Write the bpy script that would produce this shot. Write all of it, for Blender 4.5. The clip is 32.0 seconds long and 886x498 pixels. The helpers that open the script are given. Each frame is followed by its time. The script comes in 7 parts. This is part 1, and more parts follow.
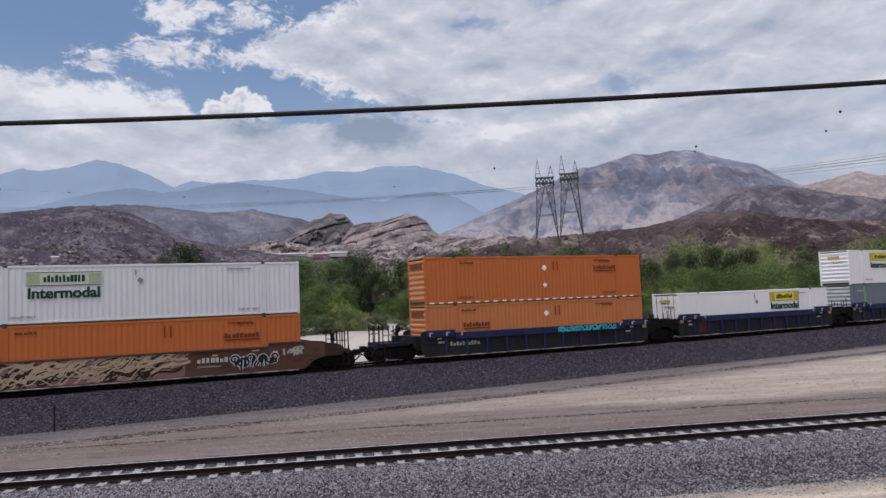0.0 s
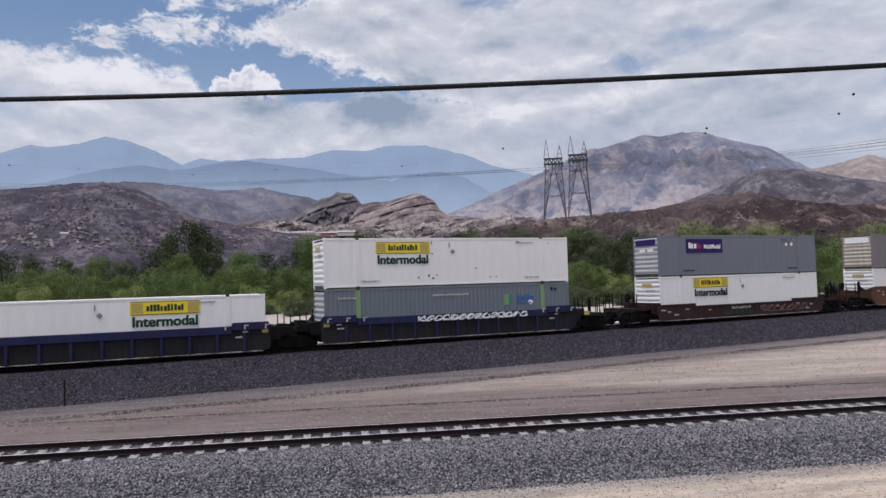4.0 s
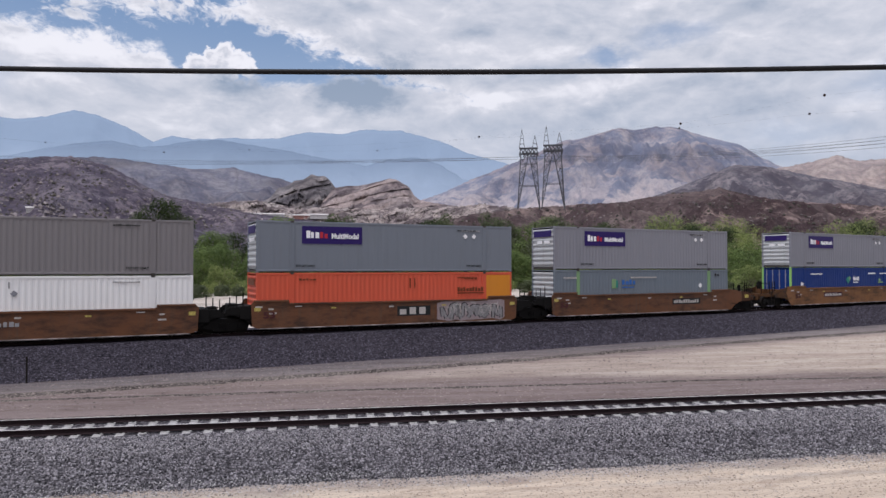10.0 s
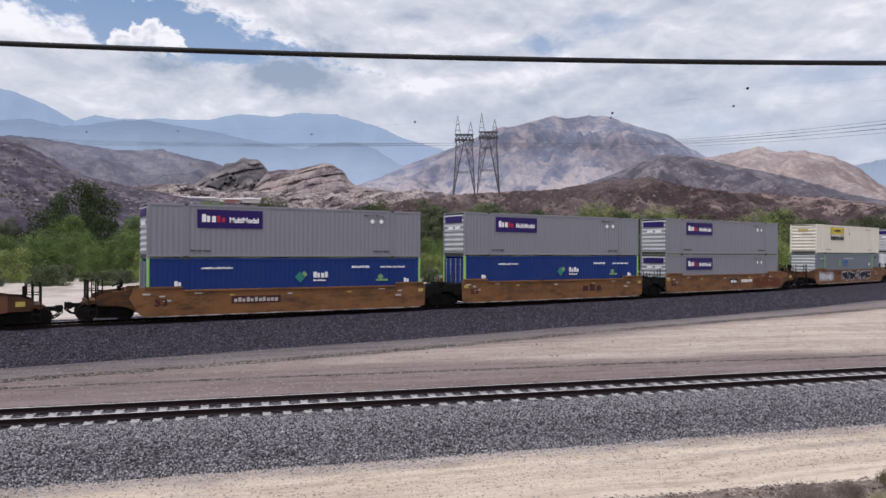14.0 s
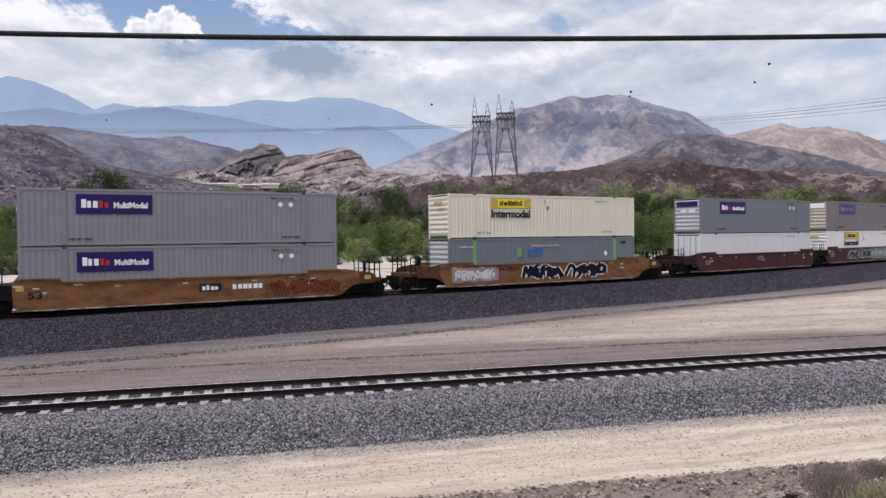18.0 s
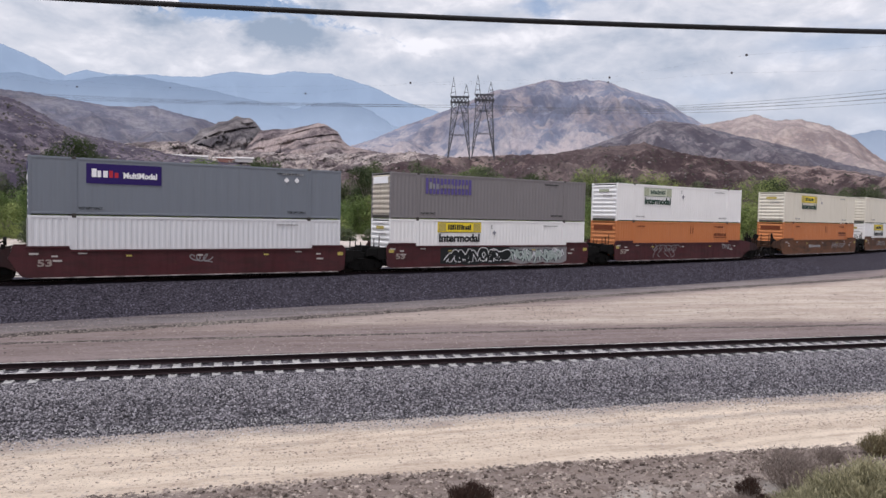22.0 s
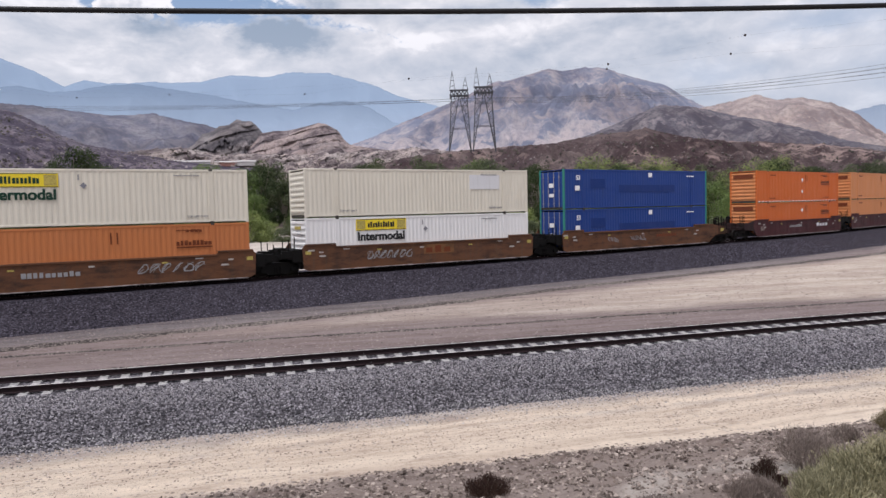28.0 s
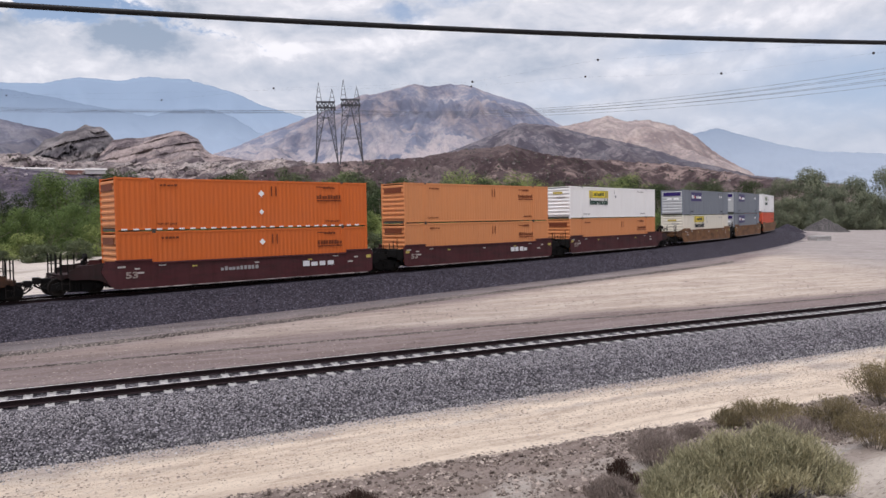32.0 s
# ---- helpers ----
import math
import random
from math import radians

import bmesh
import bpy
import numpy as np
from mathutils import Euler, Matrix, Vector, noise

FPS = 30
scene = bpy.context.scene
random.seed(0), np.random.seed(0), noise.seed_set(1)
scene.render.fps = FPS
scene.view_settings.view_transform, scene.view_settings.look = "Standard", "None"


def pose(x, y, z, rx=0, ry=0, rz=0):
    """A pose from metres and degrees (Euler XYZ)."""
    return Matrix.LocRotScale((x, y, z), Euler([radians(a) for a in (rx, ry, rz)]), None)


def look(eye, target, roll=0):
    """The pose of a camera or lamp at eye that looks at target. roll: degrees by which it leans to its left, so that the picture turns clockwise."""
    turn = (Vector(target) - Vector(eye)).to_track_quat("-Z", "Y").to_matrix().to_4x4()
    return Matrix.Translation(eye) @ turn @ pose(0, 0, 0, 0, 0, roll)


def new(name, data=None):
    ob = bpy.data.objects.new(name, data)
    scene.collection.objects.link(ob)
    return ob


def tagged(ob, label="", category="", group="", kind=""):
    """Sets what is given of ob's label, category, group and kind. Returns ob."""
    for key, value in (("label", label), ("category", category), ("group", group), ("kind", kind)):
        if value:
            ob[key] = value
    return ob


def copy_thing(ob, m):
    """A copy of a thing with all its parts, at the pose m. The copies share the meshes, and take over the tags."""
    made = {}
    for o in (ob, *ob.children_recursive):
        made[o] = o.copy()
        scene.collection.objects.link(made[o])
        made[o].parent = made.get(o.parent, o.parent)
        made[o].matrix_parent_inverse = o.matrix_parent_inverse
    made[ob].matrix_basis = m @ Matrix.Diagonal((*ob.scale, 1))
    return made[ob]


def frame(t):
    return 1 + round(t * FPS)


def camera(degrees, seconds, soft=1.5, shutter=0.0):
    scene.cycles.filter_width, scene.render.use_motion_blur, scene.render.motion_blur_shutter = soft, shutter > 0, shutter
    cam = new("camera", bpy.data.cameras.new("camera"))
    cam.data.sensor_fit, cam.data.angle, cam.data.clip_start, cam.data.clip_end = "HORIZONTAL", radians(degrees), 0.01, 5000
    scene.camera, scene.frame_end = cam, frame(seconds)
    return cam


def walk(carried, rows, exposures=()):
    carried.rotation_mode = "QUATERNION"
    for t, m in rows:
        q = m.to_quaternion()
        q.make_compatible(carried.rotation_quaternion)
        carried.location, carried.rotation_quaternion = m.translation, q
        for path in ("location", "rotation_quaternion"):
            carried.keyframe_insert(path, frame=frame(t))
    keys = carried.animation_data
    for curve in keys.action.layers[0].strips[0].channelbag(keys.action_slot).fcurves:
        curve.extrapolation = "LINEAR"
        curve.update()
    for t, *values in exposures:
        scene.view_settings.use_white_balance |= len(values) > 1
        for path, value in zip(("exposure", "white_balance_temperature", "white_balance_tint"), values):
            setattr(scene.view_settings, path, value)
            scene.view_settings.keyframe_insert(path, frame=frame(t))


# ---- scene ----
cam = camera(62.8, 32.0)

PATH = [
    (0, (0, 0, 4.65, 94.01, 2.22, 0.65)),
    (0.5, (0, 0, 4.65, 94.01, 2.05, 0.74)),
    (1, (0, 0, 4.65, 93.97, 1.93, 0.78)),
    (1.5, (0, 0, 4.65, 93.87, 2.00, 0.82)),
    (2, (0, 0, 4.65, 93.60, 2.02, 0.88)),
    (2.5, (0, 0, 4.65, 93.27, 2.04, 0.97)),
    (3, (0, 0, 4.65, 92.94, 1.93, 1.02)),
    (3.5, (0, 0, 4.65, 92.64, 1.78, 1.09)),
    (5.5, (0, 0, 4.65, 92.20, 0.82, 1.45)),
    (6, (0, 0, 4.65, 92.03, 0.45, 1.41)),
    (6.5, (0, 0, 4.65, 91.89, 0.21, 1.34)),
    (7, (0, 0, 4.65, 91.82, -0.08, 1.12)),
    (7.5, (0, 0, 4.65, 91.73, -0.17, 0.88)),
    (8, (0, 0, 4.65, 91.66, -0.21, 0.61)),
    (8.5, (0, 0, 4.65, 91.55, -0.13, 0.35)),
    (9, (0, 0, 4.65, 91.46, -0.05, 0.04)),
    (9.5, (0, 0, 4.65, 91.39, -0.02, -0.39)),
    (10, (0, 0, 4.65, 91.37, -0.02, -1.00)),
    (10.5, (0, 0, 4.65, 91.33, 0.11, -1.65)),
    (11, (0, 0, 4.65, 91.23, 0.14, -2.19)),
    (11.5, (0, 0, 4.65, 91.04, 0.08, -2.67)),
    (12, (0, 0, 4.65, 90.89, -0.10, -3.08)),
    (12.5, (0, 0, 4.65, 90.71, -0.32, -3.63)),
    (13, (0, 0, 4.65, 90.54, -0.52, -4.49)),
    (13.5, (0, 0, 4.65, 90.44, -0.45, -5.29)),
    (14, (0, 0, 4.65, 90.25, -0.21, -6.10)),
    (14.5, (0, 0, 4.65, 90.05, 0.15, -6.52)),
    (16.5, (0, 0, 4.65, 89.37, 0.59, -5.32)),
    (17, (0, 0, 4.65, 89.25, 0.64, -5.08)),
    (17.5, (0, 0, 4.65, 89.12, 0.75, -4.84)),
    (18, (0, 0, 4.65, 88.89, 0.57, -4.64)),
    (18.5, (0, 0, 4.65, 88.53, 0.27, -4.56)),
    (19, (0, 0, 4.65, 88.01, -0.23, -4.68)),
    (19.5, (0, 0, 4.65, 87.38, -0.70, -4.97)),
    (20, (0, 0, 4.65, 86.81, -1.04, -5.40)),
    (20.5, (0, 0, 4.65, 86.53, -1.25, -5.77)),
    (21, (0, 0, 4.65, 86.56, -1.29, -6.11)),
    (21.5, (0, 0, 4.65, 86.90, -1.26, -6.38)),
    (22, (0, 0, 4.65, 87.34, -1.19, -6.61)),
    (22.5, (0, 0, 4.65, 87.69, -0.92, -6.73)),
    (23, (0, 0, 4.65, 87.95, -0.70, -6.70)),
    (23.5, (0, 0, 4.65, 88.18, -0.42, -6.55)),
    (24, (0, 0, 4.65, 88.42, -0.13, -6.28)),
    (24.5, (0, 0, 4.65, 88.52, 0.16, -5.96)),
    (25, (0, 0, 4.65, 88.38, 0.53, -5.71)),
    (25.5, (0, 0, 4.65, 88.03, 0.82, -5.65)),
    (26, (0, 0, 4.65, 87.56, 1.06, -5.76)),
    (26.5, (0, 0, 4.65, 87.21, 1.22, -5.97)),
    (28.5, (0, 0, 4.65, 86.90, 1.32, -6.31)),
    (29, (0, 0, 4.65, 86.97, 1.32, -6.32)),
    (29.5, (0, 0, 4.65, 87.10, 1.33, -6.29)),
    (30, (0, 0, 4.65, 87.30, 1.14, -6.41)),
    (30.5, (0, 0, 4.65, 87.49, 1.06, -7.12)),
    (31, (0, 0, 4.65, 87.64, 0.99, -9.00)),
    (31.5, (0, 0, 4.65, 87.72, 0.96, -12.29)),
    (32, (0, 0, 4.65, 87.71, 1.00, -16.71)),
]
walk(cam, [(t, pose(*p)) for t, p in PATH], [(0, -0.46, 6110, 16), (6, -0.39, 6120, 16), (14, -0.21, 6200, 16), (19, -0.15, 6250, 16), (26, -0.16, 6290, 16), (32, -0.13, 6330, 16)])

# ---- light ----
SUN_ELEVATION, SUN_AZIMUTH = radians(66), radians(217)   # azimuth clockwise from +y
sun = new("sun", bpy.data.lights.new("sun", "SUN"))
sun.data.energy, sun.data.angle, sun.data.color = 2.95, radians(14), (1.0, 0.965, 0.91)
sd = Vector((math.sin(SUN_AZIMUTH) * math.cos(SUN_ELEVATION), math.cos(SUN_AZIMUTH) * math.cos(SUN_ELEVATION), math.sin(SUN_ELEVATION)))
sun.matrix_world = look(sd * 60, (0, 0, 0))


class Nodes:
    """A short way to write node trees."""

    def __init__(self, tree):
        self.tree = tree
        tree.nodes.clear()

    def add(self, kind, **sets):
        node = self.tree.nodes.new(kind)
        for key, value in sets.items():
            self.put(node.inputs[key], value)
        return node

    def put(self, socket, value):
        if isinstance(value, bpy.types.NodeSocket):
            self.tree.links.new(value, socket)
        else:
            socket.default_value = value

    def math(self, op, a, b=0.0, c=0.0, clamp=False):
        node = self.tree.nodes.new("ShaderNodeMath")
        node.operation, node.use_clamp = op, clamp
        for s, v in zip(node.inputs, (a, b, c)):
            self.put(s, v)
        return node.outputs[0]

    def vec(self, op, a, b=(0, 0, 0)):
        node = self.tree.nodes.new("ShaderNodeVectorMath")
        node.operation = op
        self.put(node.inputs[0], a)
        self.put(node.inputs[1], b)
        return node.outputs["Value"] if op in ("DOT_PRODUCT", "LENGTH", "DISTANCE") else node.outputs[0]

    def noise(self, vector, scale, detail=4.0, rough=0.55, out=0):
        node = self.tree.nodes.new("ShaderNodeTexNoise")
        self.put(node.inputs["Vector"], vector)
        node.inputs["Scale"].default_value, node.inputs["Detail"].default_value, node.inputs["Roughness"].default_value = scale, detail, rough
        return node.outputs[out]

    def ramp(self, value, lo, hi, a=0.0, b=1.0, smooth=True):
        node = self.tree.nodes.new("ShaderNodeMapRange")
        node.interpolation_type = "SMOOTHSTEP" if smooth else "LINEAR"
        for s, v in zip(node.inputs[:5], (value, lo, hi, a, b)):
            self.put(s, v)
        return node.outputs[0]

    def mix(self, fac, a, b, mode="MIX"):
        node = self.tree.nodes.new("ShaderNodeMix")
        node.data_type, node.blend_type = "RGBA", mode
        self.put(node.inputs[0], fac)
        for s, v in ((node.inputs[6], a), (node.inputs[7], b)):
            self.put(s, (*v, 1) if isinstance(v, tuple) and len(v) == 3 else v)
        return node.outputs[2]


def way(az, el):
    a, e = radians(az), radians(el)
    return (math.sin(a) * math.cos(e), math.cos(a) * math.cos(e), math.sin(e))


def build_sky():
    world = bpy.data.worlds.new("world")
    scene.world = world
    world.use_nodes = True
    n = Nodes(world.node_tree)
    sky = n.add("ShaderNodeTexSky")
    sky.sky_type, sky.sun_disc, sky.sun_elevation, sky.sun_rotation, sky.dust_density = "NISHITA", False, SUN_ELEVATION, SUN_AZIMUTH, 1.5
    co = n.add("ShaderNodeTexCoord").outputs["Generated"]
    sep = n.add("ShaderNodeSeparateXYZ", Vector=co)
    # bearing and height in degrees, with ragged edges
    az = n.math("MULTIPLY", n.math("ARCTAN2", sep.outputs[0], sep.outputs[1]), 57.3)
    el = n.math("MULTIPLY", n.math("ARCSINE", sep.outputs[2]), 57.3)
    tall = n.vec("MULTIPLY", co, (1.0, 1.0, 1.9))
    shift = n.add("ShaderNodeSeparateXYZ", Vector=n.noise(tall, 9.0, 4.0, 0.55, 1))
    fray = n.add("ShaderNodeSeparateXYZ", Vector=n.noise(tall, 34.0, 7.0, 0.62, 1))
    plus = lambda p, q: n.math("ADD", p, q)
    minus = lambda p, q: n.math("SUBTRACT", p, q)
    times = lambda p, q: n.math("MULTIPLY", p, q)
    waz = plus(plus(az, times(minus(shift.outputs[0], 0.5), 3.6)), times(minus(fray.outputs[0], 0.5), 3.4))
    wel = plus(plus(el, times(minus(shift.outputs[1], 0.5), 1.8)), times(minus(fray.outputs[1], 0.5), 2.2))

    crisp_az, crisp_el = plus(az, times(minus(fray.outputs[0], 0.5), 2.6)), plus(el, times(minus(fray.outputs[1], 0.5), 1.8))

    def ring(a, e, wide, high, crisp=False):
        u, v = n.math("DIVIDE", minus(crisp_az if crisp else waz, a), wide), n.math("DIVIDE", minus(crisp_el if crisp else wel, e), high)
        return n.math("SQRT", plus(times(u, u), times(v, v)))

    def spot(a, e, wide, high):
        return n.ramp(ring(a, e, wide, high), 1.0, 0.0)

    # how far inside the clouds a direction lies, in degrees: a bank low on the west, a ragged wedge of cloud above it, a heaped cumulus head and torn scraps
    torn = n.vec("ADD", n.vec("MULTIPLY", co, (1.0, 1.0, 1.7)), n.vec("MULTIPLY", n.vec("SUBTRACT", n.noise(tall, 16.0, 3.0, 0.5, 1), (0.5, 0.5, 0.5)), (0.09, 0.09, 0.09)))
    rags = minus(n.noise(torn, 42.0, 9.0, 0.66), 0.5)
    wedge_az = plus(waz, 16.9)
    wedge = n.math("MINIMUM", minus(plus(18.7, times(wedge_az, 0.53)), wel), minus(wel, minus(18.7, times(wedge_az, 0.30))))
    dip = times(n.ramp(az, -20.6, -18.8), n.ramp(az, -6.0, -11.0))
    bank = minus(minus(minus(14.4, times(waz, 0.075)), times(dip, 1.15)), wel)
    inside = n.math("MAXIMUM", plus(wedge, times(rags, 3.4)), plus(bank, times(rags, 2.6)))
    for a, e, wide, high in ((-26.0, 17.8, 1.5, 0.7), (-21.3, 18.8, 2.3, 1.1), (-19.4, 19.4, 1.3, 0.6), (-20.9, 21.4, 1.8, 1.3), (-18.6, 22.0, 1.6, 0.8), (-17.5, 20.7, 1.0, 0.7), (-14.9, 21.7, 2.0, 0.9), (-15.2, 18.7, 1.6, 0.5)):
        scrap = times(minus(1.0, ring(a, e, wide, high, True)), high)
        inside = n.math("MAXIMUM", inside, plus(scrap, times(rags, 4.2)))
    # the cumulus: rounded heaps, each lit along its rim
    lumps = minus(n.noise(co, 75.0, 4.0, 0.55), 0.5)
    heap = None
    for a, e, r in ((-17.7, 14.7, 1.0), (-16.9, 15.5, 0.72), (-15.9, 15.75, 0.85), (-14.9, 15.3, 0.9), (-14.0, 14.8, 0.75), (-16.2, 14.6, 1.3)):
        u, v = times(minus(az, a), 0.9), minus(el, e)
        puff = plus(minus(r, n.math("SQRT", plus(times(u, u), times(v, v)))), times(lumps, 1.3))
        heap = puff if heap is None else n.math("MAXIMUM", heap, puff)
    overhead = plus(times(minus(n.noise(tall, 4.0, 5.0, 0.5), 0.36), 9.0), n.ramp(el, 23.0, 27.0, -6.0, 0.0))
    inside = n.math("MAXIMUM", inside, overhead)
    mask = n.math("MAXIMUM", n.ramp(inside, -0.35, 0.75), n.ramp(heap, -0.03, 0.16))
    for a, e, wide, high, depth in ((14.3, 15.8, 3.6, 0.9, 0.85), (18.8, 17.0, 4.2, 1.3, 0.6), (2.4, 21.2, 3.4, 1.3, 0.8), (9.0, 22.4, 3.0, 0.8, 0.6), (-33.0, 12.8, 4.5, 2.6, 0.5), (47, 9.0, 15, 4.5, 0.9), (34.5, 12.2, 8, 1.8, 0.55), (26.5, 9.5, 6, 1.6, 0.4)):
        mask = n.math("SUBTRACT", mask, times(spot(a, e, wide, high), depth), clamp=True)
    warp = n.vec("ADD", tall, n.vec("MULTIPLY", n.vec("SUBTRACT", n.noise(tall, 5.0, 3.0, 0.5, 1), (0.5, 0.5, 0.5)), (0.10, 0.10, 0.10)))
    # lit crowns and grey bellies: thickness here against thickness a little higher up
    lift = n.vec("ADD", warp, (0.0, 0.0, 0.03))
    crown = minus(n.noise(warp, 13.0, 7.0, 0.56), n.noise(lift, 13.0, 7.0, 0.56))
    shade = plus(plus(0.76, times(minus(n.noise(warp, 6.0, 5.0, 0.5), 0.5), 0.85)), times(crown, 2.3))
    for a, e, wide, high, depth in ((-5.9, 13.3, 7.5, 2.9, 0.95), (-2.9, 15.7, 4.2, 1.4, 0.55), (-14.6, 12.8, 5.0, 2.2, 0.55), (-8.0, 19.4, 4.5, 2.0, 0.35), (-22.5, 13.3, 3.0, 1.2, 0.25), (14.0, 17.6, 7.0, 1.2, 0.3), (22.5, 12.5, 9.0, 2.8, 0.5), (8.5, 14.8, 5.0, 1.4, 0.35), (10.5, 11.0, 7.0, 1.8, 0.35), (3.0, 17.6, 4.0, 0.8, 0.3), (6.5, 11.4, 9.0, 2.2, 0.4), (15.5, 12.6, 6.0, 1.8, 0.3)):
        shade = minus(shade, times(spot(a, e, wide, high), depth))
    for a, e, wide, high, depth in ((4.6, 12.9, 2.4, 0.9, 0.75), (-26.0, 15.2, 9.0, 1.8, 0.45), (-10.6, 13.6, 2.0, 1.6, 0.35), (12.5, 13.6, 6.0, 1.4, 0.3), (-17.0, 11.0, 12, 1.6, 0.25), (1.0, 14.0, 4.0, 1.0, 0.2)):
        shade = plus(shade, times(spot(a, e, wide, high), depth))
    shade = minus(shade, times(n.ramp(ring(-15.0, 13.4, 4.6, 1.5), 1.0, 0.1), 0.6))
    shade = minus(shade, times(n.ramp(ring(-6.2, 13.2, 5.0, 1.9), 1.0, 0.1), 1.0))
    shade = minus(shade, times(n.ramp(ring(-3.2, 15.6, 2.8, 1.0), 1.0, 0.1), 0.5))
    shade = plus(shade, times(n.ramp(inside, 1.5, 0.2), n.ramp(el, 13.5, 15.5, 0.0, 0.5)))
    rim = times(n.ramp(heap, -0.1, 0.02), n.ramp(heap, 0.5, 0.08))
    within = n.ramp(heap, 0.1, 0.6)
    shade = plus(shade, times(rim, n.ramp(el, 14.4, 15.4, 0.0, 0.6)))
    shade = minus(shade, times(within, minus(0.42, times(lumps, 2.6))))
    cloud = n.mix(n.ramp(shade, -0.45, 1.0, smooth=False), (0.36, 0.45, 0.56), (0.87, 0.885, 0.91))
    cloud = n.mix(n.ramp(shade, 0.85, 1.4), cloud, (1.08, 1.08, 1.08))
    low = n.ramp(sep.outputs[2], 0.08, 0.27)
    cloud = n.mix(low, n.mix(0.58, cloud, n.mix(n.ramp(az, -24.0, 14.0), (0.66, 0.72, 0.785), (0.54, 0.62, 0.725))), cloud)
    clear = n.mix(n.ramp(el, 9.0, 21.0), (0.50, 0.64, 0.82), (0.26, 0.415, 0.655))
    blue = n.mix(0.8, n.mix(1.0, sky.outputs[0], (0.085, 0.085, 0.085), "MULTIPLY"), clear)
    colour = n.mix(mask, blue, cloud)
    ground = n.ramp(sep.outputs[2], -0.03, 0.0)
    colour = n.mix(ground, (0.25, 0.22, 0.19), colour)
    back = n.add("ShaderNodeBackground", Color=colour, Strength=1.0)
    n.tree.links.new(back.outputs[0], n.add("ShaderNodeOutputWorld").inputs[0])


build_sky()


# ---- materials ----
def material(name):
    m = bpy.data.materials.new(name)
    m.use_nodes = True
    n = Nodes(m.node_tree)
    shader = n.add("ShaderNodeBsdfPrincipled")
    n.tree.links.new(shader.outputs[0], n.add("ShaderNodeOutputMaterial").inputs[0])
    return m, n, shader


def bump(n, shader, height, strength=0.4, distance=0.02):
    node = n.add("ShaderNodeBump", Height=height, Strength=strength, Distance=distance)
    n.put(shader.inputs["Normal"], node.outputs[0])


def paint(name, colour, rough=0.45, dirt=0.35, rust=0.0, metal=0.0, grime=(0.10, 0.085, 0.07), soot=0.0):
    """Weathered paint on steel: fading, streaks that run down, specks of rust."""
    m, n, s = material(name)
    co = n.add("ShaderNodeTexCoord").outputs["Object"]
    rnd = n.add("ShaderNodeObjectInfo").outputs["Random"]
    co = n.vec("ADD", co, n.add("ShaderNodeCombineXYZ", X=n.math("MULTIPLY", rnd, 90.0), Y=rnd, Z=rnd).outputs[0])
    fade = n.noise(co, 0.7, 4.0)
    streak = n.noise(n.vec("MULTIPLY", co, (5.0, 5.0, 0.35)), 1.0, 5.0, 0.6)
    col = n.mix(n.ramp(fade, 0.3, 0.75, 0.0, 0.35), colour, tuple(min(1, c * 0.86 + 0.022) for c in colour))
    col = n.mix(n.ramp(streak, 0.48, 0.8, 0.0, dirt), col, grime)
    if rust:
        spots = n.noise(co, 3.0, 8.0, 0.7)
        col = n.mix(n.ramp(spots, 0.55, 0.75, 0.0, rust), col, (0.13, 0.055, 0.03))
    if soot:
        smear = n.noise(n.vec("MULTIPLY", co, (0.6, 0.6, 1.8)), 1.0, 9.0, 0.74)
        col = n.mix(n.ramp(smear, 0.42, 0.68, 0.0, soot), col, (0.022, 0.018, 0.017))
    n.put(s.inputs["Base Color"], col)
    n.put(s.inputs["Roughness"], n.ramp(streak, 0.3, 0.8, rough, min(1, rough + 0.25)))
    s.inputs["Metallic"].default_value = metal
    s.inputs["Specular IOR Level"].default_value = 0.22
    bump(n, s, n.noise(co, 14.0, 3.0), 0.08, 0.01)
    return m


def plain(name, colour, rough=0.6, metal=0.0, grain=30.0, vary=0.25):
    m, n, s = material(name)
    co = n.add("ShaderNodeTexCoord").outputs["Object"]
    f = n.noise(co, grain, 5.0, 0.6)
    n.put(s.inputs["Base Color"], n.mix(n.ramp(f, 0.3, 0.7), tuple(c * (1 - vary) for c in colour), tuple(min(1, c * (1 + vary)) for c in colour)))
    s.inputs["Roughness"].default_value, s.inputs["Metallic"].default_value = rough, metal
    s.inputs["Specular IOR Level"].default_value = 0.15
    bump(n, s, f, 0.15, 0.01)
    return m


WHITE = paint("white_paint", (0.80, 0.80, 0.805), dirt=0.12, grime=(0.45, 0.42, 0.40))
CREAM = paint("cream_paint", (0.70, 0.665, 0.575), dirt=0.25, grime=(0.32, 0.27, 0.2))
CHALK = paint("chalky_white_paint", (0.67, 0.68, 0.71), dirt=0.22, grime=(0.30, 0.28, 0.26))
GREY = paint("grey_paint", (0.170, 0.192, 0.228), dirt=0.2, grime=(0.15, 0.15, 0.15))
WARM_GREY = paint("warm_grey_paint", (0.195, 0.184, 0.193), dirt=0.3, grime=(0.16, 0.15, 0.14))
LIGHT_GREY = paint("light_grey_paint", (0.225, 0.229, 0.264), dirt=0.2, grime=(0.2, 0.19, 0.18))
SLATE = paint("slate_grey_paint", (0.150, 0.180, 0.216), dirt=0.2, grime=(0.12, 0.12, 0.12))
ORANGE = paint("orange_paint", (0.475, 0.130, 0.033), dirt=0.25, grime=(0.33, 0.11, 0.04))
DULL_ORANGE = paint("dull_orange_paint", (0.50, 0.175, 0.062), dirt=0.3, grime=(0.33, 0.11, 0.05))
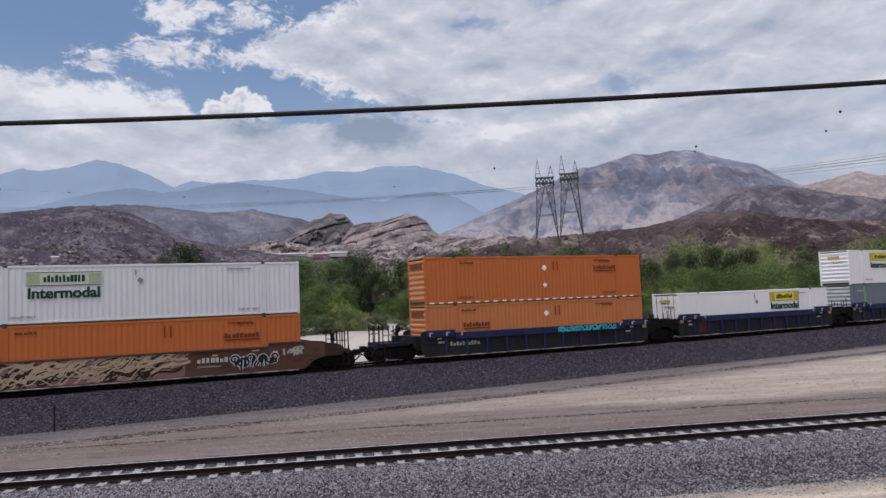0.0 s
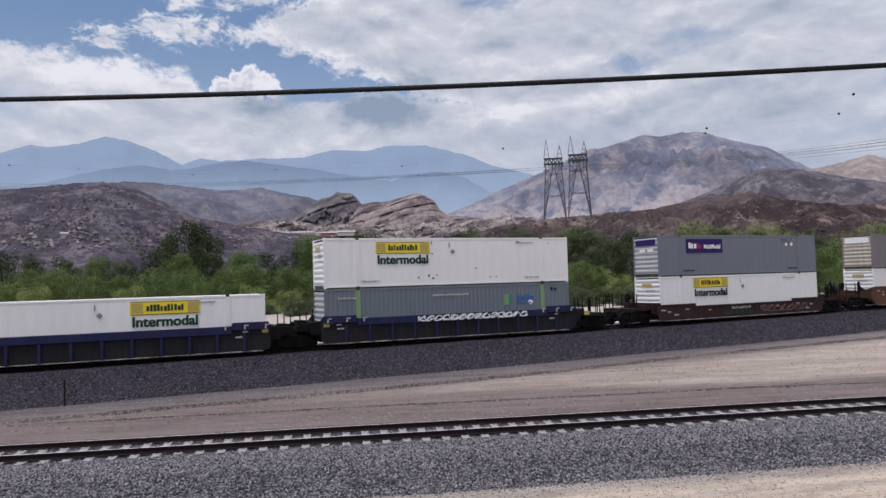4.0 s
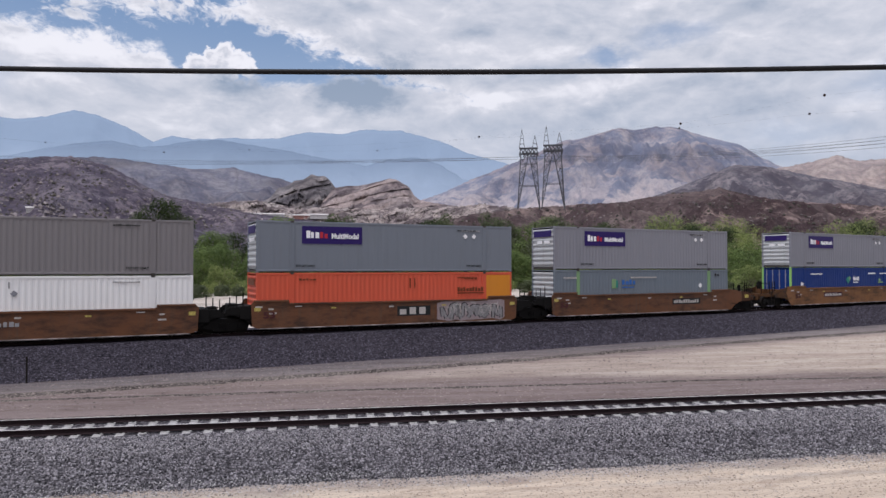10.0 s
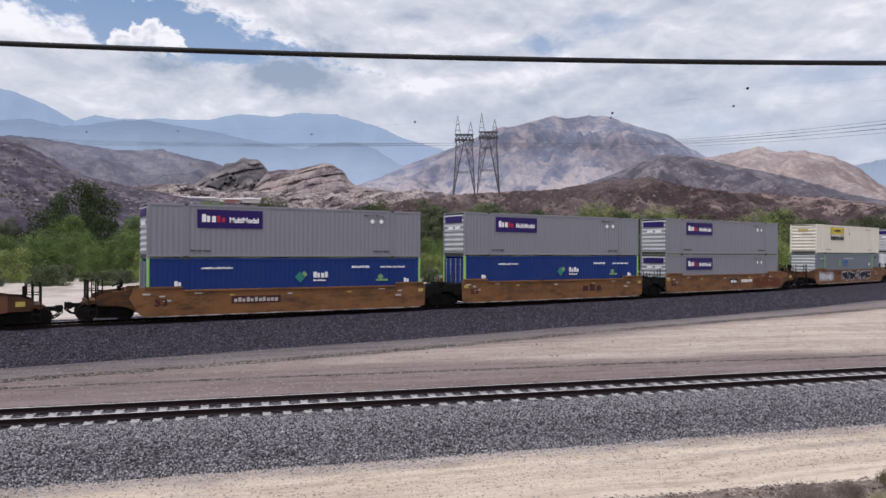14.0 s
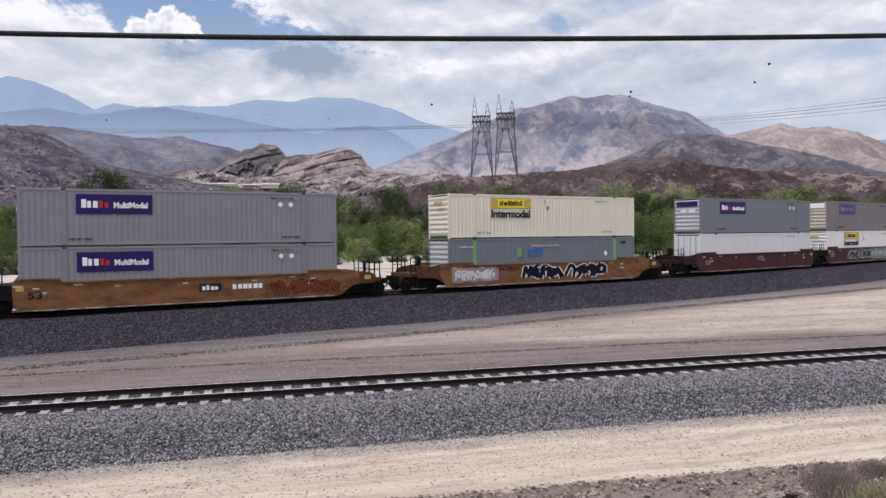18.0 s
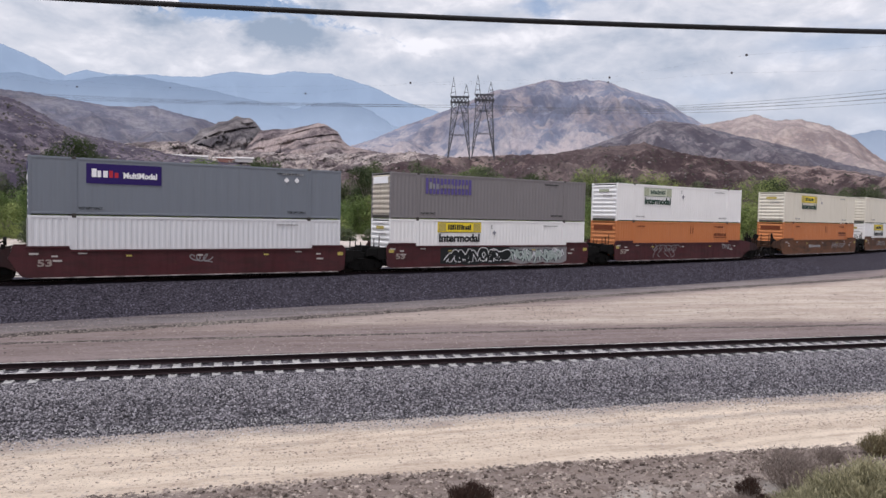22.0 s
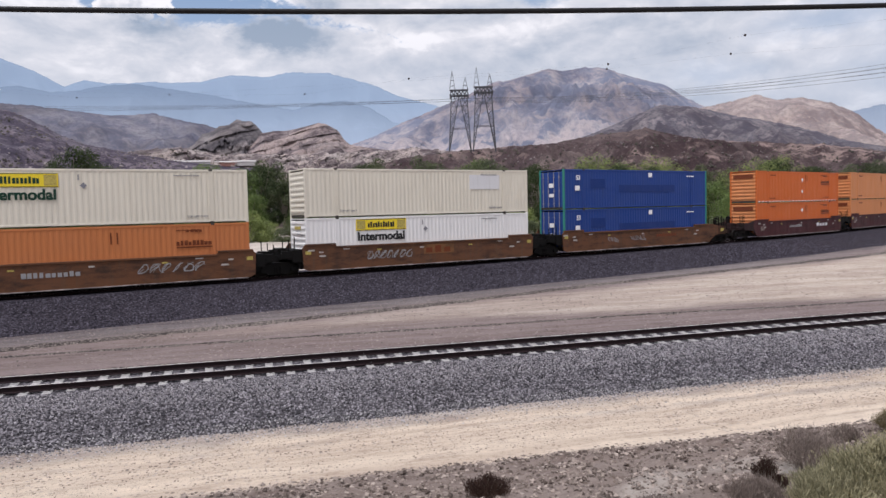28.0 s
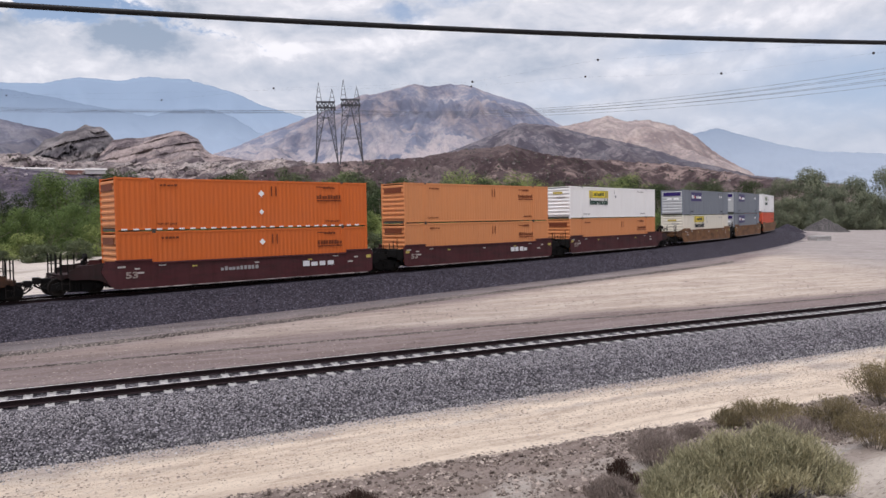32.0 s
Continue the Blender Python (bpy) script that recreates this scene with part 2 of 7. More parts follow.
# for faded boxes, and for other boxes' ends as if lit by sun
SUN_ORANGE = paint("faded_sunlit_orange_paint", (0.60, 0.24, 0.095), dirt=0.25, grime=(0.36, 0.16, 0.08))
BRIGHT_ORANGE = paint("bright_orange_paint", (0.57, 0.130, 0.026), dirt=0.2, grime=(0.4, 0.12, 0.04))
RED_ORANGE = paint("red_orange_paint", (0.60, 0.098, 0.050), dirt=0.2, grime=(0.33, 0.08, 0.04))
AMBER = paint("amber_paint", (0.62, 0.23, 0.02), dirt=0.2, grime=(0.4, 0.16, 0.04))
BLUE = paint("deep_blue_paint", (0.005, 0.029, 0.165), dirt=0.2, grime=(0.03, 0.05, 0.13))
OCEAN = paint("ocean_blue_paint", (0.013, 0.047, 0.225), dirt=0.3, grime=(0.05, 0.07, 0.13))
# ends paler than their sides: sun on them put into the colour
PALE_END = paint("sunlit_grey_end_paint", (0.46, 0.475, 0.49), dirt=0.3, grime=(0.2, 0.19, 0.18))
IVORY_END = paint("sunlit_stained_ivory_end_paint", (0.52, 0.47, 0.40), dirt=0.5, grime=(0.16, 0.12, 0.09))
TEAL = paint("teal_green_paint", (0.03, 0.22, 0.18), dirt=0.2)
PALE_LIME = paint("faded_lime_paint", (0.20, 0.34, 0.17), dirt=0.3)
LIME = paint("lime_green_paint", (0.27, 0.53, 0.15), dirt=0.15)
BROWN = paint("rusty_brown_paint", (0.138, 0.058, 0.028), rough=0.6, dirt=0.5, rust=0.6, soot=0.75)
TAN_BROWN = paint("yellow_brown_paint", (0.215, 0.098, 0.038), rough=0.6, dirt=0.5, rust=0.5, soot=0.7)
MAROON = paint("maroon_paint", (0.068, 0.017, 0.021), rough=0.6, dirt=0.35, rust=0.25, grime=(0.045, 0.02, 0.02), soot=0.5)
BAND_BLUE = paint("band_blue_paint", (0.014, 0.018, 0.075), rough=0.6, dirt=0.4, rust=0.2, grime=(0.02, 0.02, 0.03), soot=0.4)
# flange pale all round: dust, and sun on its ledge put into colour
LEDGE = plain("sunlit_dusty_flange", (0.21, 0.19, 0.185), 0.85, grain=2.0, vary=0.7)
DARK_BLUE = paint("dark_blue_paint", (0.013, 0.013, 0.019), rough=0.7, dirt=0.4, rust=0.12, grime=(0.015, 0.013, 0.016), soot=0.5)
GRAFFITI_BROWN = paint("dull_brown_paint", (0.095, 0.045, 0.032), rough=0.65, dirt=0.5, rust=0.5, soot=0.6)
SOOTY_MAROON = paint("sooty_maroon_paint", (0.04, 0.018, 0.022), rough=0.7, dirt=0.4, rust=0.3, grime=(0.03, 0.022, 0.022), soot=0.9)
BLACK_STEEL = plain("oily_black_steel", (0.0065, 0.006, 0.006), 0.75)
GREASY = plain("greasy_brown_steel", (0.013, 0.0105, 0.0095), 0.7)
CASTING = plain("dark_casting", (0.06, 0.055, 0.05), 0.6)
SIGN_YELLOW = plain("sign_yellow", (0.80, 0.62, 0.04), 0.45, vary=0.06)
DULL_YELLOW = plain("sign_dull_yellow", (0.44, 0.36, 0.10), 0.5, vary=0.4)
SIGN_GREEN = plain("sign_pale_green", (0.52, 0.56, 0.46), 0.5, vary=0.06)
SIGN_OLIVE = plain("sign_olive", (0.36, 0.39, 0.29), 0.5, vary=0.2)
SIGN_PURPLE = plain("sign_purple", (0.026, 0.014, 0.11), 0.4, vary=0.06)
FADED_PURPLE = plain("faded_purple", (0.10, 0.08, 0.25), 0.6, vary=0.2)
SIGN_WHITE = plain("sign_white", (0.82, 0.82, 0.84), 0.45, vary=0.04)
SIGN_RED = plain("sign_red", (0.42, 0.03, 0.05), 0.45, vary=0.06)
SIGN_BLACK = plain("sign_black", (0.02, 0.022, 0.024), 0.45, vary=0.06)
SIGN_GREENBLACK = plain("sign_dark_green", (0.015, 0.05, 0.035), 0.45, vary=0.06)
SIGN_BLUE = plain("sign_blue", (0.04, 0.13, 0.40), 0.45, vary=0.06)
SIGN_CYAN = plain("sign_cyan", (0.05, 0.42, 0.50), 0.45, vary=0.06)
SIGN_DARKORANGE = plain("sign_brown", (0.16, 0.045, 0.02), 0.5, vary=0.06)
SIGN_GREY = plain("sign_grey", (0.3, 0.3, 0.31), 0.5, vary=0.06)
# far walls: white and red dulled, with haze mixed into the colour
HAZE_WHITE = plain("haze_dulled_white_wall", (0.48, 0.46, 0.46), 0.8)
HAZE_RED = plain("haze_dulled_red_wall", (0.28, 0.15, 0.13), 0.8)
STENCIL = plain("worn_white_stencil", (0.46, 0.43, 0.41), 0.6)
FADED_MARK = plain("faded_stencil", (0.30, 0.25, 0.23), 0.6)
TAG_BROWN = plain("tag_dark_brown", (0.03, 0.018, 0.014), 0.6)
TAG_BEIGE = plain("tag_beige", (0.42, 0.32, 0.22), 0.6)
TAG_PINK = plain("tag_pink_beige", (0.36, 0.24, 0.19), 0.6)
TAG_NAVY = plain("tag_navy", (0.008, 0.010, 0.026), 0.6)
TAG_RED = plain("tag_dark_red", (0.085, 0.025, 0.02), 0.6)
TAG_SAGE = plain("tag_pale_sage", (0.36, 0.42, 0.40), 0.6)
TAG_ASH = plain("tag_ash_grey", (0.25, 0.24, 0.25), 0.6)
TAG_LILAC = plain("tag_dusty_lilac", (0.30, 0.24, 0.25), 0.7)
TAG_MAUVE = plain("tag_mauve", (0.22, 0.12, 0.12), 0.6)
RAIL_SIDE = plain("rusty_rail_side", (0.020, 0.0125, 0.0145), 0.9)
RAIL_TOP = plain("polished_rail_head", (0.72, 0.69, 0.68), 0.5, 0.25)
CONCRETE = plain("pale_concrete", (0.37, 0.36, 0.36), 0.85, grain=9.0, vary=0.3)
WOOD_TIE = plain("dark_timber", (0.06, 0.048, 0.04), 0.9)
GALVANISED = plain("dull_galvanised_steel", (0.085, 0.088, 0.10), 0.6, 0.2)
CABLE = plain("black_cable_sheath", (0.012, 0.012, 0.014), 0.55)
WIRE = plain("weathered_conductor", (0.10, 0.105, 0.11), 0.5, 0.4)
BALL = plain("dark_marker_ball", (0.03, 0.02, 0.018), 0.6)


def stone_bed(name, dark, light, size, spread):
    """Crushed rock: each stone its own grey, with relief."""
    m, n, s = material(name)
    co = n.add("ShaderNodeTexCoord").outputs["Object"]
    cell = n.add("ShaderNodeTexVoronoi", Vector=co, Scale=1.0 / size)
    tone = n.add("ShaderNodeSeparateXYZ", Vector=cell.outputs["Color"]).outputs[0]
    patch = n.noise(co, 0.35, 4.0)
    col = n.mix(n.ramp(tone, 0.05, 0.95, 0.0, 1.0, False), dark, light)
    # gaps between stones darkened in the colour, as shade
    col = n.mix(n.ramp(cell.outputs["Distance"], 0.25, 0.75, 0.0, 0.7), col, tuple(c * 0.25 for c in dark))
    col = n.mix(n.ramp(patch, 0.35, 0.7, 0.0, spread), col, (0.36, 0.32, 0.29))
    n.put(s.inputs["Base Color"], col)
    s.inputs["Roughness"].default_value = 0.9
    s.inputs["Specular IOR Level"].default_value = 0.08
    bump(n, s, n.math("SUBTRACT", 1.0, cell.outputs["Distance"]), 1.0, size * 0.7)
    return m


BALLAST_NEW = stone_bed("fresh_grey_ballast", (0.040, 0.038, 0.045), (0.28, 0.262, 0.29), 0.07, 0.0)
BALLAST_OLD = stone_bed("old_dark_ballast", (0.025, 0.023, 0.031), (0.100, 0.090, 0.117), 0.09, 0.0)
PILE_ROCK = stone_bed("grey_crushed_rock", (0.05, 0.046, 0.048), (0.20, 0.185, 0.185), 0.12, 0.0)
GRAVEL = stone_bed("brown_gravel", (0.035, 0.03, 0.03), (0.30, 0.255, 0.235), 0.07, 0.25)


def ground_material():
    """Bare earth whose base colour comes with the sheet, with ruts along the tracks, pebbles and dry tufts."""
    m, n, s = material("bare_earth")
    soil = n.add("ShaderNodeVertexColor")
    soil.layer_name = "soil"
    base = soil.outputs[0]
    co = n.add("ShaderNodeTexCoord").outputs["Object"]
    turn = n.add("ShaderNodeVectorRotate")
    turn.rotation_type = "Z_AXIS"
    n.put(turn.inputs["Vector"], co)
    turn.inputs["Angle"].default_value = radians(-11)
    turned = turn.outputs[0]
    drift = n.vec("ADD", turned, n.vec("MULTIPLY", n.vec("SUBTRACT", n.noise(co, 0.09, 3.0, 0.5, 1), (0.5, 0.5, 0.5)), (0.0, 1.6, 0.0)))
    rut = n.noise(n.vec("MULTIPLY", drift, (0.10, 1.3, 1.0)), 1.0, 8.0, 0.76)
    soft = n.noise(co, 0.22, 5.0, 0.6)
    speck = n.noise(co, 9.0, 8.0, 0.80)
    patch = n.noise(n.vec("MULTIPLY", drift, (0.25, 0.8, 1.0)), 1.0, 4.0, 0.6)
    peb = n.add("ShaderNodeTexVoronoi", Vector=co, Scale=9.0)
    tone = n.add("ShaderNodeSeparateXYZ", Vector=peb.outputs["Color"])
    stone = n.math("MULTIPLY", n.ramp(peb.outputs["Distance"], 0.42, 0.30), n.ramp(tone.outputs[0], 0.62, 0.68))
    stone = n.math("MULTIPLY", stone, n.ramp(patch, 0.42, 0.60, 0.15, 1.0))
    col = n.mix(n.ramp(rut, 0.42, 0.60), n.mix(1.0, base, (0.80, 0.77, 0.76), "MULTIPLY"), base)
    col = n.mix(n.ramp(rut, 0.36, 0.31), col, n.mix(1.0, base, (0.55, 0.52, 0.52), "MULTIPLY"))
    mottle = n.noise(n.vec("MULTIPLY", drift, (0.6, 1.5, 1.0)), 1.0, 9.0, 0.80)
    col = n.mix(n.ramp(mottle, 0.50, 0.64, 0.0, 0.7), col, n.mix(1.0, col, (0.66, 0.62, 0.62), "MULTIPLY"))
    col = n.mix(n.ramp(mottle, 0.46, 0.34, 0.0, 0.5), col, n.mix(1.0, col, (1.22, 1.2, 1.18), "MULTIPLY"))
    col = n.mix(n.ramp(soft, 0.35, 0.7, 0.0, 0.3), col, n.mix(1.0, col, (0.78, 0.76, 0.75), "MULTIPLY"))
    col = n.mix(n.ramp(speck, 0.53, 0.66, 0.0, 0.8), col, n.mix(1.0, col, (0.50, 0.45, 0.42), "MULTIPLY"))
    col = n.mix(n.ramp(speck, 0.42, 0.30, 0.0, 0.5), col, n.mix(1.0, col, (1.3, 1.28, 1.26), "MULTIPLY"))
    col = n.mix(stone, col, n.mix(n.ramp(tone.outputs[1], 0.2, 1.0), (0.17, 0.13, 0.11), (0.46, 0.40, 0.36)))
    n.put(s.inputs["Base Color"], col)
    s.inputs["Roughness"].default_value = 0.95
    s.inputs["Specular IOR Level"].default_value = 0.1
    bump(n, s, n.math("ADD", n.math("ADD", n.math("MULTIPLY", speck, 0.7), n.math("MULTIPLY", stone, 0.25)), n.math("MULTIPLY", rut, 0.5)), 0.7, 0.12)
    return m


EARTH = ground_material()


def hill_material(name, rock, pale, scrub, amount, scale, strata=0.0, outcrop=0.3, fans=0.0, cracks=0.0):
    """Dry slopes: rock, pale scree and gullies, dark scrub in dots."""
    m, n, s = material(name)
    co = n.add("ShaderNodeTexCoord").outputs["Object"]
    big = n.noise(co, 1.0 / scale, 8.0, 0.62)
    gully = n.noise(n.vec("MULTIPLY", co, (1.0, 1.0, 0.22)), 3.2 / scale, 8.0, 0.7)
    dots = n.noise(co, 22.0 / scale, 6.0, 0.75)
    flecks = n.noise(co, 13.0 / scale, 7.0, 0.75)
    col = n.mix(n.ramp(gully, 0.43, 0.60), rock, pale)
    col = n.mix(n.ramp(big, 0.42, 0.60, 0.0, 0.75), col, n.mix(1.0, col, (0.60, 0.56, 0.58), "MULTIPLY"))
    if strata:
        tilt = n.add("ShaderNodeVectorRotate")
        tilt.rotation_type = "EULER_XYZ"
        n.put(tilt.inputs["Vector"], co)
        tilt.inputs["Rotation"].default_value = (0.25, 0.42, 0.0)
        band = n.noise(n.vec("MULTIPLY", tilt.outputs[0], (0.35, 0.35, 2.4)), 3.5 / scale, 5.0, 0.58)
        col = n.mix(n.ramp(band, 0.45, 0.36, 0.0, strata), col, n.mix(1.0, rock, (0.55, 0.52, 0.55), "MULTIPLY"))
        col = n.mix(n.ramp(band, 0.46, 0.6, 0.0, strata), col, n.mix(1.0, pale, (1.25, 1.2, 1.15), "MULTIPLY"))
    if fans:
        z = n.add("ShaderNodeSeparateXYZ", Vector=co).outputs[2]
        wash = n.noise(co, 5.0 / scale, 6.0, 0.6)
        fan = n.math("MULTIPLY", n.ramp(z, fans, fans * 0.45), n.ramp(wash, 0.44, 0.53))
        col = n.mix(n.math("MULTIPLY", fan, 0.85), col, n.mix(1.0, pale, (1.38, 1.30, 1.22), "MULTIPLY"))
    if cracks:
        torn = n.vec("ADD", co, n.vec("MULTIPLY", n.noise(co, 6.0 / scale, 4.0, 0.6, 1), (scale * 0.2, scale * 0.2, scale * 0.2)))
        cell = n.add("ShaderNodeTexVoronoi", Vector=n.vec("MULTIPLY", torn, (1.0, 1.0, 1.5)), Scale=4.5 / scale)
        cell.feature = "DISTANCE_TO_EDGE"
        block = n.add("ShaderNodeTexVoronoi", Vector=n.vec("MULTIPLY", torn, (1.0, 1.0, 1.5)), Scale=4.5 / scale)
        tone = n.add("ShaderNodeSeparateXYZ", Vector=block.outputs["Color"]).outputs[0]
        col = n.mix(n.ramp(tone, 0.45, 0.0, 0.0, 0.6, False), col, n.mix(1.0, col, (0.62, 0.60, 0.63), "MULTIPLY"))
        col = n.mix(n.ramp(tone, 0.6, 1.0, 0.0, 0.7, False), col, n.mix(1.0, col, (1.35, 1.30, 1.28), "MULTIPLY"))
        col = n.mix(n.ramp(cell.outputs["Distance"], 0.10, 0.0, 0.0, cracks), col, n.mix(1.0, rock, (0.35, 0.34, 0.36), "MULTIPLY"))
    col = n.mix(n.ramp(dots, 0.49, 0.58, 0.0, amount), col, scrub)
    cluster = n.noise(co, 2.6 / scale, 5.0, 0.6)
    bare = n.math("MULTIPLY", n.ramp(flecks, 0.45, 0.56), n.ramp(cluster, 0.52, 0.60))
    col = n.mix(n.ramp(flecks, 0.58, 0.66, 0.0, outcrop * 0.6), col, n.mix(1.0, pale, (1.2, 1.15, 1.1), "MULTIPLY"))
    col = n.mix(n.math("MULTIPLY", bare, outcrop), col, n.mix(1.0, pale, (1.45, 1.38, 1.32), "MULTIPLY"))
    n.put(s.inputs["Base Color"], col)
    s.inputs["Roughness"].default_value = 1.0
    s.inputs["Specular IOR Level"].default_value = 0.05
    bump(n, s, n.math("ADD", gully, n.math("MULTIPLY", dots, 0.35)), 1.0, scale * 0.09)
    return m


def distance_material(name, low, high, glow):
    """Far ranges, a backdrop that is mostly lit air: haze put into colour and glow."""
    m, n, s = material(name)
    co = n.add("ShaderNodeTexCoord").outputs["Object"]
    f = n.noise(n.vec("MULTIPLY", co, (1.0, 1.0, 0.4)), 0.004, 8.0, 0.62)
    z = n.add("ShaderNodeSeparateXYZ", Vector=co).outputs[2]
    # paler towards the foot: thicker low haze painted in
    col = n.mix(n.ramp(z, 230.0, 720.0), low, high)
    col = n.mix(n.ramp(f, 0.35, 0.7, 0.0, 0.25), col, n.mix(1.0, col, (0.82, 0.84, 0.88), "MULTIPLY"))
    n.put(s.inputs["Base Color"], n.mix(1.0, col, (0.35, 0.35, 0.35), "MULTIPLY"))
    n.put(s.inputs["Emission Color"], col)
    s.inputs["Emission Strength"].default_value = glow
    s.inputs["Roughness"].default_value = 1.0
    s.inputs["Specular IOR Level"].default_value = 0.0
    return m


def leaf_material(name, dark, light):
    m, n, s = material(name)
    geo = n.add("ShaderNodeNewGeometry")
    rnd = n.add("ShaderNodeObjectInfo").outputs["Random"]
    co = n.add("ShaderNodeTexCoord").outputs["Object"]
    clump = n.noise(co, 0.5, 3.0)
    f = n.math("ADD", n.math("MULTIPLY", geo.outputs["Random Per Island"], 0.5), n.math("MULTIPLY", n.ramp(clump, 0.35, 0.65), 0.5))
    col = n.mix(f, dark, light)
    col = n.mix(n.math("MULTIPLY", rnd, 0.3), col, n.mix(1.0, col, (1.12, 1.03, 0.85), "MULTIPLY"))
    n.put(s.inputs["Base Color"], col)
    s.inputs["Roughness"].default_value = 0.75
    s.inputs["Specular IOR Level"].default_value = 0.2
    through_light = n.add("ShaderNodeBsdfTranslucent", Color=col)
    both = n.add("ShaderNodeMixShader", Fac=0.28)
    n.tree.links.new(s.outputs[0], both.inputs[1])
    n.tree.links.new(through_light.outputs[0], both.inputs[2])
    n.tree.links.new(both.outputs[0], m.node_tree.nodes["Material Output"].inputs[0])
    return m


LEAF_GREEN = leaf_material("willow_leaves", (0.034, 0.062, 0.024), (0.20, 0.275, 0.09))
LEAF_BRIGHT = leaf_material("fresh_leaves", (0.080, 0.118, 0.038), (0.31, 0.365, 0.135))
LEAF_DULL = leaf_material("dusty_leaves", (0.045, 0.062, 0.036), (0.15, 0.175, 0.095))
# grey-green paled for distance: haze put into the leaf colour
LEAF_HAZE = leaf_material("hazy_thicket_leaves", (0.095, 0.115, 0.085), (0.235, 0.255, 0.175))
LEAF_DARK = leaf_material("dark_leaves", (0.018, 0.032, 0.014), (0.065, 0.09, 0.036))
SAGE = leaf_material("sage_leaves", (0.15, 0.145, 0.085), (0.58, 0.54, 0.36))
DRY_TWIG = leaf_material("dry_twigs", (0.15, 0.12, 0.11), (0.40, 0.34, 0.31))
TUMBLE = leaf_material("dark_dry_stems", (0.035, 0.02, 0.017), (0.09, 0.055, 0.045))
BARK = plain("pale_bark", (0.22, 0.19, 0.16), 0.9, grain=6.0)


# ---- mesh helpers ----
def link_mesh(name, bm, mat, smooth=False):
    me = bpy.data.meshes.new(name)
    bm.to_mesh(me)
    bm.free()
    me.materials.append(mat)
    if smooth:
        for f in me.polygons:
            f.use_smooth = True
    return me


def part(name, bm, mat, parent, label="", smooth=False):
    """Links a bmesh (or a ready mesh) as one mesh object under a thing or a part."""
    me = bm if isinstance(bm, bpy.types.Mesh) else link_mesh(name, bm, mat, smooth)
    ob = new(name, me)
    ob.parent = parent
    if label:
        ob["label"] = label
    return ob


def thing(name, label, category, group="", kind=""):
    return tagged(new(name), label, category, group, kind)


def box(bm, x0, x1, y0, y1, z0, z1, bevel=0.0):
    vs = [bm.verts.new((x, y, z)) for x in (x0, x1) for y in (y0, y1) for z in (z0, z1)]
    fs = [bm.faces.new([vs[i] for i in q]) for q in ((0, 1, 3, 2), (4, 6, 7, 5), (0, 4, 5, 1), (2, 3, 7, 6), (0, 2, 6, 4), (1, 5, 7, 3))]
    if bevel:
        bmesh.ops.bevel(bm, geom=list({e for f in fs for e in f.edges}), offset=bevel, segments=1, affect="EDGES")
    return vs


def boxes(*rows, bevel=0.0):
    bm = bmesh.new()
    for r in rows:
        box(bm, *r, bevel=bevel)
    return bm


def tube(bm, a, b, r0, r1=None, sides=8, cap=True):
    a, b = Vector(a), Vector(b)
    r1 = r0 if r1 is None else r1
    d = (b - a).normalized()
    e = d.orthogonal().normalized()
    f = d.cross(e)
    rings = []
    for c, r in ((a, r0), (b, r1)):
        rings.append([bm.verts.new(c + (e * math.cos(k * 2 * math.pi / sides) + f * math.sin(k * 2 * math.pi / sides)) * r) for k in range(sides)])
    for k in range(sides):
        bm.faces.new((rings[0][k], rings[0][(k + 1) % sides], rings[1][(k + 1) % sides], rings[1][k]))
    if cap:
        bm.faces.new(rings[0][::-1])
        bm.faces.new(rings[1])


def sweep(points, section, closed=True):
    """A bar: the section (side, up) carried along points (x, y, z, heading)."""
    bm = bmesh.new()
    prev = None
    for x, y, z, a in points:
        ring = [bm.verts.new((x - s * math.sin(a), y + s * math.cos(a), z + u)) for s, u in section]
        if prev:
            for i in range(len(ring) if closed else len(ring) - 1):
                j = (i + 1) % len(ring)
                bm.faces.new((prev[i], ring[i], ring[j], prev[j]))
        prev = ring
    return bm


# ---- the two tracks in plan ----
NEAR_SLOPE, NEAR_Y = 0.165, 23.6
NEAR_HEAD = math.atan(NEAR_SLOPE)
FAR_TURN = radians(33)


def far_table():
    """Arc length, x, y, heading of the line of the train's near side."""
    c = (40.791, -7.452, -2.104, 3.095, -0.561)
    ca, sa = math.cos(FAR_TURN), math.sin(FAR_TURN)
    rows, u, s, step = [], 0.0, 0.0, 0.5
    while u < 90:
        w = u / 50
        v = sum(k * w ** i for i, k in enumerate(c))
        dv = sum(i * k * w ** (i - 1) for i, k in enumerate(c) if i) / 50
        rows.append((s, ca * u - sa * v, sa * u + ca * v, FAR_TURN + math.atan(dv)))
        u, s = u + step / math.hypot(1, dv), s + step
    s, x, y, a = rows[-1]
    while s < 330:
        a += 0.0037 * step
        x, y, s = x + step * math.cos(a), y + step * math.sin(a), s + step
        rows.append((s, x, y, a))
    s, x, y, a = rows[0]
    while s > -460:
        x, y, s = x - step * math.cos(a), y - step * math.sin(a), s - step
        rows.insert(0, (s, x, y, a))
    return np.array(rows)


FAR = far_table()
FAR_HALF = 1.30


def far_at(s, side=FAR_HALF):
    """x, y, rail height and heading of the far track, side metres beyond the train's near side."""
    x, y, a = (float(np.interp(s, FAR[:, 0], FAR[:, k])) for k in (1, 2, 3))
    return x - side * math.sin(a), y + side * math.cos(a), 0.935 + 0.0063 * max(-30.0, min(s, 140.0)), a


def near_at(s):
    ca, sa = math.cos(NEAR_HEAD), math.sin(NEAR_HEAD)
    return s * ca, NEAR_Y + s * sa, 0.0, NEAR_HEAD


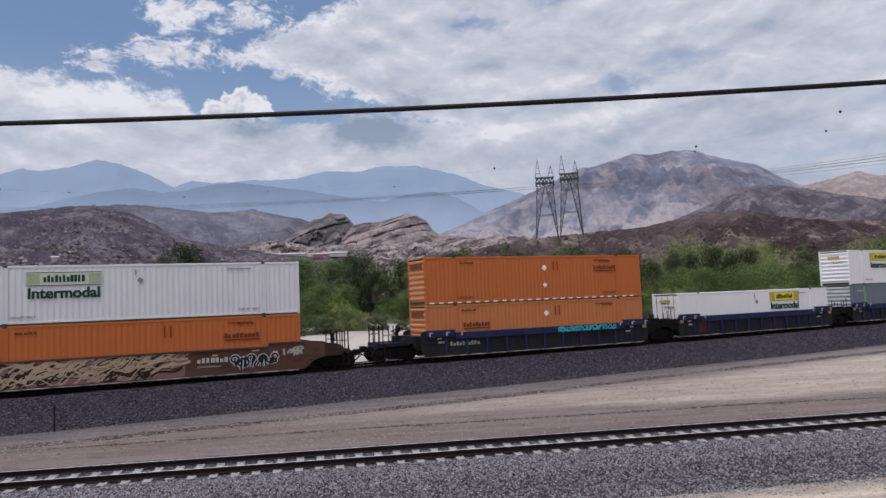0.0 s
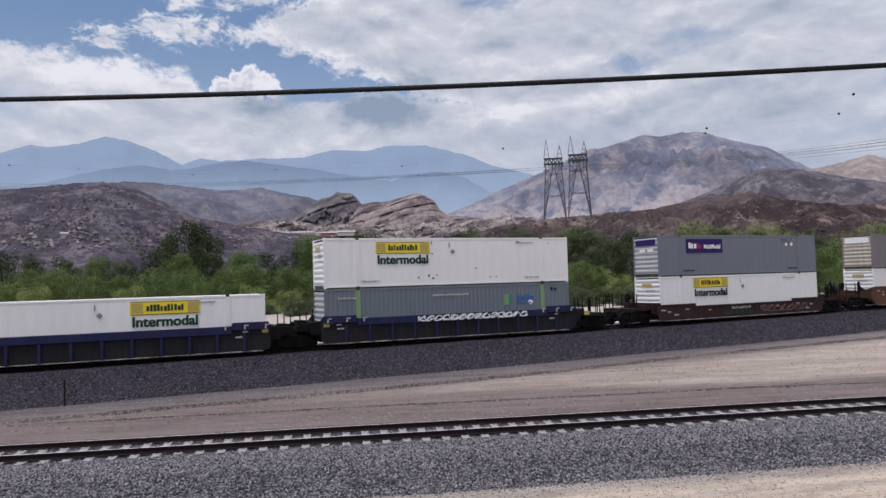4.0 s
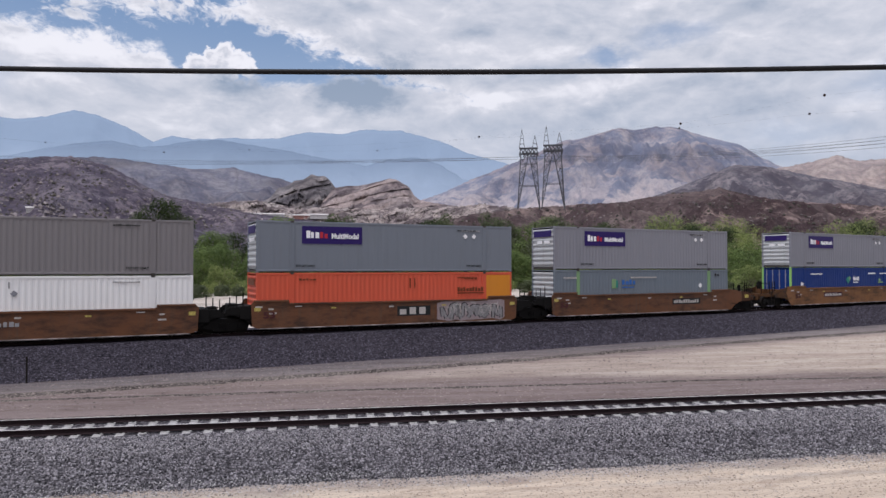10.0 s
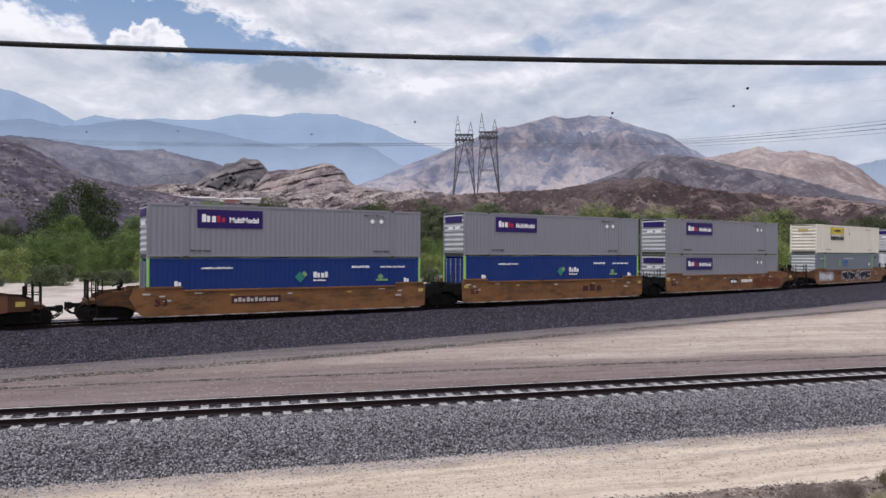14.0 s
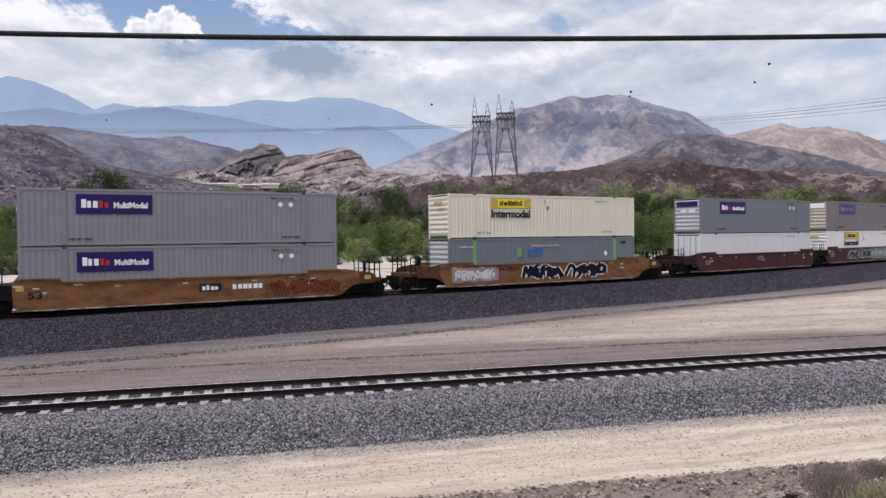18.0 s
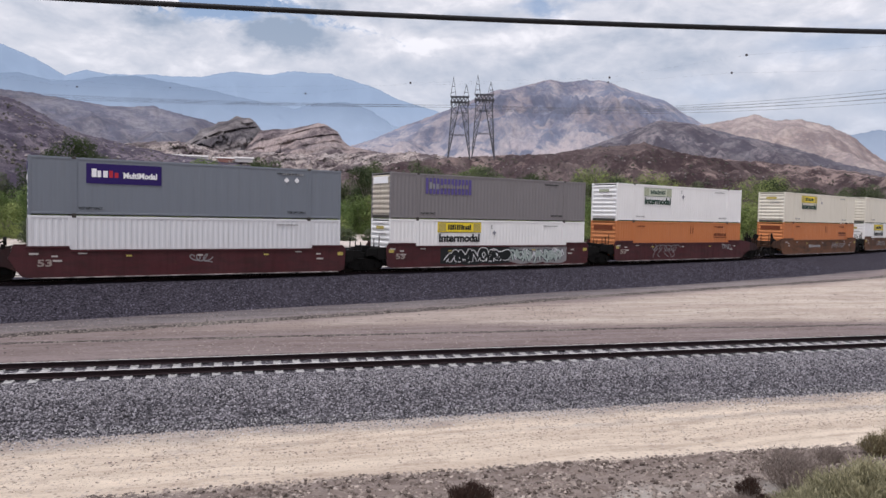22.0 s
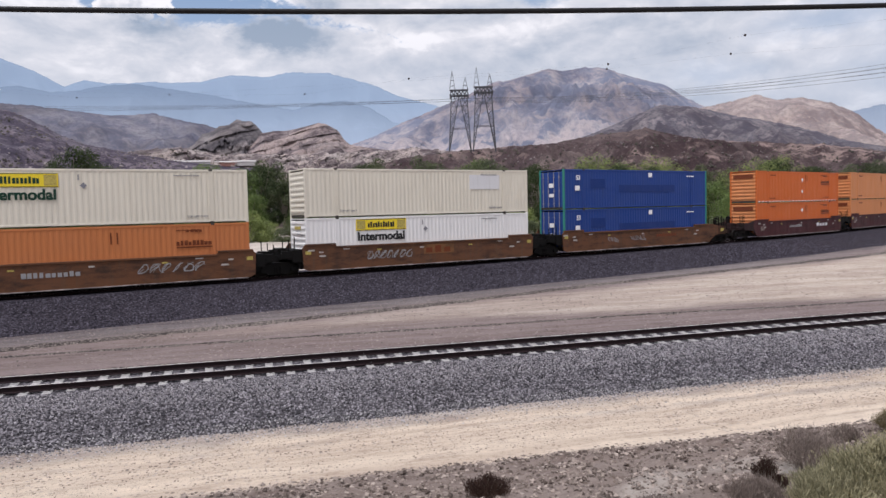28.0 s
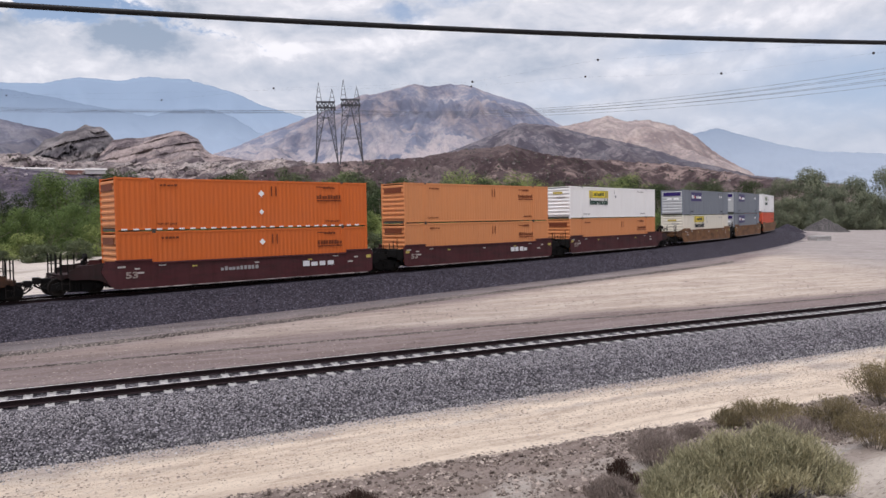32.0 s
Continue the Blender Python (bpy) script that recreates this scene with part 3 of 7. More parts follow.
# ---- ground ----
CAM = Vector((0, 0, 4.65))


def far_side_distance(x, y):
    """Signed distance from the far track's centre line, plus beyond it."""
    i = int(np.argmin((FAR[:, 1] - x) ** 2 + (FAR[:, 2] - y) ** 2))
    s, fx, fy, a = FAR[i]
    return -(x - fx) * math.sin(a) + (y - fy) * math.cos(a) - FAR_HALF, 0.935 + 0.0063 * max(-30.0, min(s, 140.0)), s


def step(v, a, b):
    t = min(1.0, max(0.0, (v - a) / (b - a)))
    return t * t * (3 - 2 * t)


def blend(a, b, f):
    return tuple(p + (q - p) * f for p, q in zip(a, b))


def ground_at(x, y):
    """Height and soil colour of the ground."""
    dn = (y - NEAR_Y - NEAR_SLOPE * x) * math.cos(NEAR_HEAD)
    df, rail, along = far_side_distance(x, y)
    wob = noise.noise((x * 0.12, y * 0.12, 1.0))
    fine = noise.noise((x * 0.5, y * 0.5, 5.0))
    sand, dirt, pale = (0.68, 0.58, 0.475), (0.240, 0.196, 0.192), (0.52, 0.45, 0.39)
    rough, verge = (0.275, 0.228, 0.205), (0.235, 0.21, 0.21)
    shift = 0.52 + 0.045 * max(0.0, min(x, 16.0))
    dn = dn + shift if dn < -6 else dn
    # the bank below the camera, then the sandy road, then the space between the tracks
    bank = step(-dn, 7.7, 12.5) * 0.75 + max(0.0, -dn - 12.0) * 0.235
    z = -0.82 + bank + (0.08 * step(-dn, 8.0, 8.6) * (1 - step(-dn, 9.2, 10.4)))
    clod = noise.fractal((x * 1.3, y * 1.3, 3.0), 0.7, 2.0, 4)
    z += (0.13 * clod + 0.12 * wob + 0.07 * noise.noise((x * 3.1, y * 3.1, 9.0))) * step(-dn, 7.9, 8.8)
    col = blend(sand, (0.40, 0.365, 0.345), 0.75 * (1 - step(-dn + 0.7 * fine, 4.8, 5.7)))
    col = blend(col, rough, step(-dn + 0.35 * wob + 0.3 * fine, 7.95, 8.35))
    col = blend(col, (0.47, 0.43, 0.39), 0.8 * step(wob + 0.6 * fine, 0.22, 0.4) * step(-dn, 10.5, 12.0))
    col = blend(col, (0.66, 0.60, 0.53), step(-dn + 1.5 * wob, 14.2, 16.0) * 0.85)
    if dn > 0:
        low = rail - 1.22
        z = -0.62 + (low + 0.62) * step(df, -24, -6.5) + 0.03 * wob
        broad = step(dn + 0.8 * wob, 7.0, 9.0) * (1 - step(df + 0.8 * wob, -11.5, -9.0))
        col = blend(dirt, pale, (0.25 + 0.75 * step(x, -20, 30)) * broad)
        col = blend(col, verge, step(df + 0.4 * wob, -9.6, -8.6) * (1 - step(along, 55, 80)))
        col = blend(col, (0.37, 0.34, 0.33), step(x + 8 * wob, 45, 72))
        col = blend(col, (0.14, 0.125, 0.135), step(df + 0.9 * wob + 0.5 * fine, -7.8 - 2.6 * (1 - step(along, 15, 50)), -6.4) * 0.9)
    if df > 0:
        out = df
        z = (rail - 1.3) - 0.5 * step(out, 6, 14) + (0.5 * wob) * step(out, 30, 90) + 1.4 * step(out, 90, 170)
        z += 12.0 * step(out, 190, 460)
        wash = (0.60, 0.55, 0.50)
        col = blend((0.30, 0.27, 0.25), wash, step(out, 5, 11))
        col = blend(col, (0.36, 0.32, 0.28), 0.7 * step(wob + 0.4 * fine, 0.1, 0.3) * step(out, 25, 60))
        scrub = step(out + 26 * wob, 112, 140) * (1 - step(x, 95, 125))
        col = blend(col, (0.125, 0.10, 0.085), scrub)
        col = blend(col, (0.56, 0.52, 0.48), step(x, 90, 125) * (1 - step(out, 130, 240)))
    return z, col


def build_ground():
    def spaced(lo, hi, d, far_lo, far_hi):
        v = list(np.arange(lo, hi, d))
        g, s = d, lo
        left = []
        while s > far_lo:
            g *= 1.35
            s -= g
            left.append(s)
        g, s = d, v[-1]
        right = []
        while s < far_hi:
            g *= 1.35
            s += g
            right.append(s)
        return left[::-1] + v + right
    xs = spaced(-48, 130, 0.75, -4900, 4900)
    xs = sorted([x for x in xs if not -10 < x < 27] + list(np.arange(-10, 27, 0.26)))
    ys = spaced(4, 96, 0.6, -4900, 4900)
    ys = sorted([y for y in ys if not 6.5 < y < 20] + list(np.arange(6.5, 20, 0.21)))
    verts, cols = [], []
    for y in ys:
        for x in xs:
            z, c = ground_at(x, y)
            verts.append((x, y, z))
            cols.append(c)
    w = len(xs)
    faces = [(j * w + i, j * w + i + 1, (j + 1) * w + i + 1, (j + 1) * w + i) for j in range(len(ys) - 1) for i in range(w - 1)]
    me = bpy.data.meshes.new("ground")
    me.from_pydata(verts, [], faces)
    layer = me.color_attributes.new("soil", "FLOAT_COLOR", "POINT")
    layer.data.foreach_set("color", np.array([(*c, 1) for c in cols], dtype=np.float32).ravel())
    me.materials.append(EARTH)
    me.polygons.foreach_set("use_smooth", [True] * len(faces))
    tagged(new("ground", me), "dry sandy ground with dirt roads beside the tracks", "ground", kind="structure")


build_ground()


from mathutils.bvhtree import BVHTree

# ---- hills and mountains ----
SLOPES = {}


def ridge(name, label, profile, dist, depth, base, relief, mat, jag=0.05, seed=0.0, columns=260, rows=34, power=1.25, lean=0.0, amp=0.17, blocks=0.0, layers=None):
    """A range of hills: (azimuth, elevation) of its skyline in degrees, seen at dist metres."""
    az = np.array([p[0] for p in profile], float)
    el = np.array([p[1] for p in profile], float)
    a0, a1 = az[0] - 2.5, az[-1] + 2.5
    verts, faces = [], []
    for i in range(columns):
        a = a0 + (a1 - a0) * i / (columns - 1)
        e = float(np.interp(a, az, el)) if az[0] <= a <= az[-1] else None
        if e is None:
            edge, gap = (el[0], az[0] - a) if a < az[0] else (el[-1], a - az[-1])
            e = edge - (edge - 0.3) * step(gap, 0, 2.5)
        e += jag * (noise.fractal((a * 2.2, seed, 0.3), 0.6, 2.0, 5) + 0.5 * noise.noise((a * 9.0, seed, 2.0)))
        r1 = dist + lean * (a - az.mean())
        top = CAM.z + r1 * math.tan(radians(e))
        for j in range(rows + 4):
            v = j / (rows - 1)
            if v <= 1:
                r = r1 - depth * (1 - v)
                z = base + (top - base) * v ** power
                q = (r * math.sin(radians(a)) / relief, r * math.cos(radians(a)) / relief, seed)
                k = noise.ridged_multi_fractal(q, 0.9, 2.1, 5, 1.0, 2.0)
                z += (k - 1.1) * (top - base) * amp * 4 * v * (1 - v)
                if blocks:
                    near, cells = noise.voronoi((q[0] * 1.2 + z / relief * 0.4, q[1] * 1.2, z / relief * 1.9 - q[0] * 0.5))
                    r += blocks * noise.noise(cells[0] * 5.3) * min(1.0, 3 * v, 6 * (1 - v))
                    z += 0.45 * blocks * noise.noise(cells[0] * 3.1 + Vector((9, 0, 0))) * min(1.0, 3 * v, 6 * (1 - v))
                if layers:
                    tilt, thick, amount = layers
                    across = r1 * radians(a)
                    q = (z - across * math.tan(tilt)) / thick + 0.7 * noise.noise((across / thick * 0.16, z / thick * 0.16, seed + 4.0))
                    bed, f = math.floor(q), q - math.floor(q)
                    crack = noise.cell((across / thick * 0.55 + bed * 7.3, bed * 1.7, seed))
                    r += amount * (0.9 * f ** 4 + 0.8 * (math.sin(bed * 12.99 + seed) * 437.5 % 1) + 0.55 * crack - 0.9) * min(1.0, 3 * v, 8 * (1 - v))
                z = min(z, CAM.z + (top - CAM.z) * r / r1 * (0.995 if v < 1 else 1)) if top > CAM.z else z
            else:
                r = r1 + depth * (v - 1) * 2
                z = base + (top - base) * (1 - (v - 1) * 7) if v < 1.15 else base - 10
            verts.append((r * math.sin(radians(a)), r * math.cos(radians(a)), z))
    h = rows + 4
    faces = [(i * h + j, (i + 1) * h + j, (i + 1) * h + j + 1, i * h + j + 1) for i in range(columns - 1) for j in range(h - 1)]
    me = bpy.data.meshes.new(name)
    me.from_pydata(verts, [], faces)
    me.materials.append(mat)
    me.polygons.foreach_set("use_smooth", [not (blocks or layers)] * len(faces))
    SLOPES[label] = (verts, faces)
    return tagged(new(name, me), label, "mountain", kind="structure")


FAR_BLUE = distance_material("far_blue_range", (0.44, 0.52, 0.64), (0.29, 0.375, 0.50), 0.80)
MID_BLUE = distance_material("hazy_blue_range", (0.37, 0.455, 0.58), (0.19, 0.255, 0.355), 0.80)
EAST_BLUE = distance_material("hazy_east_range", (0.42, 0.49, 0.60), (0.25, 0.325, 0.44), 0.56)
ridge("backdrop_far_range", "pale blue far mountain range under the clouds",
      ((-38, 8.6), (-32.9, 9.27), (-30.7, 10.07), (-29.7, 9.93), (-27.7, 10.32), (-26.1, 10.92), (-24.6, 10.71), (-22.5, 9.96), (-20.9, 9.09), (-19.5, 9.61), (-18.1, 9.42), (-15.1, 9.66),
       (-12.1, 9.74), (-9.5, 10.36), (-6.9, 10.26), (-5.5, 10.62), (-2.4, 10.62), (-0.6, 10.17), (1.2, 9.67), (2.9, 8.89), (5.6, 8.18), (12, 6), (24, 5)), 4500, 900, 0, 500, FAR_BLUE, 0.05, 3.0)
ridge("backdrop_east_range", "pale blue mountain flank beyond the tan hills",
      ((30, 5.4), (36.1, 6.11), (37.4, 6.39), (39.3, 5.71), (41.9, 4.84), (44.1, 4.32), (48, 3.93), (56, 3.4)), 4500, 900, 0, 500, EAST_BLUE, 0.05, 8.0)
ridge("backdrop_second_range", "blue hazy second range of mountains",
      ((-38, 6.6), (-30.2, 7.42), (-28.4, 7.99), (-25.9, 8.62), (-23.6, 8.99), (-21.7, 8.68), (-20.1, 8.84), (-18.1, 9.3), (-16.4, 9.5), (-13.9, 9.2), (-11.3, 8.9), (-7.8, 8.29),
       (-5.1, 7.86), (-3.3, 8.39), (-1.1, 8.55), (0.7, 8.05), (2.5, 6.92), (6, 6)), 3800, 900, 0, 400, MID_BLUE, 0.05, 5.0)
# blue in the rock colours stands for distance haze and shaded gullies
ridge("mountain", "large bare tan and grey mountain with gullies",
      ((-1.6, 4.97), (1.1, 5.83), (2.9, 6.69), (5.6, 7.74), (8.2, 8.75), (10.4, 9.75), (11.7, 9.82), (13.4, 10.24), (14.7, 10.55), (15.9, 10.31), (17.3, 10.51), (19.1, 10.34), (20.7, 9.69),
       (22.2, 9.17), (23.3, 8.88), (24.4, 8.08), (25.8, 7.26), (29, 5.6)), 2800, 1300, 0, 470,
      hill_material("hazed_tan_mountain", (0.225, 0.25, 0.34), (0.465, 0.43, 0.46), (0.21, 0.225, 0.305), 0.35, 330, 0.0, 0.12, 300.0), 0.06, 11.0, 340, 90, amp=0.30)
ridge("mountain", "orange-tan bare hills behind the brown ridge",
      ((24, 6.6), (25.7, 7.01), (28.0, 7.34), (29.6, 7.69), (31.0, 7.2), (32.6, 7.24), (34.3, 6.74), (35.9, 5.91), (37.0, 4.82), (38.2, 3.94), (39.3, 3.28)), 2400, 900, 0, 260,
      hill_material("orange_tan_hill", (0.34, 0.285, 0.285), (0.50, 0.42, 0.395), (0.22, 0.205, 0.225), 0.45, 200), 0.06, 13.0, 260, 50, amp=0.2)
# grey-brown slopes tinted blue: the haze is in the colours
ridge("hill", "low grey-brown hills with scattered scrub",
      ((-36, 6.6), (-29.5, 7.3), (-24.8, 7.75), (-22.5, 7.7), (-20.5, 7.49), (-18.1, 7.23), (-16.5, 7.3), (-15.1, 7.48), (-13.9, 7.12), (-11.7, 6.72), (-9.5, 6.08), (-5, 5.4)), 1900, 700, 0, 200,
      hill_material("hazed_grey_brown_hill", (0.175, 0.178, 0.238), (0.265, 0.26, 0.30), (0.14, 0.147, 0.184), 0.5, 200), 0.06, 17.0, 260, 50, amp=0.18)
# brown rock turned bluish, with the air's haze mixed into it
ridge("hill", "brown scrub-covered ridge on the valley's side",
      ((17, 5.2), (18.9, 5.9), (21.1, 6.72), (22.8, 7.4), (24.6, 7.26), (26.3, 6.86), (28.0, 6.36), (30.1, 5.85), (32.6, 5.15), (35.5, 4.06), (38.2, 3.33), (39.7, 2.86), (44, 2.2)), 1400, 620, 0, 170,
      hill_material("hazed_brown_ridge", (0.130, 0.122, 0.152), (0.25, 0.23, 0.25), (0.093, 0.090, 0.114), 0.55, 130, 0.0, 0.5), 0.06, 19.0, 280, 60, amp=0.28)
# purple-blue cast on this hill is haze carried by its colours
ridge("hill", "dark scrubby hill with pale outcrops",
      ((-40, 6.2), (-32.9, 6.86), (-31.2, 7.12), (-29.5, 7.34), (-27.7, 7.56), (-26.3, 7.68), (-24.4, 7.33), (-22.9, 6.73), (-21.7, 6.07), (-20.1, 5.27), (-17.2, 4.69), (-13.9, 4.08), (-8, 3.4)), 900, 480, 2, 140,
      hill_material("hazed_scrub_hill", (0.108, 0.094, 0.130), (0.212, 0.188, 0.224), (0.072, 0.067, 0.090), 0.65, 120, 0.0, 0.6), 0.07, 23.0, 320, 80, amp=0.22)
GREY_ROCK = hill_material("grey_sandstone", (0.15, 0.143, 0.158), (0.265, 0.25, 0.26), (0.10, 0.096, 0.10), 0.3, 110, 0.55, 0.22, 0.0, 0.3)
PINK_ROCK = hill_material("pink_banded_sandstone", (0.17, 0.142, 0.155), (0.37, 0.318, 0.318), (0.11, 0.096, 0.10), 0.3, 110, 0.85, 0.28, 0.0, 0.0)
PALE_ROCK = hill_material("pale_sandstone_ledge", (0.165, 0.135, 0.145), (0.43, 0.385, 0.375), (0.11, 0.098, 0.10), 0.45, 70, 0.7, 0.6, 0.0, 0.0)
ridge("rock_outcrop", "steep tilted slab outcrop of grey sandstone",
      ((-14.5, 4.4), (-13.4, 4.7), (-12.4, 5.3), (-11.8, 6.05), (-11.0, 6.25), (-10.6, 6.62), (-9.9, 6.72), (-9.3, 7.12), (-8.9, 7.02), (-8.3, 7.0), (-7.9, 6.72), (-7.5, 6.2), (-7.2, 5.2)), 1100, 120, 8, 40, GREY_ROCK, 0.03, 29.0, 260, 120, 0.85, amp=0.10, blocks=12.0, layers=(radians(20), 26.0, 5.0))
ridge("rock_outcrop", "rounded layered sandstone outcrop with pale pink bands",
      ((-8.2, 5.3), (-7.6, 6.1), (-6.6, 6.28), (-5.6, 6.3), (-4.2, 6.62), (-3.2, 6.9), (-2.7, 6.82), (-2.2, 6.55), (-1.7, 6.25), (-1.3, 5.6), (-0.8, 5.2), (1.6, 4.8), (5, 4.4)), 1060, 150, 8, 40, PINK_ROCK, 0.02, 31.0, 280, 120, 0.7, amp=0.10, blocks=3.0, layers=(radians(15), 13.0, 4.5))
ridge("rock_outcrop", "low pale sandstone ledges among scrub",
      ((-20, 4.0), (-17, 4.7), (-15, 4.95), (-13, 5.0), (-11, 4.6), (-6, 4.5), (0, 4.6), (4, 4.9), (7, 4.6)), 980, 160, 8, 40, PALE_ROCK, 0.10, 37.0, 320, 80, 0.9, amp=0.26, layers=(radians(8), 10.0, 4.0))
ridge("hill", "reddish brown rocky rise below the pylons",
      ((-3, 2.9), (-0.6, 3.24), (3.1, 4.09), (6.9, 4.51), (10.9, 4.75), (15.3, 4.96), (18.4, 5.47), (20.4, 5.6), (21.9, 5.83), (24.1, 5.11), (27.2, 4.59), (30.5, 4.26), (33.8, 3.92), (37.0, 3.38), (40.1, 2.64), (46, 1.9)), 470, 160, -5, 95,
      hill_material("red_brown_rise", (0.104, 0.075, 0.080), (0.24, 0.19, 0.185), (0.064, 0.052, 0.057), 0.45, 130, 0.0, 1.0), 0.08, 41.0, 360, 90, 1.0, amp=0.45)


def strewn(label, a0, a1, e0, e1, count, lo, hi, mat, seed, name, told):
    """Boulders or scrub lying on a slope."""
    tree = BVHTree.FromPolygons(*SLOPES[label])
    rng = random.Random(seed)
    verts, faces = [], []
    shape = ((1, 0, 0), (-1, 0, 0), (0, 1, 0), (0, -1, 0), (0, 0, 1), (0, 0, -1))
    tris = ((0, 2, 4), (2, 1, 4), (1, 3, 4), (3, 0, 4), (2, 0, 5), (1, 2, 5), (3, 1, 5), (0, 3, 5))
    for _ in range(count):
        a = rng.uniform(a0, a1)
        e = rng.uniform(e0, e1)
        if noise.noise((a * 0.7, e * 1.4, seed * 3.1)) < rng.uniform(-0.5, 0.3):
            continue
        p, nrm, i, d = tree.ray_cast(CAM, Vector(way(a, e)))
        if p is None:
            continue
        r = lo * (hi / lo) ** (rng.random() ** 2.2)
        n = len(verts)
        for q in shape:
            verts.append(tuple(p + Vector(q) * r * rng.uniform(0.6, 1.25) * (1 if not q[2] else 0.8)))
        faces += [tuple(n + i for i in f) for f in tris]
    me = bpy.data.meshes.new(name)
    me.from_pydata(verts, [], faces)
    me.materials.append(mat)
    tagged(new(name, me), told, "scrub" if "scrub" in name else "boulders", kind="stuff")


def island(name, dark, light, power=1.6):
    """Many pieces, each with its own tone."""
    m, n, s = material(name)
    f = n.add("ShaderNodeNewGeometry").outputs["Random Per Island"]
    n.put(s.inputs["Base Color"], n.mix(n.math("POWER", f, power), dark, light))
    s.inputs["Roughness"].default_value = 0.95
    s.inputs["Specular IOR Level"].default_value = 0.1
    return m


BOULDER = island("weathered_boulder", (0.13, 0.112, 0.115), (0.29, 0.255, 0.25))
SCRUB = island("dry_scrub", (0.06, 0.057, 0.052), (0.12, 0.11, 0.09))
NEAR_HILL, LEFT_HILL = "reddish brown rocky rise below the pylons", "dark scrubby hill with pale outcrops"
strewn(NEAR_HILL, -2, 42, 2.2, 5.8, 1100, 0.3, 1.2, BOULDER, 3, "boulders", "pale boulders strewn over the rocky rise")
strewn(NEAR_HILL, -2, 42, 2.0, 5.6, 2800, 0.4, 1.3, SCRUB, 4, "hill_scrub", "dark scrub dotted over the rocky rise")
strewn(LEFT_HILL, -36, -13, 2.8, 7.6, 1300, 0.6, 2.4, BOULDER, 5, "boulders", "pale boulders strewn over the dark hill")
strewn(LEFT_HILL, -36, -13, 2.8, 7.6, 3000, 0.7, 2.2, SCRUB, 6, "hill_scrub", "dark scrub dotted over the hill")
PALE_BLOCK = island("bleached_boulder", (0.19, 0.168, 0.175), (0.36, 0.325, 0.325), 2.2)
strewn(LEFT_HILL, -36, -13, 2.9, 5.0, 520, 0.9, 2.9, PALE_BLOCK, 15, "boulders", "bleached boulders on the lower hillside")
LEDGES = "low pale sandstone ledges among scrub"
strewn(LEDGES, -20, 7, 3.0, 5.0, 1500, 0.7, 2.2, SCRUB, 7, "hill_scrub", "dark scrub among the pale ledges")
strewn(LEDGES, -20, 7, 3.0, 5.0, 600, 0.7, 2.4, BOULDER, 8, "boulders", "pale blocks fallen among the ledges")


def far_shed(az, el, length, wide, high, wall, top, label):
    """A low building far off at the foot of the rocks."""
    p = None
    for slope in (LEDGES, LEFT_HILL):
        p = p or BVHTree.FromPolygons(*SLOPES[slope]).ray_cast(CAM, Vector(way(az, el)))[0]
    if p is None:
        return
    t = thing("shed", label, "building", "sheds at the foot of the rocks")
    t.location, t.rotation_euler = p, (0, 0, radians(-az))
    part("wall", boxes((-length / 2, length / 2, -wide / 2, wide / 2, -1.2, high)), wall, t)
    bm = extrude_outline([(-wide / 2 - 0.5, high), (0, high + wide * 0.22), (wide / 2 + 0.5, high)], -length / 2 - 0.4, length / 2 + 0.4)
    bmesh.ops.rotate(bm, matrix=Matrix.Rotation(math.pi / 2, 3, "Z"), verts=bm.verts)
    part("roof", bm, top, t)


# ---- tracks ----
def ballast(name, label, at, s0, s1, section, mat, relief, seg=0.6):
    count = int((s1 - s0) / seg)
    bm = bmesh.new()
    prev = None
    for i in range(count + 1):
        x, y, z, a = at(s0 + i * seg)
        ring = []
        for k, (s, u) in enumerate(section):
            edge = k in (0, len(section) - 1)
            w = relief * noise.noise((i * 0.9, k * 3.1, 7.0))
            ww = (0.45 if edge else 0.06) * noise.noise((i * 0.23, k * 5.0, 2.0))
            ring.append(bm.verts.new((x - (s + ww) * math.sin(a), y + (s + ww) * math.cos(a), z + u + w)))
        if prev:
            for k in range(len(ring) - 1):
                bm.faces.new((prev[k], ring[k], ring[k + 1], prev[k + 1]))
        prev = ring
    ob = new(name, link_mesh(name, bm, mat, True))
    return tagged(ob, label, "ballast", kind="stuff")


def dense(section, each=4):
    out = []
    for (a, b), (c, d) in zip(section, section[1:]):
        out += [(a + (c - a) * i / each, b + (d - b) * i / each) for i in range(each)]
    return out + [section[-1]]


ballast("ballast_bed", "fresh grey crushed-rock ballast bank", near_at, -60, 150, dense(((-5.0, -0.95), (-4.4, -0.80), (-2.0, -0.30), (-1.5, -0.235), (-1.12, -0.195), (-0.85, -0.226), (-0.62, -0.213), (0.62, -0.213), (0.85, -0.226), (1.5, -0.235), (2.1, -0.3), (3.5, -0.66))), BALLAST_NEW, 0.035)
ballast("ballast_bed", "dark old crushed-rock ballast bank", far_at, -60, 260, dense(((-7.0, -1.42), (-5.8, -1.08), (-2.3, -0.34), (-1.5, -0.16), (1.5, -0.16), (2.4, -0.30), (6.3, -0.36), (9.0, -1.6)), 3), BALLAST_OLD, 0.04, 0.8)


def windrow(label, at, s0, s1, side, half, high, mat):
    ballast("gravel_windrow", label, at, s0, s1, [(side - half, -high), (side - half * 0.4, high * 0.7), (side, high), (side + half * 0.45, high * 0.6), (side + half, -high)], mat, high * 0.7, 0.3)


def far_edge(s):
    x, y, z, a = far_at(s, FAR_HALF - 9.3 - 0.5 * math.sin(s * 0.11))
    return x, y, ground_at(x, y)[0] + 0.02, a


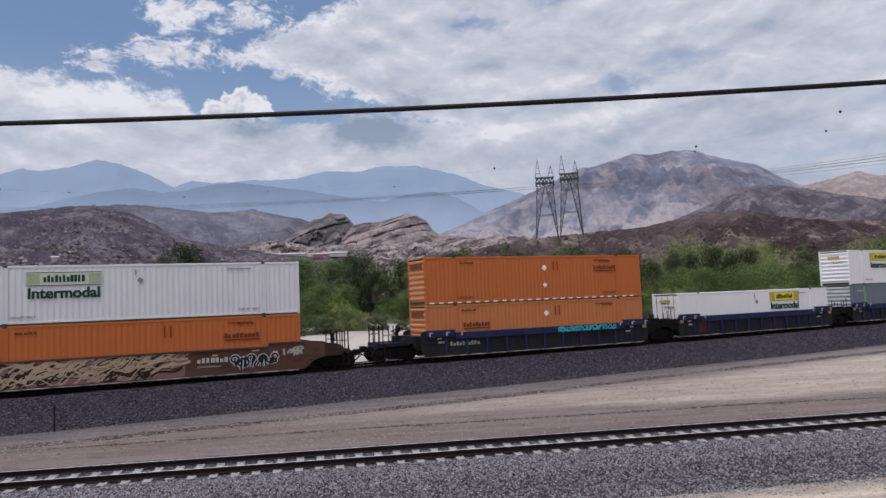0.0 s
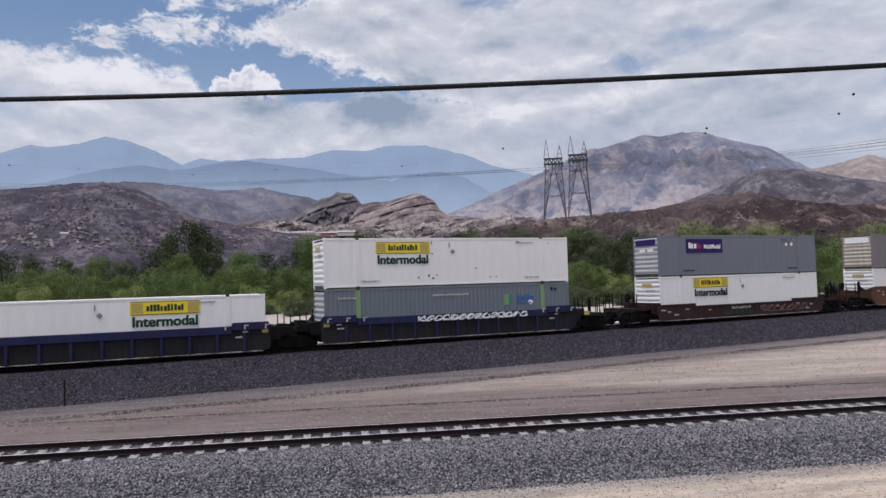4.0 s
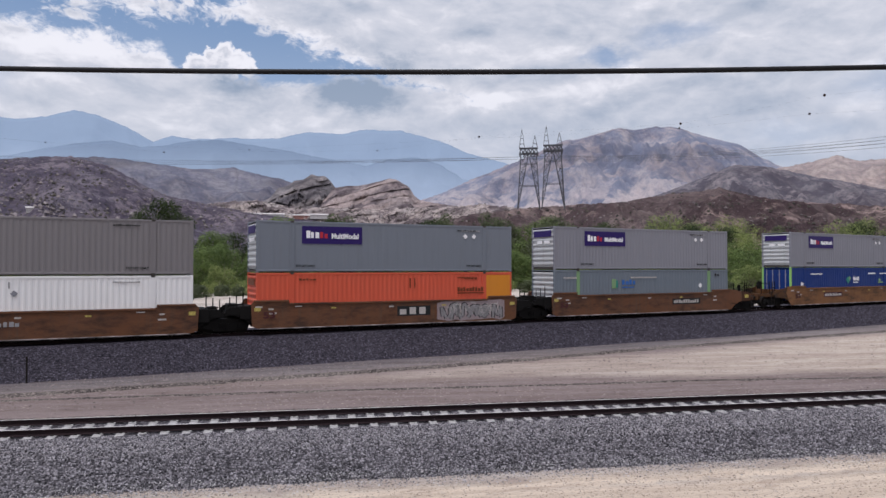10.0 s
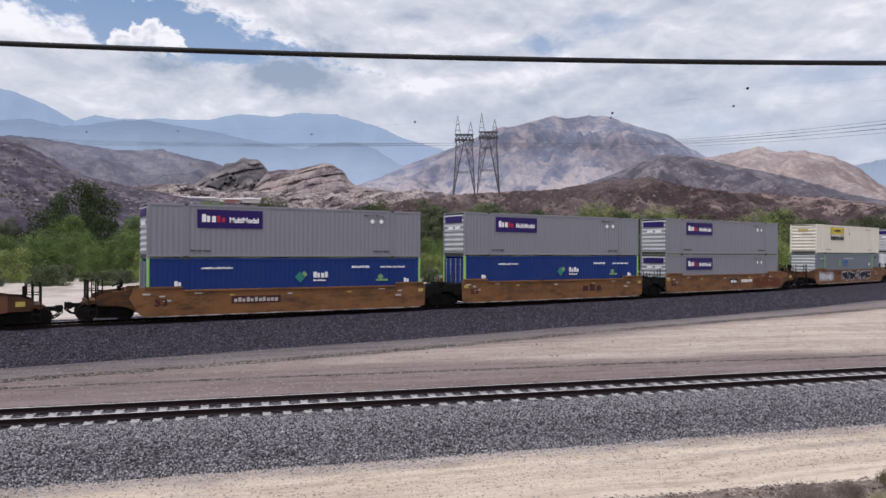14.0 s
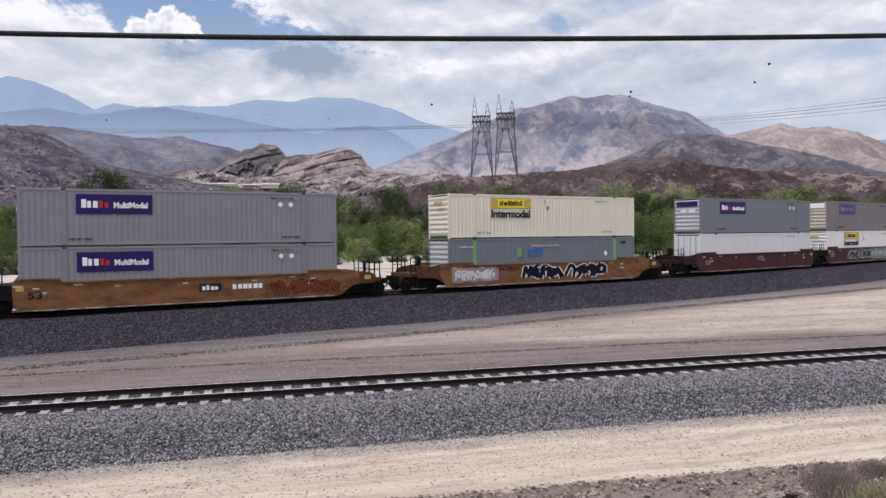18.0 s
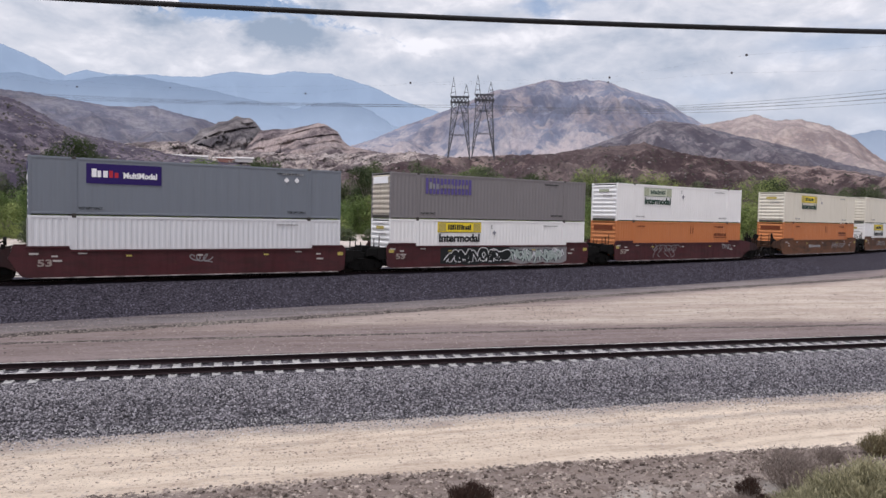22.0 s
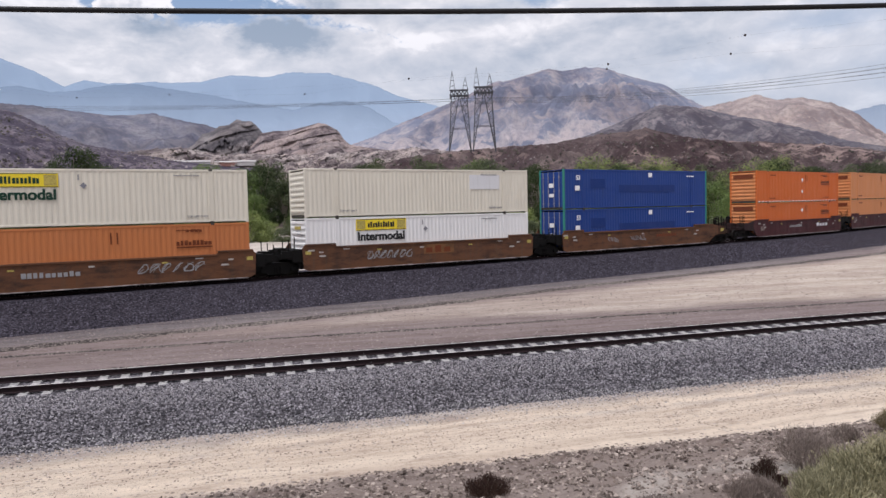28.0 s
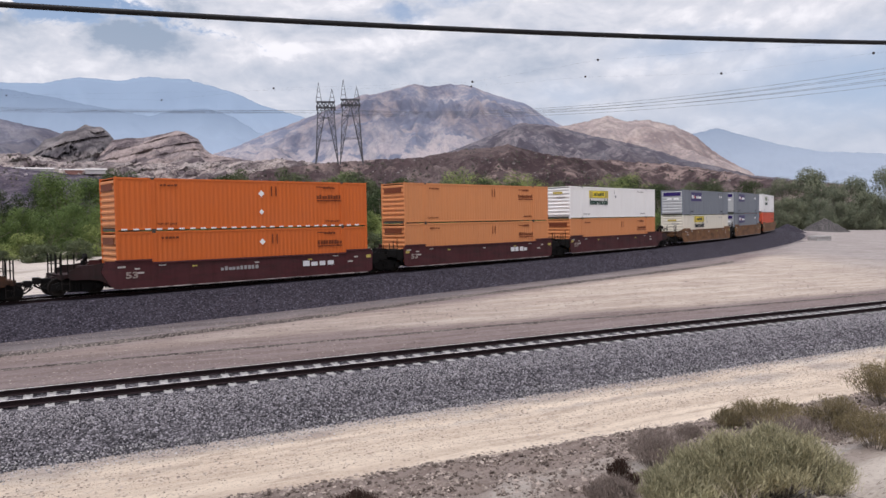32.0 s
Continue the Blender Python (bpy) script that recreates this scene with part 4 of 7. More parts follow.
def road_rut(s):
    x, y, z, a = near_at(s)
    x, y = x - (6.3 + 0.3 * math.sin(s * 0.07)) * math.sin(a), y + (6.3 + 0.3 * math.sin(s * 0.07)) * math.cos(a)
    return x, y, ground_at(x, y)[0] + 0.005, a


windrow("low row of dark gravel along the dirt road", far_edge, -45, 72, 0.0, 0.45, 0.07, GRAVEL)
windrow("thin gravel line between wheel ruts", road_rut, -40, 70, 0.0, 0.22, 0.03, GRAVEL)
ballast("gravel_strip", "strip of loose brown gravel beside the near track", near_at, -45, 110, dense(((1.75, -0.30), (2.3, -0.27), (3.0, -0.42), (3.7, -0.70)), 3), GRAVEL, 0.05, 0.3)

RAIL = ((-0.07, -0.18), (0.07, -0.18), (0.07, -0.165), (0.012, -0.14), (0.012, -0.045), (0.036, -0.035), (0.036, -0.008), (0.028, 0.0), (-0.028, 0.0), (-0.036, -0.008), (-0.036, -0.035), (-0.012, -0.045), (-0.012, -0.14), (-0.07, -0.165))


def rails(at, s0, s1, seg, group):
    """Two rails, each of welded lengths."""
    long = 15.0
    for side in (-0.755, 0.755):
        t = thing("rail", "rusty steel rail with a worn bright head", "rail", group)
        s = s0
        while s < s1:
            pts = []
            for i in range(int(long / seg) + 1):
                x, y, z, a = at(min(s + i * seg, s + long - 0.006))
                pts.append((x - side * math.sin(a), y + side * math.cos(a), z, a))
            me = link_mesh("rail_length", sweep(pts, RAIL), RAIL_SIDE)
            me.materials.append(RAIL_TOP)
            for i, f in enumerate(me.polygons):
                if i % len(RAIL) == 7:
                    f.material_index = 1
            part("rail_length", me, None, t)
            s += long


rails(near_at, -60, 150, 3.0, "rails of the near track")
rails(far_at, -60, 255, 3.0, "rails of the far track")


def tie_mesh(mat, half=1.17):
    bm = bmesh.new()
    for x0, x1, top in ((-half, -0.95, 0.0), (-0.95, -0.55, 0.012), (-0.55, 0.55, -0.012), (0.55, 0.95, 0.012), (0.95, half, 0.0)):
        vs = box(bm, -0.14, 0.14, x0, x1, -0.24, top)
        for v in vs:
            if v.co.z > -0.1:
                v.co.x *= 0.82
    return link_mesh("tie", bm, mat)


def build_near_ties():
    track = thing("near_track_ties", "pale concrete ties under the near track", "railway ties", kind="structure")
    me = tie_mesh(CONCRETE)
    clip = link_mesh("rail_clip", boxes((-0.05, 0.05, -0.13, -0.03, 0.0, 0.03), (-0.05, 0.05, 0.03, 0.13, 0.0, 0.03)), GREASY)
    rng = random.Random(4)
    for i in range(235):
        x, y, z, a = near_at(-33 + i * 0.61)
        ob = part("tie", me, None, track)
        ob.matrix_basis = Matrix.Translation((x, y, z - 0.185 + rng.uniform(-0.008, 0.004))) @ Matrix.Rotation(a + rng.uniform(-0.012, 0.012), 4, "Z")
        if -16 < x < 32:
            for side in (-0.755, 0.755):
                c = part("rail_clip", clip, None, ob)
                c.location = (0, side, 0.014)


def build_far_ties():
    bm = bmesh.new()
    for i in range(380):
        x, y, z, a = far_at(-40 + i * 0.56)
        vs = box(bm, -0.115, 0.115, -1.3, 1.3, -0.3, -0.175)
        bmesh.ops.transform(bm, matrix=Matrix.Translation((x, y, z)) @ Matrix.Rotation(a, 4, "Z"), verts=vs)
    tagged(new("far_track_ties", link_mesh("far_track_ties", bm, WOOD_TIE)), "dark timber ties in old ballast", "railway ties", kind="stuff")


build_far_ties()

# ---- the train ----
PITCH, GAP_PITCH, BOX_LENGTH, BOX_HEIGHT = 19.416, 23.651, 16.15, 2.896
HL = BOX_LENGTH / 2
SIDE = -1.30


def text_mesh(words, height, width, mat):
    """Lettering of a given cap height and width, standing on a side that faces -y, its lower left at the origin."""
    cu = bpy.data.curves.new("lettering", "FONT")
    cu.body, cu.size, cu.extrude, cu.offset = words, 1.0, 0.004, 0.02
    ob = new("lettering", cu)
    me = bpy.data.meshes.new_from_object(ob.evaluated_get(bpy.context.evaluated_depsgraph_get()))
    bpy.data.objects.remove(ob)
    co = np.array([v.co for v in me.vertices])
    lo, hi = co.min(0), co.max(0)
    for v in me.vertices:
        x, y, z = v.co
        v.co = ((x - lo[0]) / (hi[0] - lo[0]) * width, -z, (y - lo[1]) / (hi[1] - lo[1]) * height)
    bm = bmesh.new()
    fat = 0.045 * height
    for k, (dx, dz) in enumerate(((0, 0), (fat, 0), (0, fat * 0.7), (fat, fat * 0.7))):
        old = len(bm.verts)
        bm.from_mesh(me)
        bm.verts.ensure_lookup_table()
        bmesh.ops.translate(bm, vec=(dx - fat / 2, -0.0008 * k, dz), verts=bm.verts[old:])
    bm.to_mesh(me)
    bm.free()
    me.materials.clear()
    me.materials.append(mat)
    return me


CACHE = {}


def shared(key, make):
    if key not in CACHE:
        CACHE[key] = make()
    return CACHE[key]


def corrugated(length, z0, z1, depth, period, along="x"):
    """A pressed side sheet in the xz plane, outer face at y = 0, pressed in by depth."""
    bm = bmesh.new()
    xs, x = [], -length / 2
    while x < length / 2 - 1e-3:
        for dx, y in ((0, 0.0), (0.34, 0.0), (0.5, depth), (0.84, depth)):
            if x + dx * period < length / 2:
                xs.append((x + dx * period, y))
        x += period
    xs.append((length / 2, 0.0))
    low = [bm.verts.new((a, y, z0)) for a, y in xs]
    top = [bm.verts.new((a, y, z1)) for a, y in xs]
    for i in range(len(xs) - 1):
        bm.faces.new((low[i], low[i + 1], top[i + 1], top[i]))
    return bm


def ridged_end():
    """Front wall with level ridges, facing -x, centred on y = 0."""
    bm = bmesh.new()
    zs, z = [], 0.2
    while z < 2.6:
        zs += [(z, 0.0), (z + 0.10, 0.0), (z + 0.14, -0.05), (z + 0.24, -0.05), (z + 0.28, 0.0)]
        z += 0.32
    zs.append((2.72, 0.0))
    a = [bm.verts.new((x, -1.16, z)) for z, x in zs]
    b = [bm.verts.new((x, 1.16, z)) for z, x in zs]
    for i in range(len(zs) - 1):
        bm.faces.new((a[i], a[i + 1], b[i + 1], b[i]))
    return bm


def door_end():
    """Two door leaves with lock rods, facing -x."""
    bm = boxes((-0.03, 0.0, -1.15, -0.01, 0.18, 2.72), (-0.03, 0.0, 0.01, 1.15, 0.18, 2.72), bevel=0.008)
    return bm


def lock_rod():
    bm = bmesh.new()
    tube(bm, (-0.07, 0, 0.15), (-0.07, 0, 2.74), 0.025, sides=6)
    for z in (0.4, 1.3, 2.3):
        box(bm, -0.09, -0.03, -0.05, 0.05, z, z + 0.06)
    return bm


def freight_container(paint_side, look_of, label, style="pressed", end="ridged", post=None, corner=None, end_paint=None):
    """A 53-foot box: two sides, roof, floor, ends, posts and castings."""
    t = thing("freight_container", label, "container", "containers of the train")
    post, corner, end_paint = post or paint_side, corner or paint_side, end_paint or paint_side
    k = paint_side.name
    depth, period = {"pressed": (0.016, 0.275), "flat": (0.008, 0.61), "fine": (0.03, 0.22)}[style]
    me = shared(("side", style, k), lambda: link_mesh("side_wall", corrugated(BOX_LENGTH - 0.2, 0.17, 2.76, depth, period), paint_side))
    part("side_wall", me, None, t).location = (0, SIDE + 0.012, 0)
    ob = part("side_wall", me, None, t)
    ob.location, ob.rotation_euler = (0, -SIDE - 0.012, 0), (0, 0, math.pi)
    part("roof", shared(("roof", k), lambda: link_mesh("roof", boxes((-HL + 0.05, HL - 0.05, -1.26, 1.26, 2.82, 2.87)), paint_side)), None, t)
    part("floor", shared("floor", lambda: link_mesh("floor", boxes((-HL + 0.05, HL - 0.05, -1.2, 1.2, 0.03, 0.16)), CASTING)), None, t)
    for y in (SIDE, -SIDE - 0.07):
        part("top_rail", shared(("toprail", k), lambda: link_mesh("top_rail", boxes((-HL + 0.1, HL - 0.1, 0, 0.07, 2.76, 2.875), bevel=0.012), paint_side)), None, t).location = (0, y, 0)
        part("bottom_rail", shared(("botrail", k), lambda: link_mesh("bottom_rail", boxes((-HL + 0.1, HL - 0.1, 0, 0.07, 0.065, 0.17), bevel=0.012), paint_side)), None, t).location = (0, y, 0)
    wall = shared(("end", end, end_paint.name), lambda: link_mesh("front_wall", ridged_end() if end == "ridged" else door_end(), end_paint))
    ob = part("front_wall" if end == "ridged" else "door", wall, None, t)
    ob.location = (-HL + 0.05, 0, 0)
    if end != "ridged":
        for y in (-0.85, -0.3, 0.3, 0.85):
            part("lock_rod", shared("rod", lambda: link_mesh("lock_rod", lock_rod(), SIGN_GREY)), None, ob).location = (0, y, 0)
    back = part("door", shared(("end", "doors", k), lambda: link_mesh("door", door_end(), paint_side)), None, t)
    back.location, back.rotation_euler = (HL - 0.05, 0, 0), (0, 0, math.pi)
    for x in (-HL, HL - 0.14):
        for y in (SIDE - 0.004, -SIDE - 0.136):
            part("corner_post", shared(("corner", corner.name), lambda: link_mesh("corner_post", boxes((0, 0.14, 0, 0.14, 0.0, 2.896), bevel=0.012), corner)), None, t).location = (x, y, 0)
    for x in (-6.1, 6.1):
        for y in (SIDE - 0.012, -SIDE - 0.06):
            p = part("post", shared(("post", post.name), lambda: link_mesh("post", boxes((-0.13, -0.055, 0, 0.07, 0.1, 2.82), (0.055, 0.13, 0, 0.07, 0.1, 2.82), (-0.055, 0.055, 0.01, 0.07, 0.1, 2.82)), post)), None, t)
            p.location = (x, y, 0)
            for z in (0.0, 2.79):
                part("lift_casting", shared("casting", lambda: link_mesh("lift_casting", boxes((-0.1, 0.1, -0.006, 0.12, 0.0, 0.11), bevel=0.01), CASTING)), None, p).location = (0, 0, z)
    for look_part in look_of:
        look_part(t)
    return t


def plate(name, x0, x1, z0, z1, mat, y=SIDE, proud=0.012, label=""):
    def put(t):
        me = link_mesh(name, boxes((x0, x1, y - proud, y - 0.002, z0, z1)), mat)
        part(name, me, None, t, label)
    return put


def glyphs(bm, x0, z0, width, height, count, rng, y, proud):
    """Marks that cannot be read, as plain upright bars of uneven height."""
    cell = width / count
    for i in range(count):
        x = x0 + i * cell
        w = cell * rng.uniform(0.62, 0.86)
        h = height * rng.choice((1.0, 1.0, 0.8, 0.72))
        box(bm, x, x + w, y - proud, y - 0.002, z0, z0 + h)


def bars(name, x0, z0, width, height, count, mat, proud=0.016, seed=1):
    """A line of writing that cannot be read."""
    def put(t):
        bm = bmesh.new()
        glyphs(bm, x0, z0, width, height, count, random.Random(seed), SIDE, proud)
        tagged(part(name, link_mesh(name, bm, mat), None, t), kind="stuff")
    return put


def words(name, string, x, z, width, height, mat, proud=0.022):
    def put(t):
        me = shared((string, mat.name, round(width, 2)), lambda: text_mesh(string, height, width, mat))
        part(name, me, None, t).location = (x, SIDE - proud, z)
    return put


def diamond(x, z, r, mat):
    def put(t):
        bm = bmesh.new()
        pts = [(x + r, z), (x, z + r), (x - r, z), (x, z - r)]
        a = [bm.verts.new((p, SIDE - 0.014, q)) for p, q in pts]
        b = [bm.verts.new((p, SIDE - 0.002, q)) for p, q in pts]
        bm.faces.new(a)
        for i in range(4):
            bm.faces.new((a[i], b[i], b[(i + 1) % 4], a[(i + 1) % 4]))
        part("placard", link_mesh("placard", bm, mat), None, t)
    return put


def end_plate(name, y0, y1, z0, z1, mat):
    def put(t):
        part(name, link_mesh(name, boxes((-HL - 0.03, -HL - 0.005, y0, y1, z0, z1)), mat), None, t)
    return put


def lift_marks(mat, seed=1):
    return [words("lettering", "TOP LIFT ONLY", -5.9, 0.32, 1.1, 0.11, mat, 0.016), words("lettering", "TOP LIFT ONLY", 4.8, 0.32, 1.1, 0.11, mat, 0.016), bars("stencil", 4.2, 2.52, 1.3, 0.08, 12, mat, seed=seed + 2)]


def trucking_sign(x, top, ground, ink, big=True, seed=3):
    """A sign board with bars for its name, and the word below it."""
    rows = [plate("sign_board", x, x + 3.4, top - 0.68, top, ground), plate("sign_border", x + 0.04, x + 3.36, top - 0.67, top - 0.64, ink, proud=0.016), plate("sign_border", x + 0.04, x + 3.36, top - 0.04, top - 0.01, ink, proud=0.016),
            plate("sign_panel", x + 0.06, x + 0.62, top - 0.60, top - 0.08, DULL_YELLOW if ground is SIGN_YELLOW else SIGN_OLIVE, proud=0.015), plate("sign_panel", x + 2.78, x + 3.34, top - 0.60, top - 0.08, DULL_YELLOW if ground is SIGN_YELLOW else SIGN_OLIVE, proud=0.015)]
    return rows + [bars("sign_mark", x + 0.78, top - 0.50, 1.85, 0.34, 11, ink, 0.02, seed), words("lettering", "Intermodal", x + 0.12, top - 1.30, 3.15, 0.52, ink)]


def parcel_sign(x, top, faded=False):
    """A purple board: pale and red blocks for the name, then the word."""
    ground = FADED_PURPLE if faded else SIGN_PURPLE
    if faded:
        # worn off in the hollows of the ribs
        out = [plate("sign_strip", x + 0.275 * i, x + 0.275 * i + 0.19, top - 1.0, top, ground) for i in range(13)]
    else:
        out = [plate("sign_board", x, x + 3.55, top - 1.0, top, ground)]
    out += [bars("sign_mark", x + 0.25, top - 0.68, 0.78, 0.42, 3, SIGN_WHITE if not faded else LIGHT_GREY, 0.02, 2)]
    if faded:
        out += [bars("sign_mark", x + 1.1, top - 0.62, 2.2, 0.26, 9, WARM_GREY, 0.02, 5)]
    else:
        out += [bars("sign_mark", x + 1.05, top - 0.68, 0.5, 0.36, 2, SIGN_RED, 0.02, 3), words("lettering", "MultiModal", x + 1.72, top - 0.70, 1.6, 0.30, SIGN_WHITE)]
    return out


def carrier_marks(x, z, mat=SIGN_DARKORANGE, seed=4):
    return [bars("sign_mark", x, z, 1.85, 0.26, 9, mat, 0.016, seed), plate("sign_underline", x, x + 1.85, z - 0.14, z - 0.07, mat, proud=0.016)]


def orange_box(colour, marks_x, marks_z, label, spots=True, stripe=False, seed=1):
    look_of = carrier_marks(marks_x, marks_z, seed=seed) + lift_marks(SIGN_DARKORANGE, seed) + [bars("stencil", -5.7, 2.45, 1.0, 0.12, 5, SIGN_DARKORANGE, seed=seed)]
    look_of += [plate("vent", 1.0, 1.07, 1.95, 2.55, SIGN_DARKORANGE), plate("vent", 1.3, 1.37, 1.95, 2.55, SIGN_DARKORANGE), bars("stencil", -0.0 + 4.7, 2.45, 0.9, 0.12, 4, SIGN_DARKORANGE, seed=seed + 4)]
    look_of += [end_plate("sign_mark", -0.95, 0.95, 2.2, 2.55, SIGN_DARKORANGE)]
    if spots:
        look_of += [diamond(0.35, 2.1, 0.2, SIGN_WHITE), diamond(0.35, 1.0, 0.17, SIGN_WHITE)]
    if stripe:
        look_of += [plate("reflector", -7.8 + i * 0.62, -7.8 + i * 0.62 + 0.3, 0.06, 0.14, SIGN_WHITE) for i in range(25)]
    # end in a paler orange: sunlight on its ridges painted in
    return freight_container(colour, look_of, label, end_paint=colour if colour is RED_ORANGE else SUN_ORANGE)


def amber_end(box_thing):
    """A repainted end bay on a container's side."""
    plate("end_panel", 6.2, 7.95, 0.2, 2.7, AMBER, proud=0.006)(box_thing)
    return box_thing


def white_box(colour, x, top, ground, ink, label, style="pressed", end="ridged", seed=1):
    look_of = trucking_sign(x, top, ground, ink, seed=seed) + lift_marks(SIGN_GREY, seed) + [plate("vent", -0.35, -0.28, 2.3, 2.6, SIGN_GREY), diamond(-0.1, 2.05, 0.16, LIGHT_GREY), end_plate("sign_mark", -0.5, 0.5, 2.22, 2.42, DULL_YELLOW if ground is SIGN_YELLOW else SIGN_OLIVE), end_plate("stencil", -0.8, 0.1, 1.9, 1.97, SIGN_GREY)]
    return freight_container(colour, look_of, label, style, end)


def grey_box(colour, label, style="pressed", faded=False, spots=True, seed=1):
    look_of = parcel_sign(-5.55, 2.62, faded) + lift_marks(SIGN_BLACK, seed) + [end_plate("sign_board", -1.0, 1.0, 2.2, 2.62, SIGN_WHITE if faded else SIGN_PURPLE)]
    if spots:
        look_of += [diamond(4.75, 2.2, 0.16, SIGN_WHITE), diamond(5.35, 2.2, 0.16, SIGN_WHITE), bars("stencil", 4.5, 2.5, 1.3, 0.1, 8, SIGN_GREY, seed=seed)]
        look_of += [end_plate("stencil", -0.8, -0.2, 1.75, 1.95, SIGN_WHITE), end_plate("stencil", 0.05, 0.6, 1.75, 1.95, SIGN_WHITE)]
    return freight_container(colour, look_of, label, style, end_paint=IVORY_END if faded else PALE_END)


def leasing_box(colour, label, logo_x=-3.3, seed=1):
    look_of = [plate("sign_leaf", logo_x + 0.1, logo_x + 0.45, 1.60, 2.25, PALE_LIME), plate("sign_swoosh", logo_x + 0.45, logo_x + 0.62, 1.65, 2.15, TEAL, proud=0.018), bars("sign_mark", logo_x + 1.0, 1.85, 1.3, 0.34, 4, SIGN_BLUE, 0.016, seed), bars("sign_mark", logo_x + 1.0, 1.62, 1.1, 0.10, 9, SIGN_BLUE, 0.016, seed + 1),
               bars("stencil", -1.5, 2.3, 2.4, 0.11, 14, STENCIL, seed=seed + 2), diamond(5.2, 1.72, 0.2, SIGN_WHITE), bars("stencil", 6.9, 0.9, 0.5, 0.28, 2, SIGN_WHITE, seed=seed), bars("stencil", 6.7, 2.4, 0.5, 0.2, 2, SIGN_BLACK, seed=seed), bars("stencil", -7.3, 2.3, 1.1, 0.12, 7, STENCIL, seed=seed)]
    return freight_container(colour, look_of, label, post=PALE_LIME, end_paint=PALE_END)


def blue_leasing_box(label, seed=1):
    look_of = [diamond(0.2, 1.8, 0.32, TEAL), diamond(0.45, 1.95, 0.2, PALE_LIME), bars("sign_mark", 1.0, 1.75, 0.95, 0.34, 4, SIGN_WHITE, 0.016, seed), bars("sign_mark", 1.0, 1.55, 0.8, 0.10, 8, SIGN_WHITE, 0.016, seed), bars("stencil", -6.7, 1.4, 0.4, 0.26, 2, SIGN_WHITE, seed=2), bars("stencil", 6.9, 1.4, 0.4, 0.26, 2, SIGN_WHITE, seed=2),
               bars("stencil", -5.3, 2.3, 1.7, 0.1, 12, SIGN_WHITE, seed=5), bars("stencil", 3.4, 2.3, 1.2, 0.14, 10, SIGN_WHITE, seed=6), bars("stencil", 5.3, 2.3, 1.7, 0.1, 12, SIGN_WHITE, seed=7), diamond(5.3, 1.75, 0.2, PALE_LIME), plate("sign_leaf", 5.0, 5.8, 1.5, 1.62, PALE_LIME)]
    return freight_container(BLUE, look_of, label, end="doors", corner=LIME)


def plain_box(colour, label, end="ridged", corner=None, seed=1):
    return freight_container(colour, lift_marks(SIGN_GREY, seed), label, "pressed", end, corner=corner)


def patched(box_thing):
    """A pale rectangle where an old emblem was painted out."""
    plate("painted_patch", 3.3, 5.7, 1.6, 2.55, CHALK, proud=0.006)(box_thing)
    return box_thing


def scuffed(box_thing):
    """Dark dents and scrapes on a container's side."""
    for x, z, w, h in ((1.4, 0.97, 0.09, 0.08), (2.35, 0.43, 0.08, 0.07), (2.8, 0.43, 0.08, 0.07), (-1.5, 1.9, 0.12, 0.06), (-1.5, 2.5, 0.05, 0.2), (-1.75, 0.55, 0.1, 0.16), (-1.5, 0.42, 0.16, 0.09), (-1.2, 0.6, 0.06, 0.12), (-2.4, 0.5, 0.1, 0.08), (4.3, 2.6, 0.2, 0.06), (6.6, 2.5, 0.07, 0.05)):
        plate("scuff", x, x + w, z, z + h, CASTING, proud=0.004)(box_thing)
    return box_thing


def ocean_box(label, seed=1):
    look_of = [plate("placard", 0.9, 1.3, 2.35, 2.68, SIGN_WHITE), words("lettering", "53", -6.85, 2.1, 0.38, 0.34, SIGN_WHITE), plate("placard", -6.95, -6.5, 1.35, 1.7, SIGN_WHITE), plate("shadow_mark", -5.4, -3.9, 1.5, 2.2, BLUE, proud=0.003), plate("shadow_mark", -2.4, 4.0, 1.2, 1.75, BLUE, proud=0.003), bars("stencil", 5.5, 2.4, 0.9, 0.1, 7, SIGN_WHITE, seed=seed), end_plate("placard", -0.3, 0.2, 1.6, 1.9, SIGN_WHITE), end_plate("placard", -0.3, 0.2, 0.9, 1.15, SIGN_WHITE)]
    return freight_container(OCEAN, look_of, label, end="doors", corner=TEAL)


# -- well cars --
def extrude_outline(pts, y0, y1):
    bm = bmesh.new()
    a = [bm.verts.new((x, y0, z)) for x, z in pts]
    b = [bm.verts.new((x, y1, z)) for x, z in pts]
    bm.faces.new(a)
    bm.faces.new(b[::-1])
    for i in range(len(pts)):
        j = (i + 1) % len(pts)
        bm.faces.new((a[j], a[i], b[i], b[j]))
    return bm


SKIRT = {-1: [(8.52, 0.40), (8.62, 0.50), (9.0, 0.72), (9.5, 0.80), (10.35, 0.82), (10.5, 0.98), (10.44, 1.30), (10.05, 1.46), (9.4, 1.52), (8.74, 1.63), (8.95, 1.15)],
         1: [(9.4, 0.79), (9.5, 0.80), (10.35, 0.82), (10.5, 0.98), (10.44, 1.30), (10.05, 1.48), (9.4, 1.54)]}


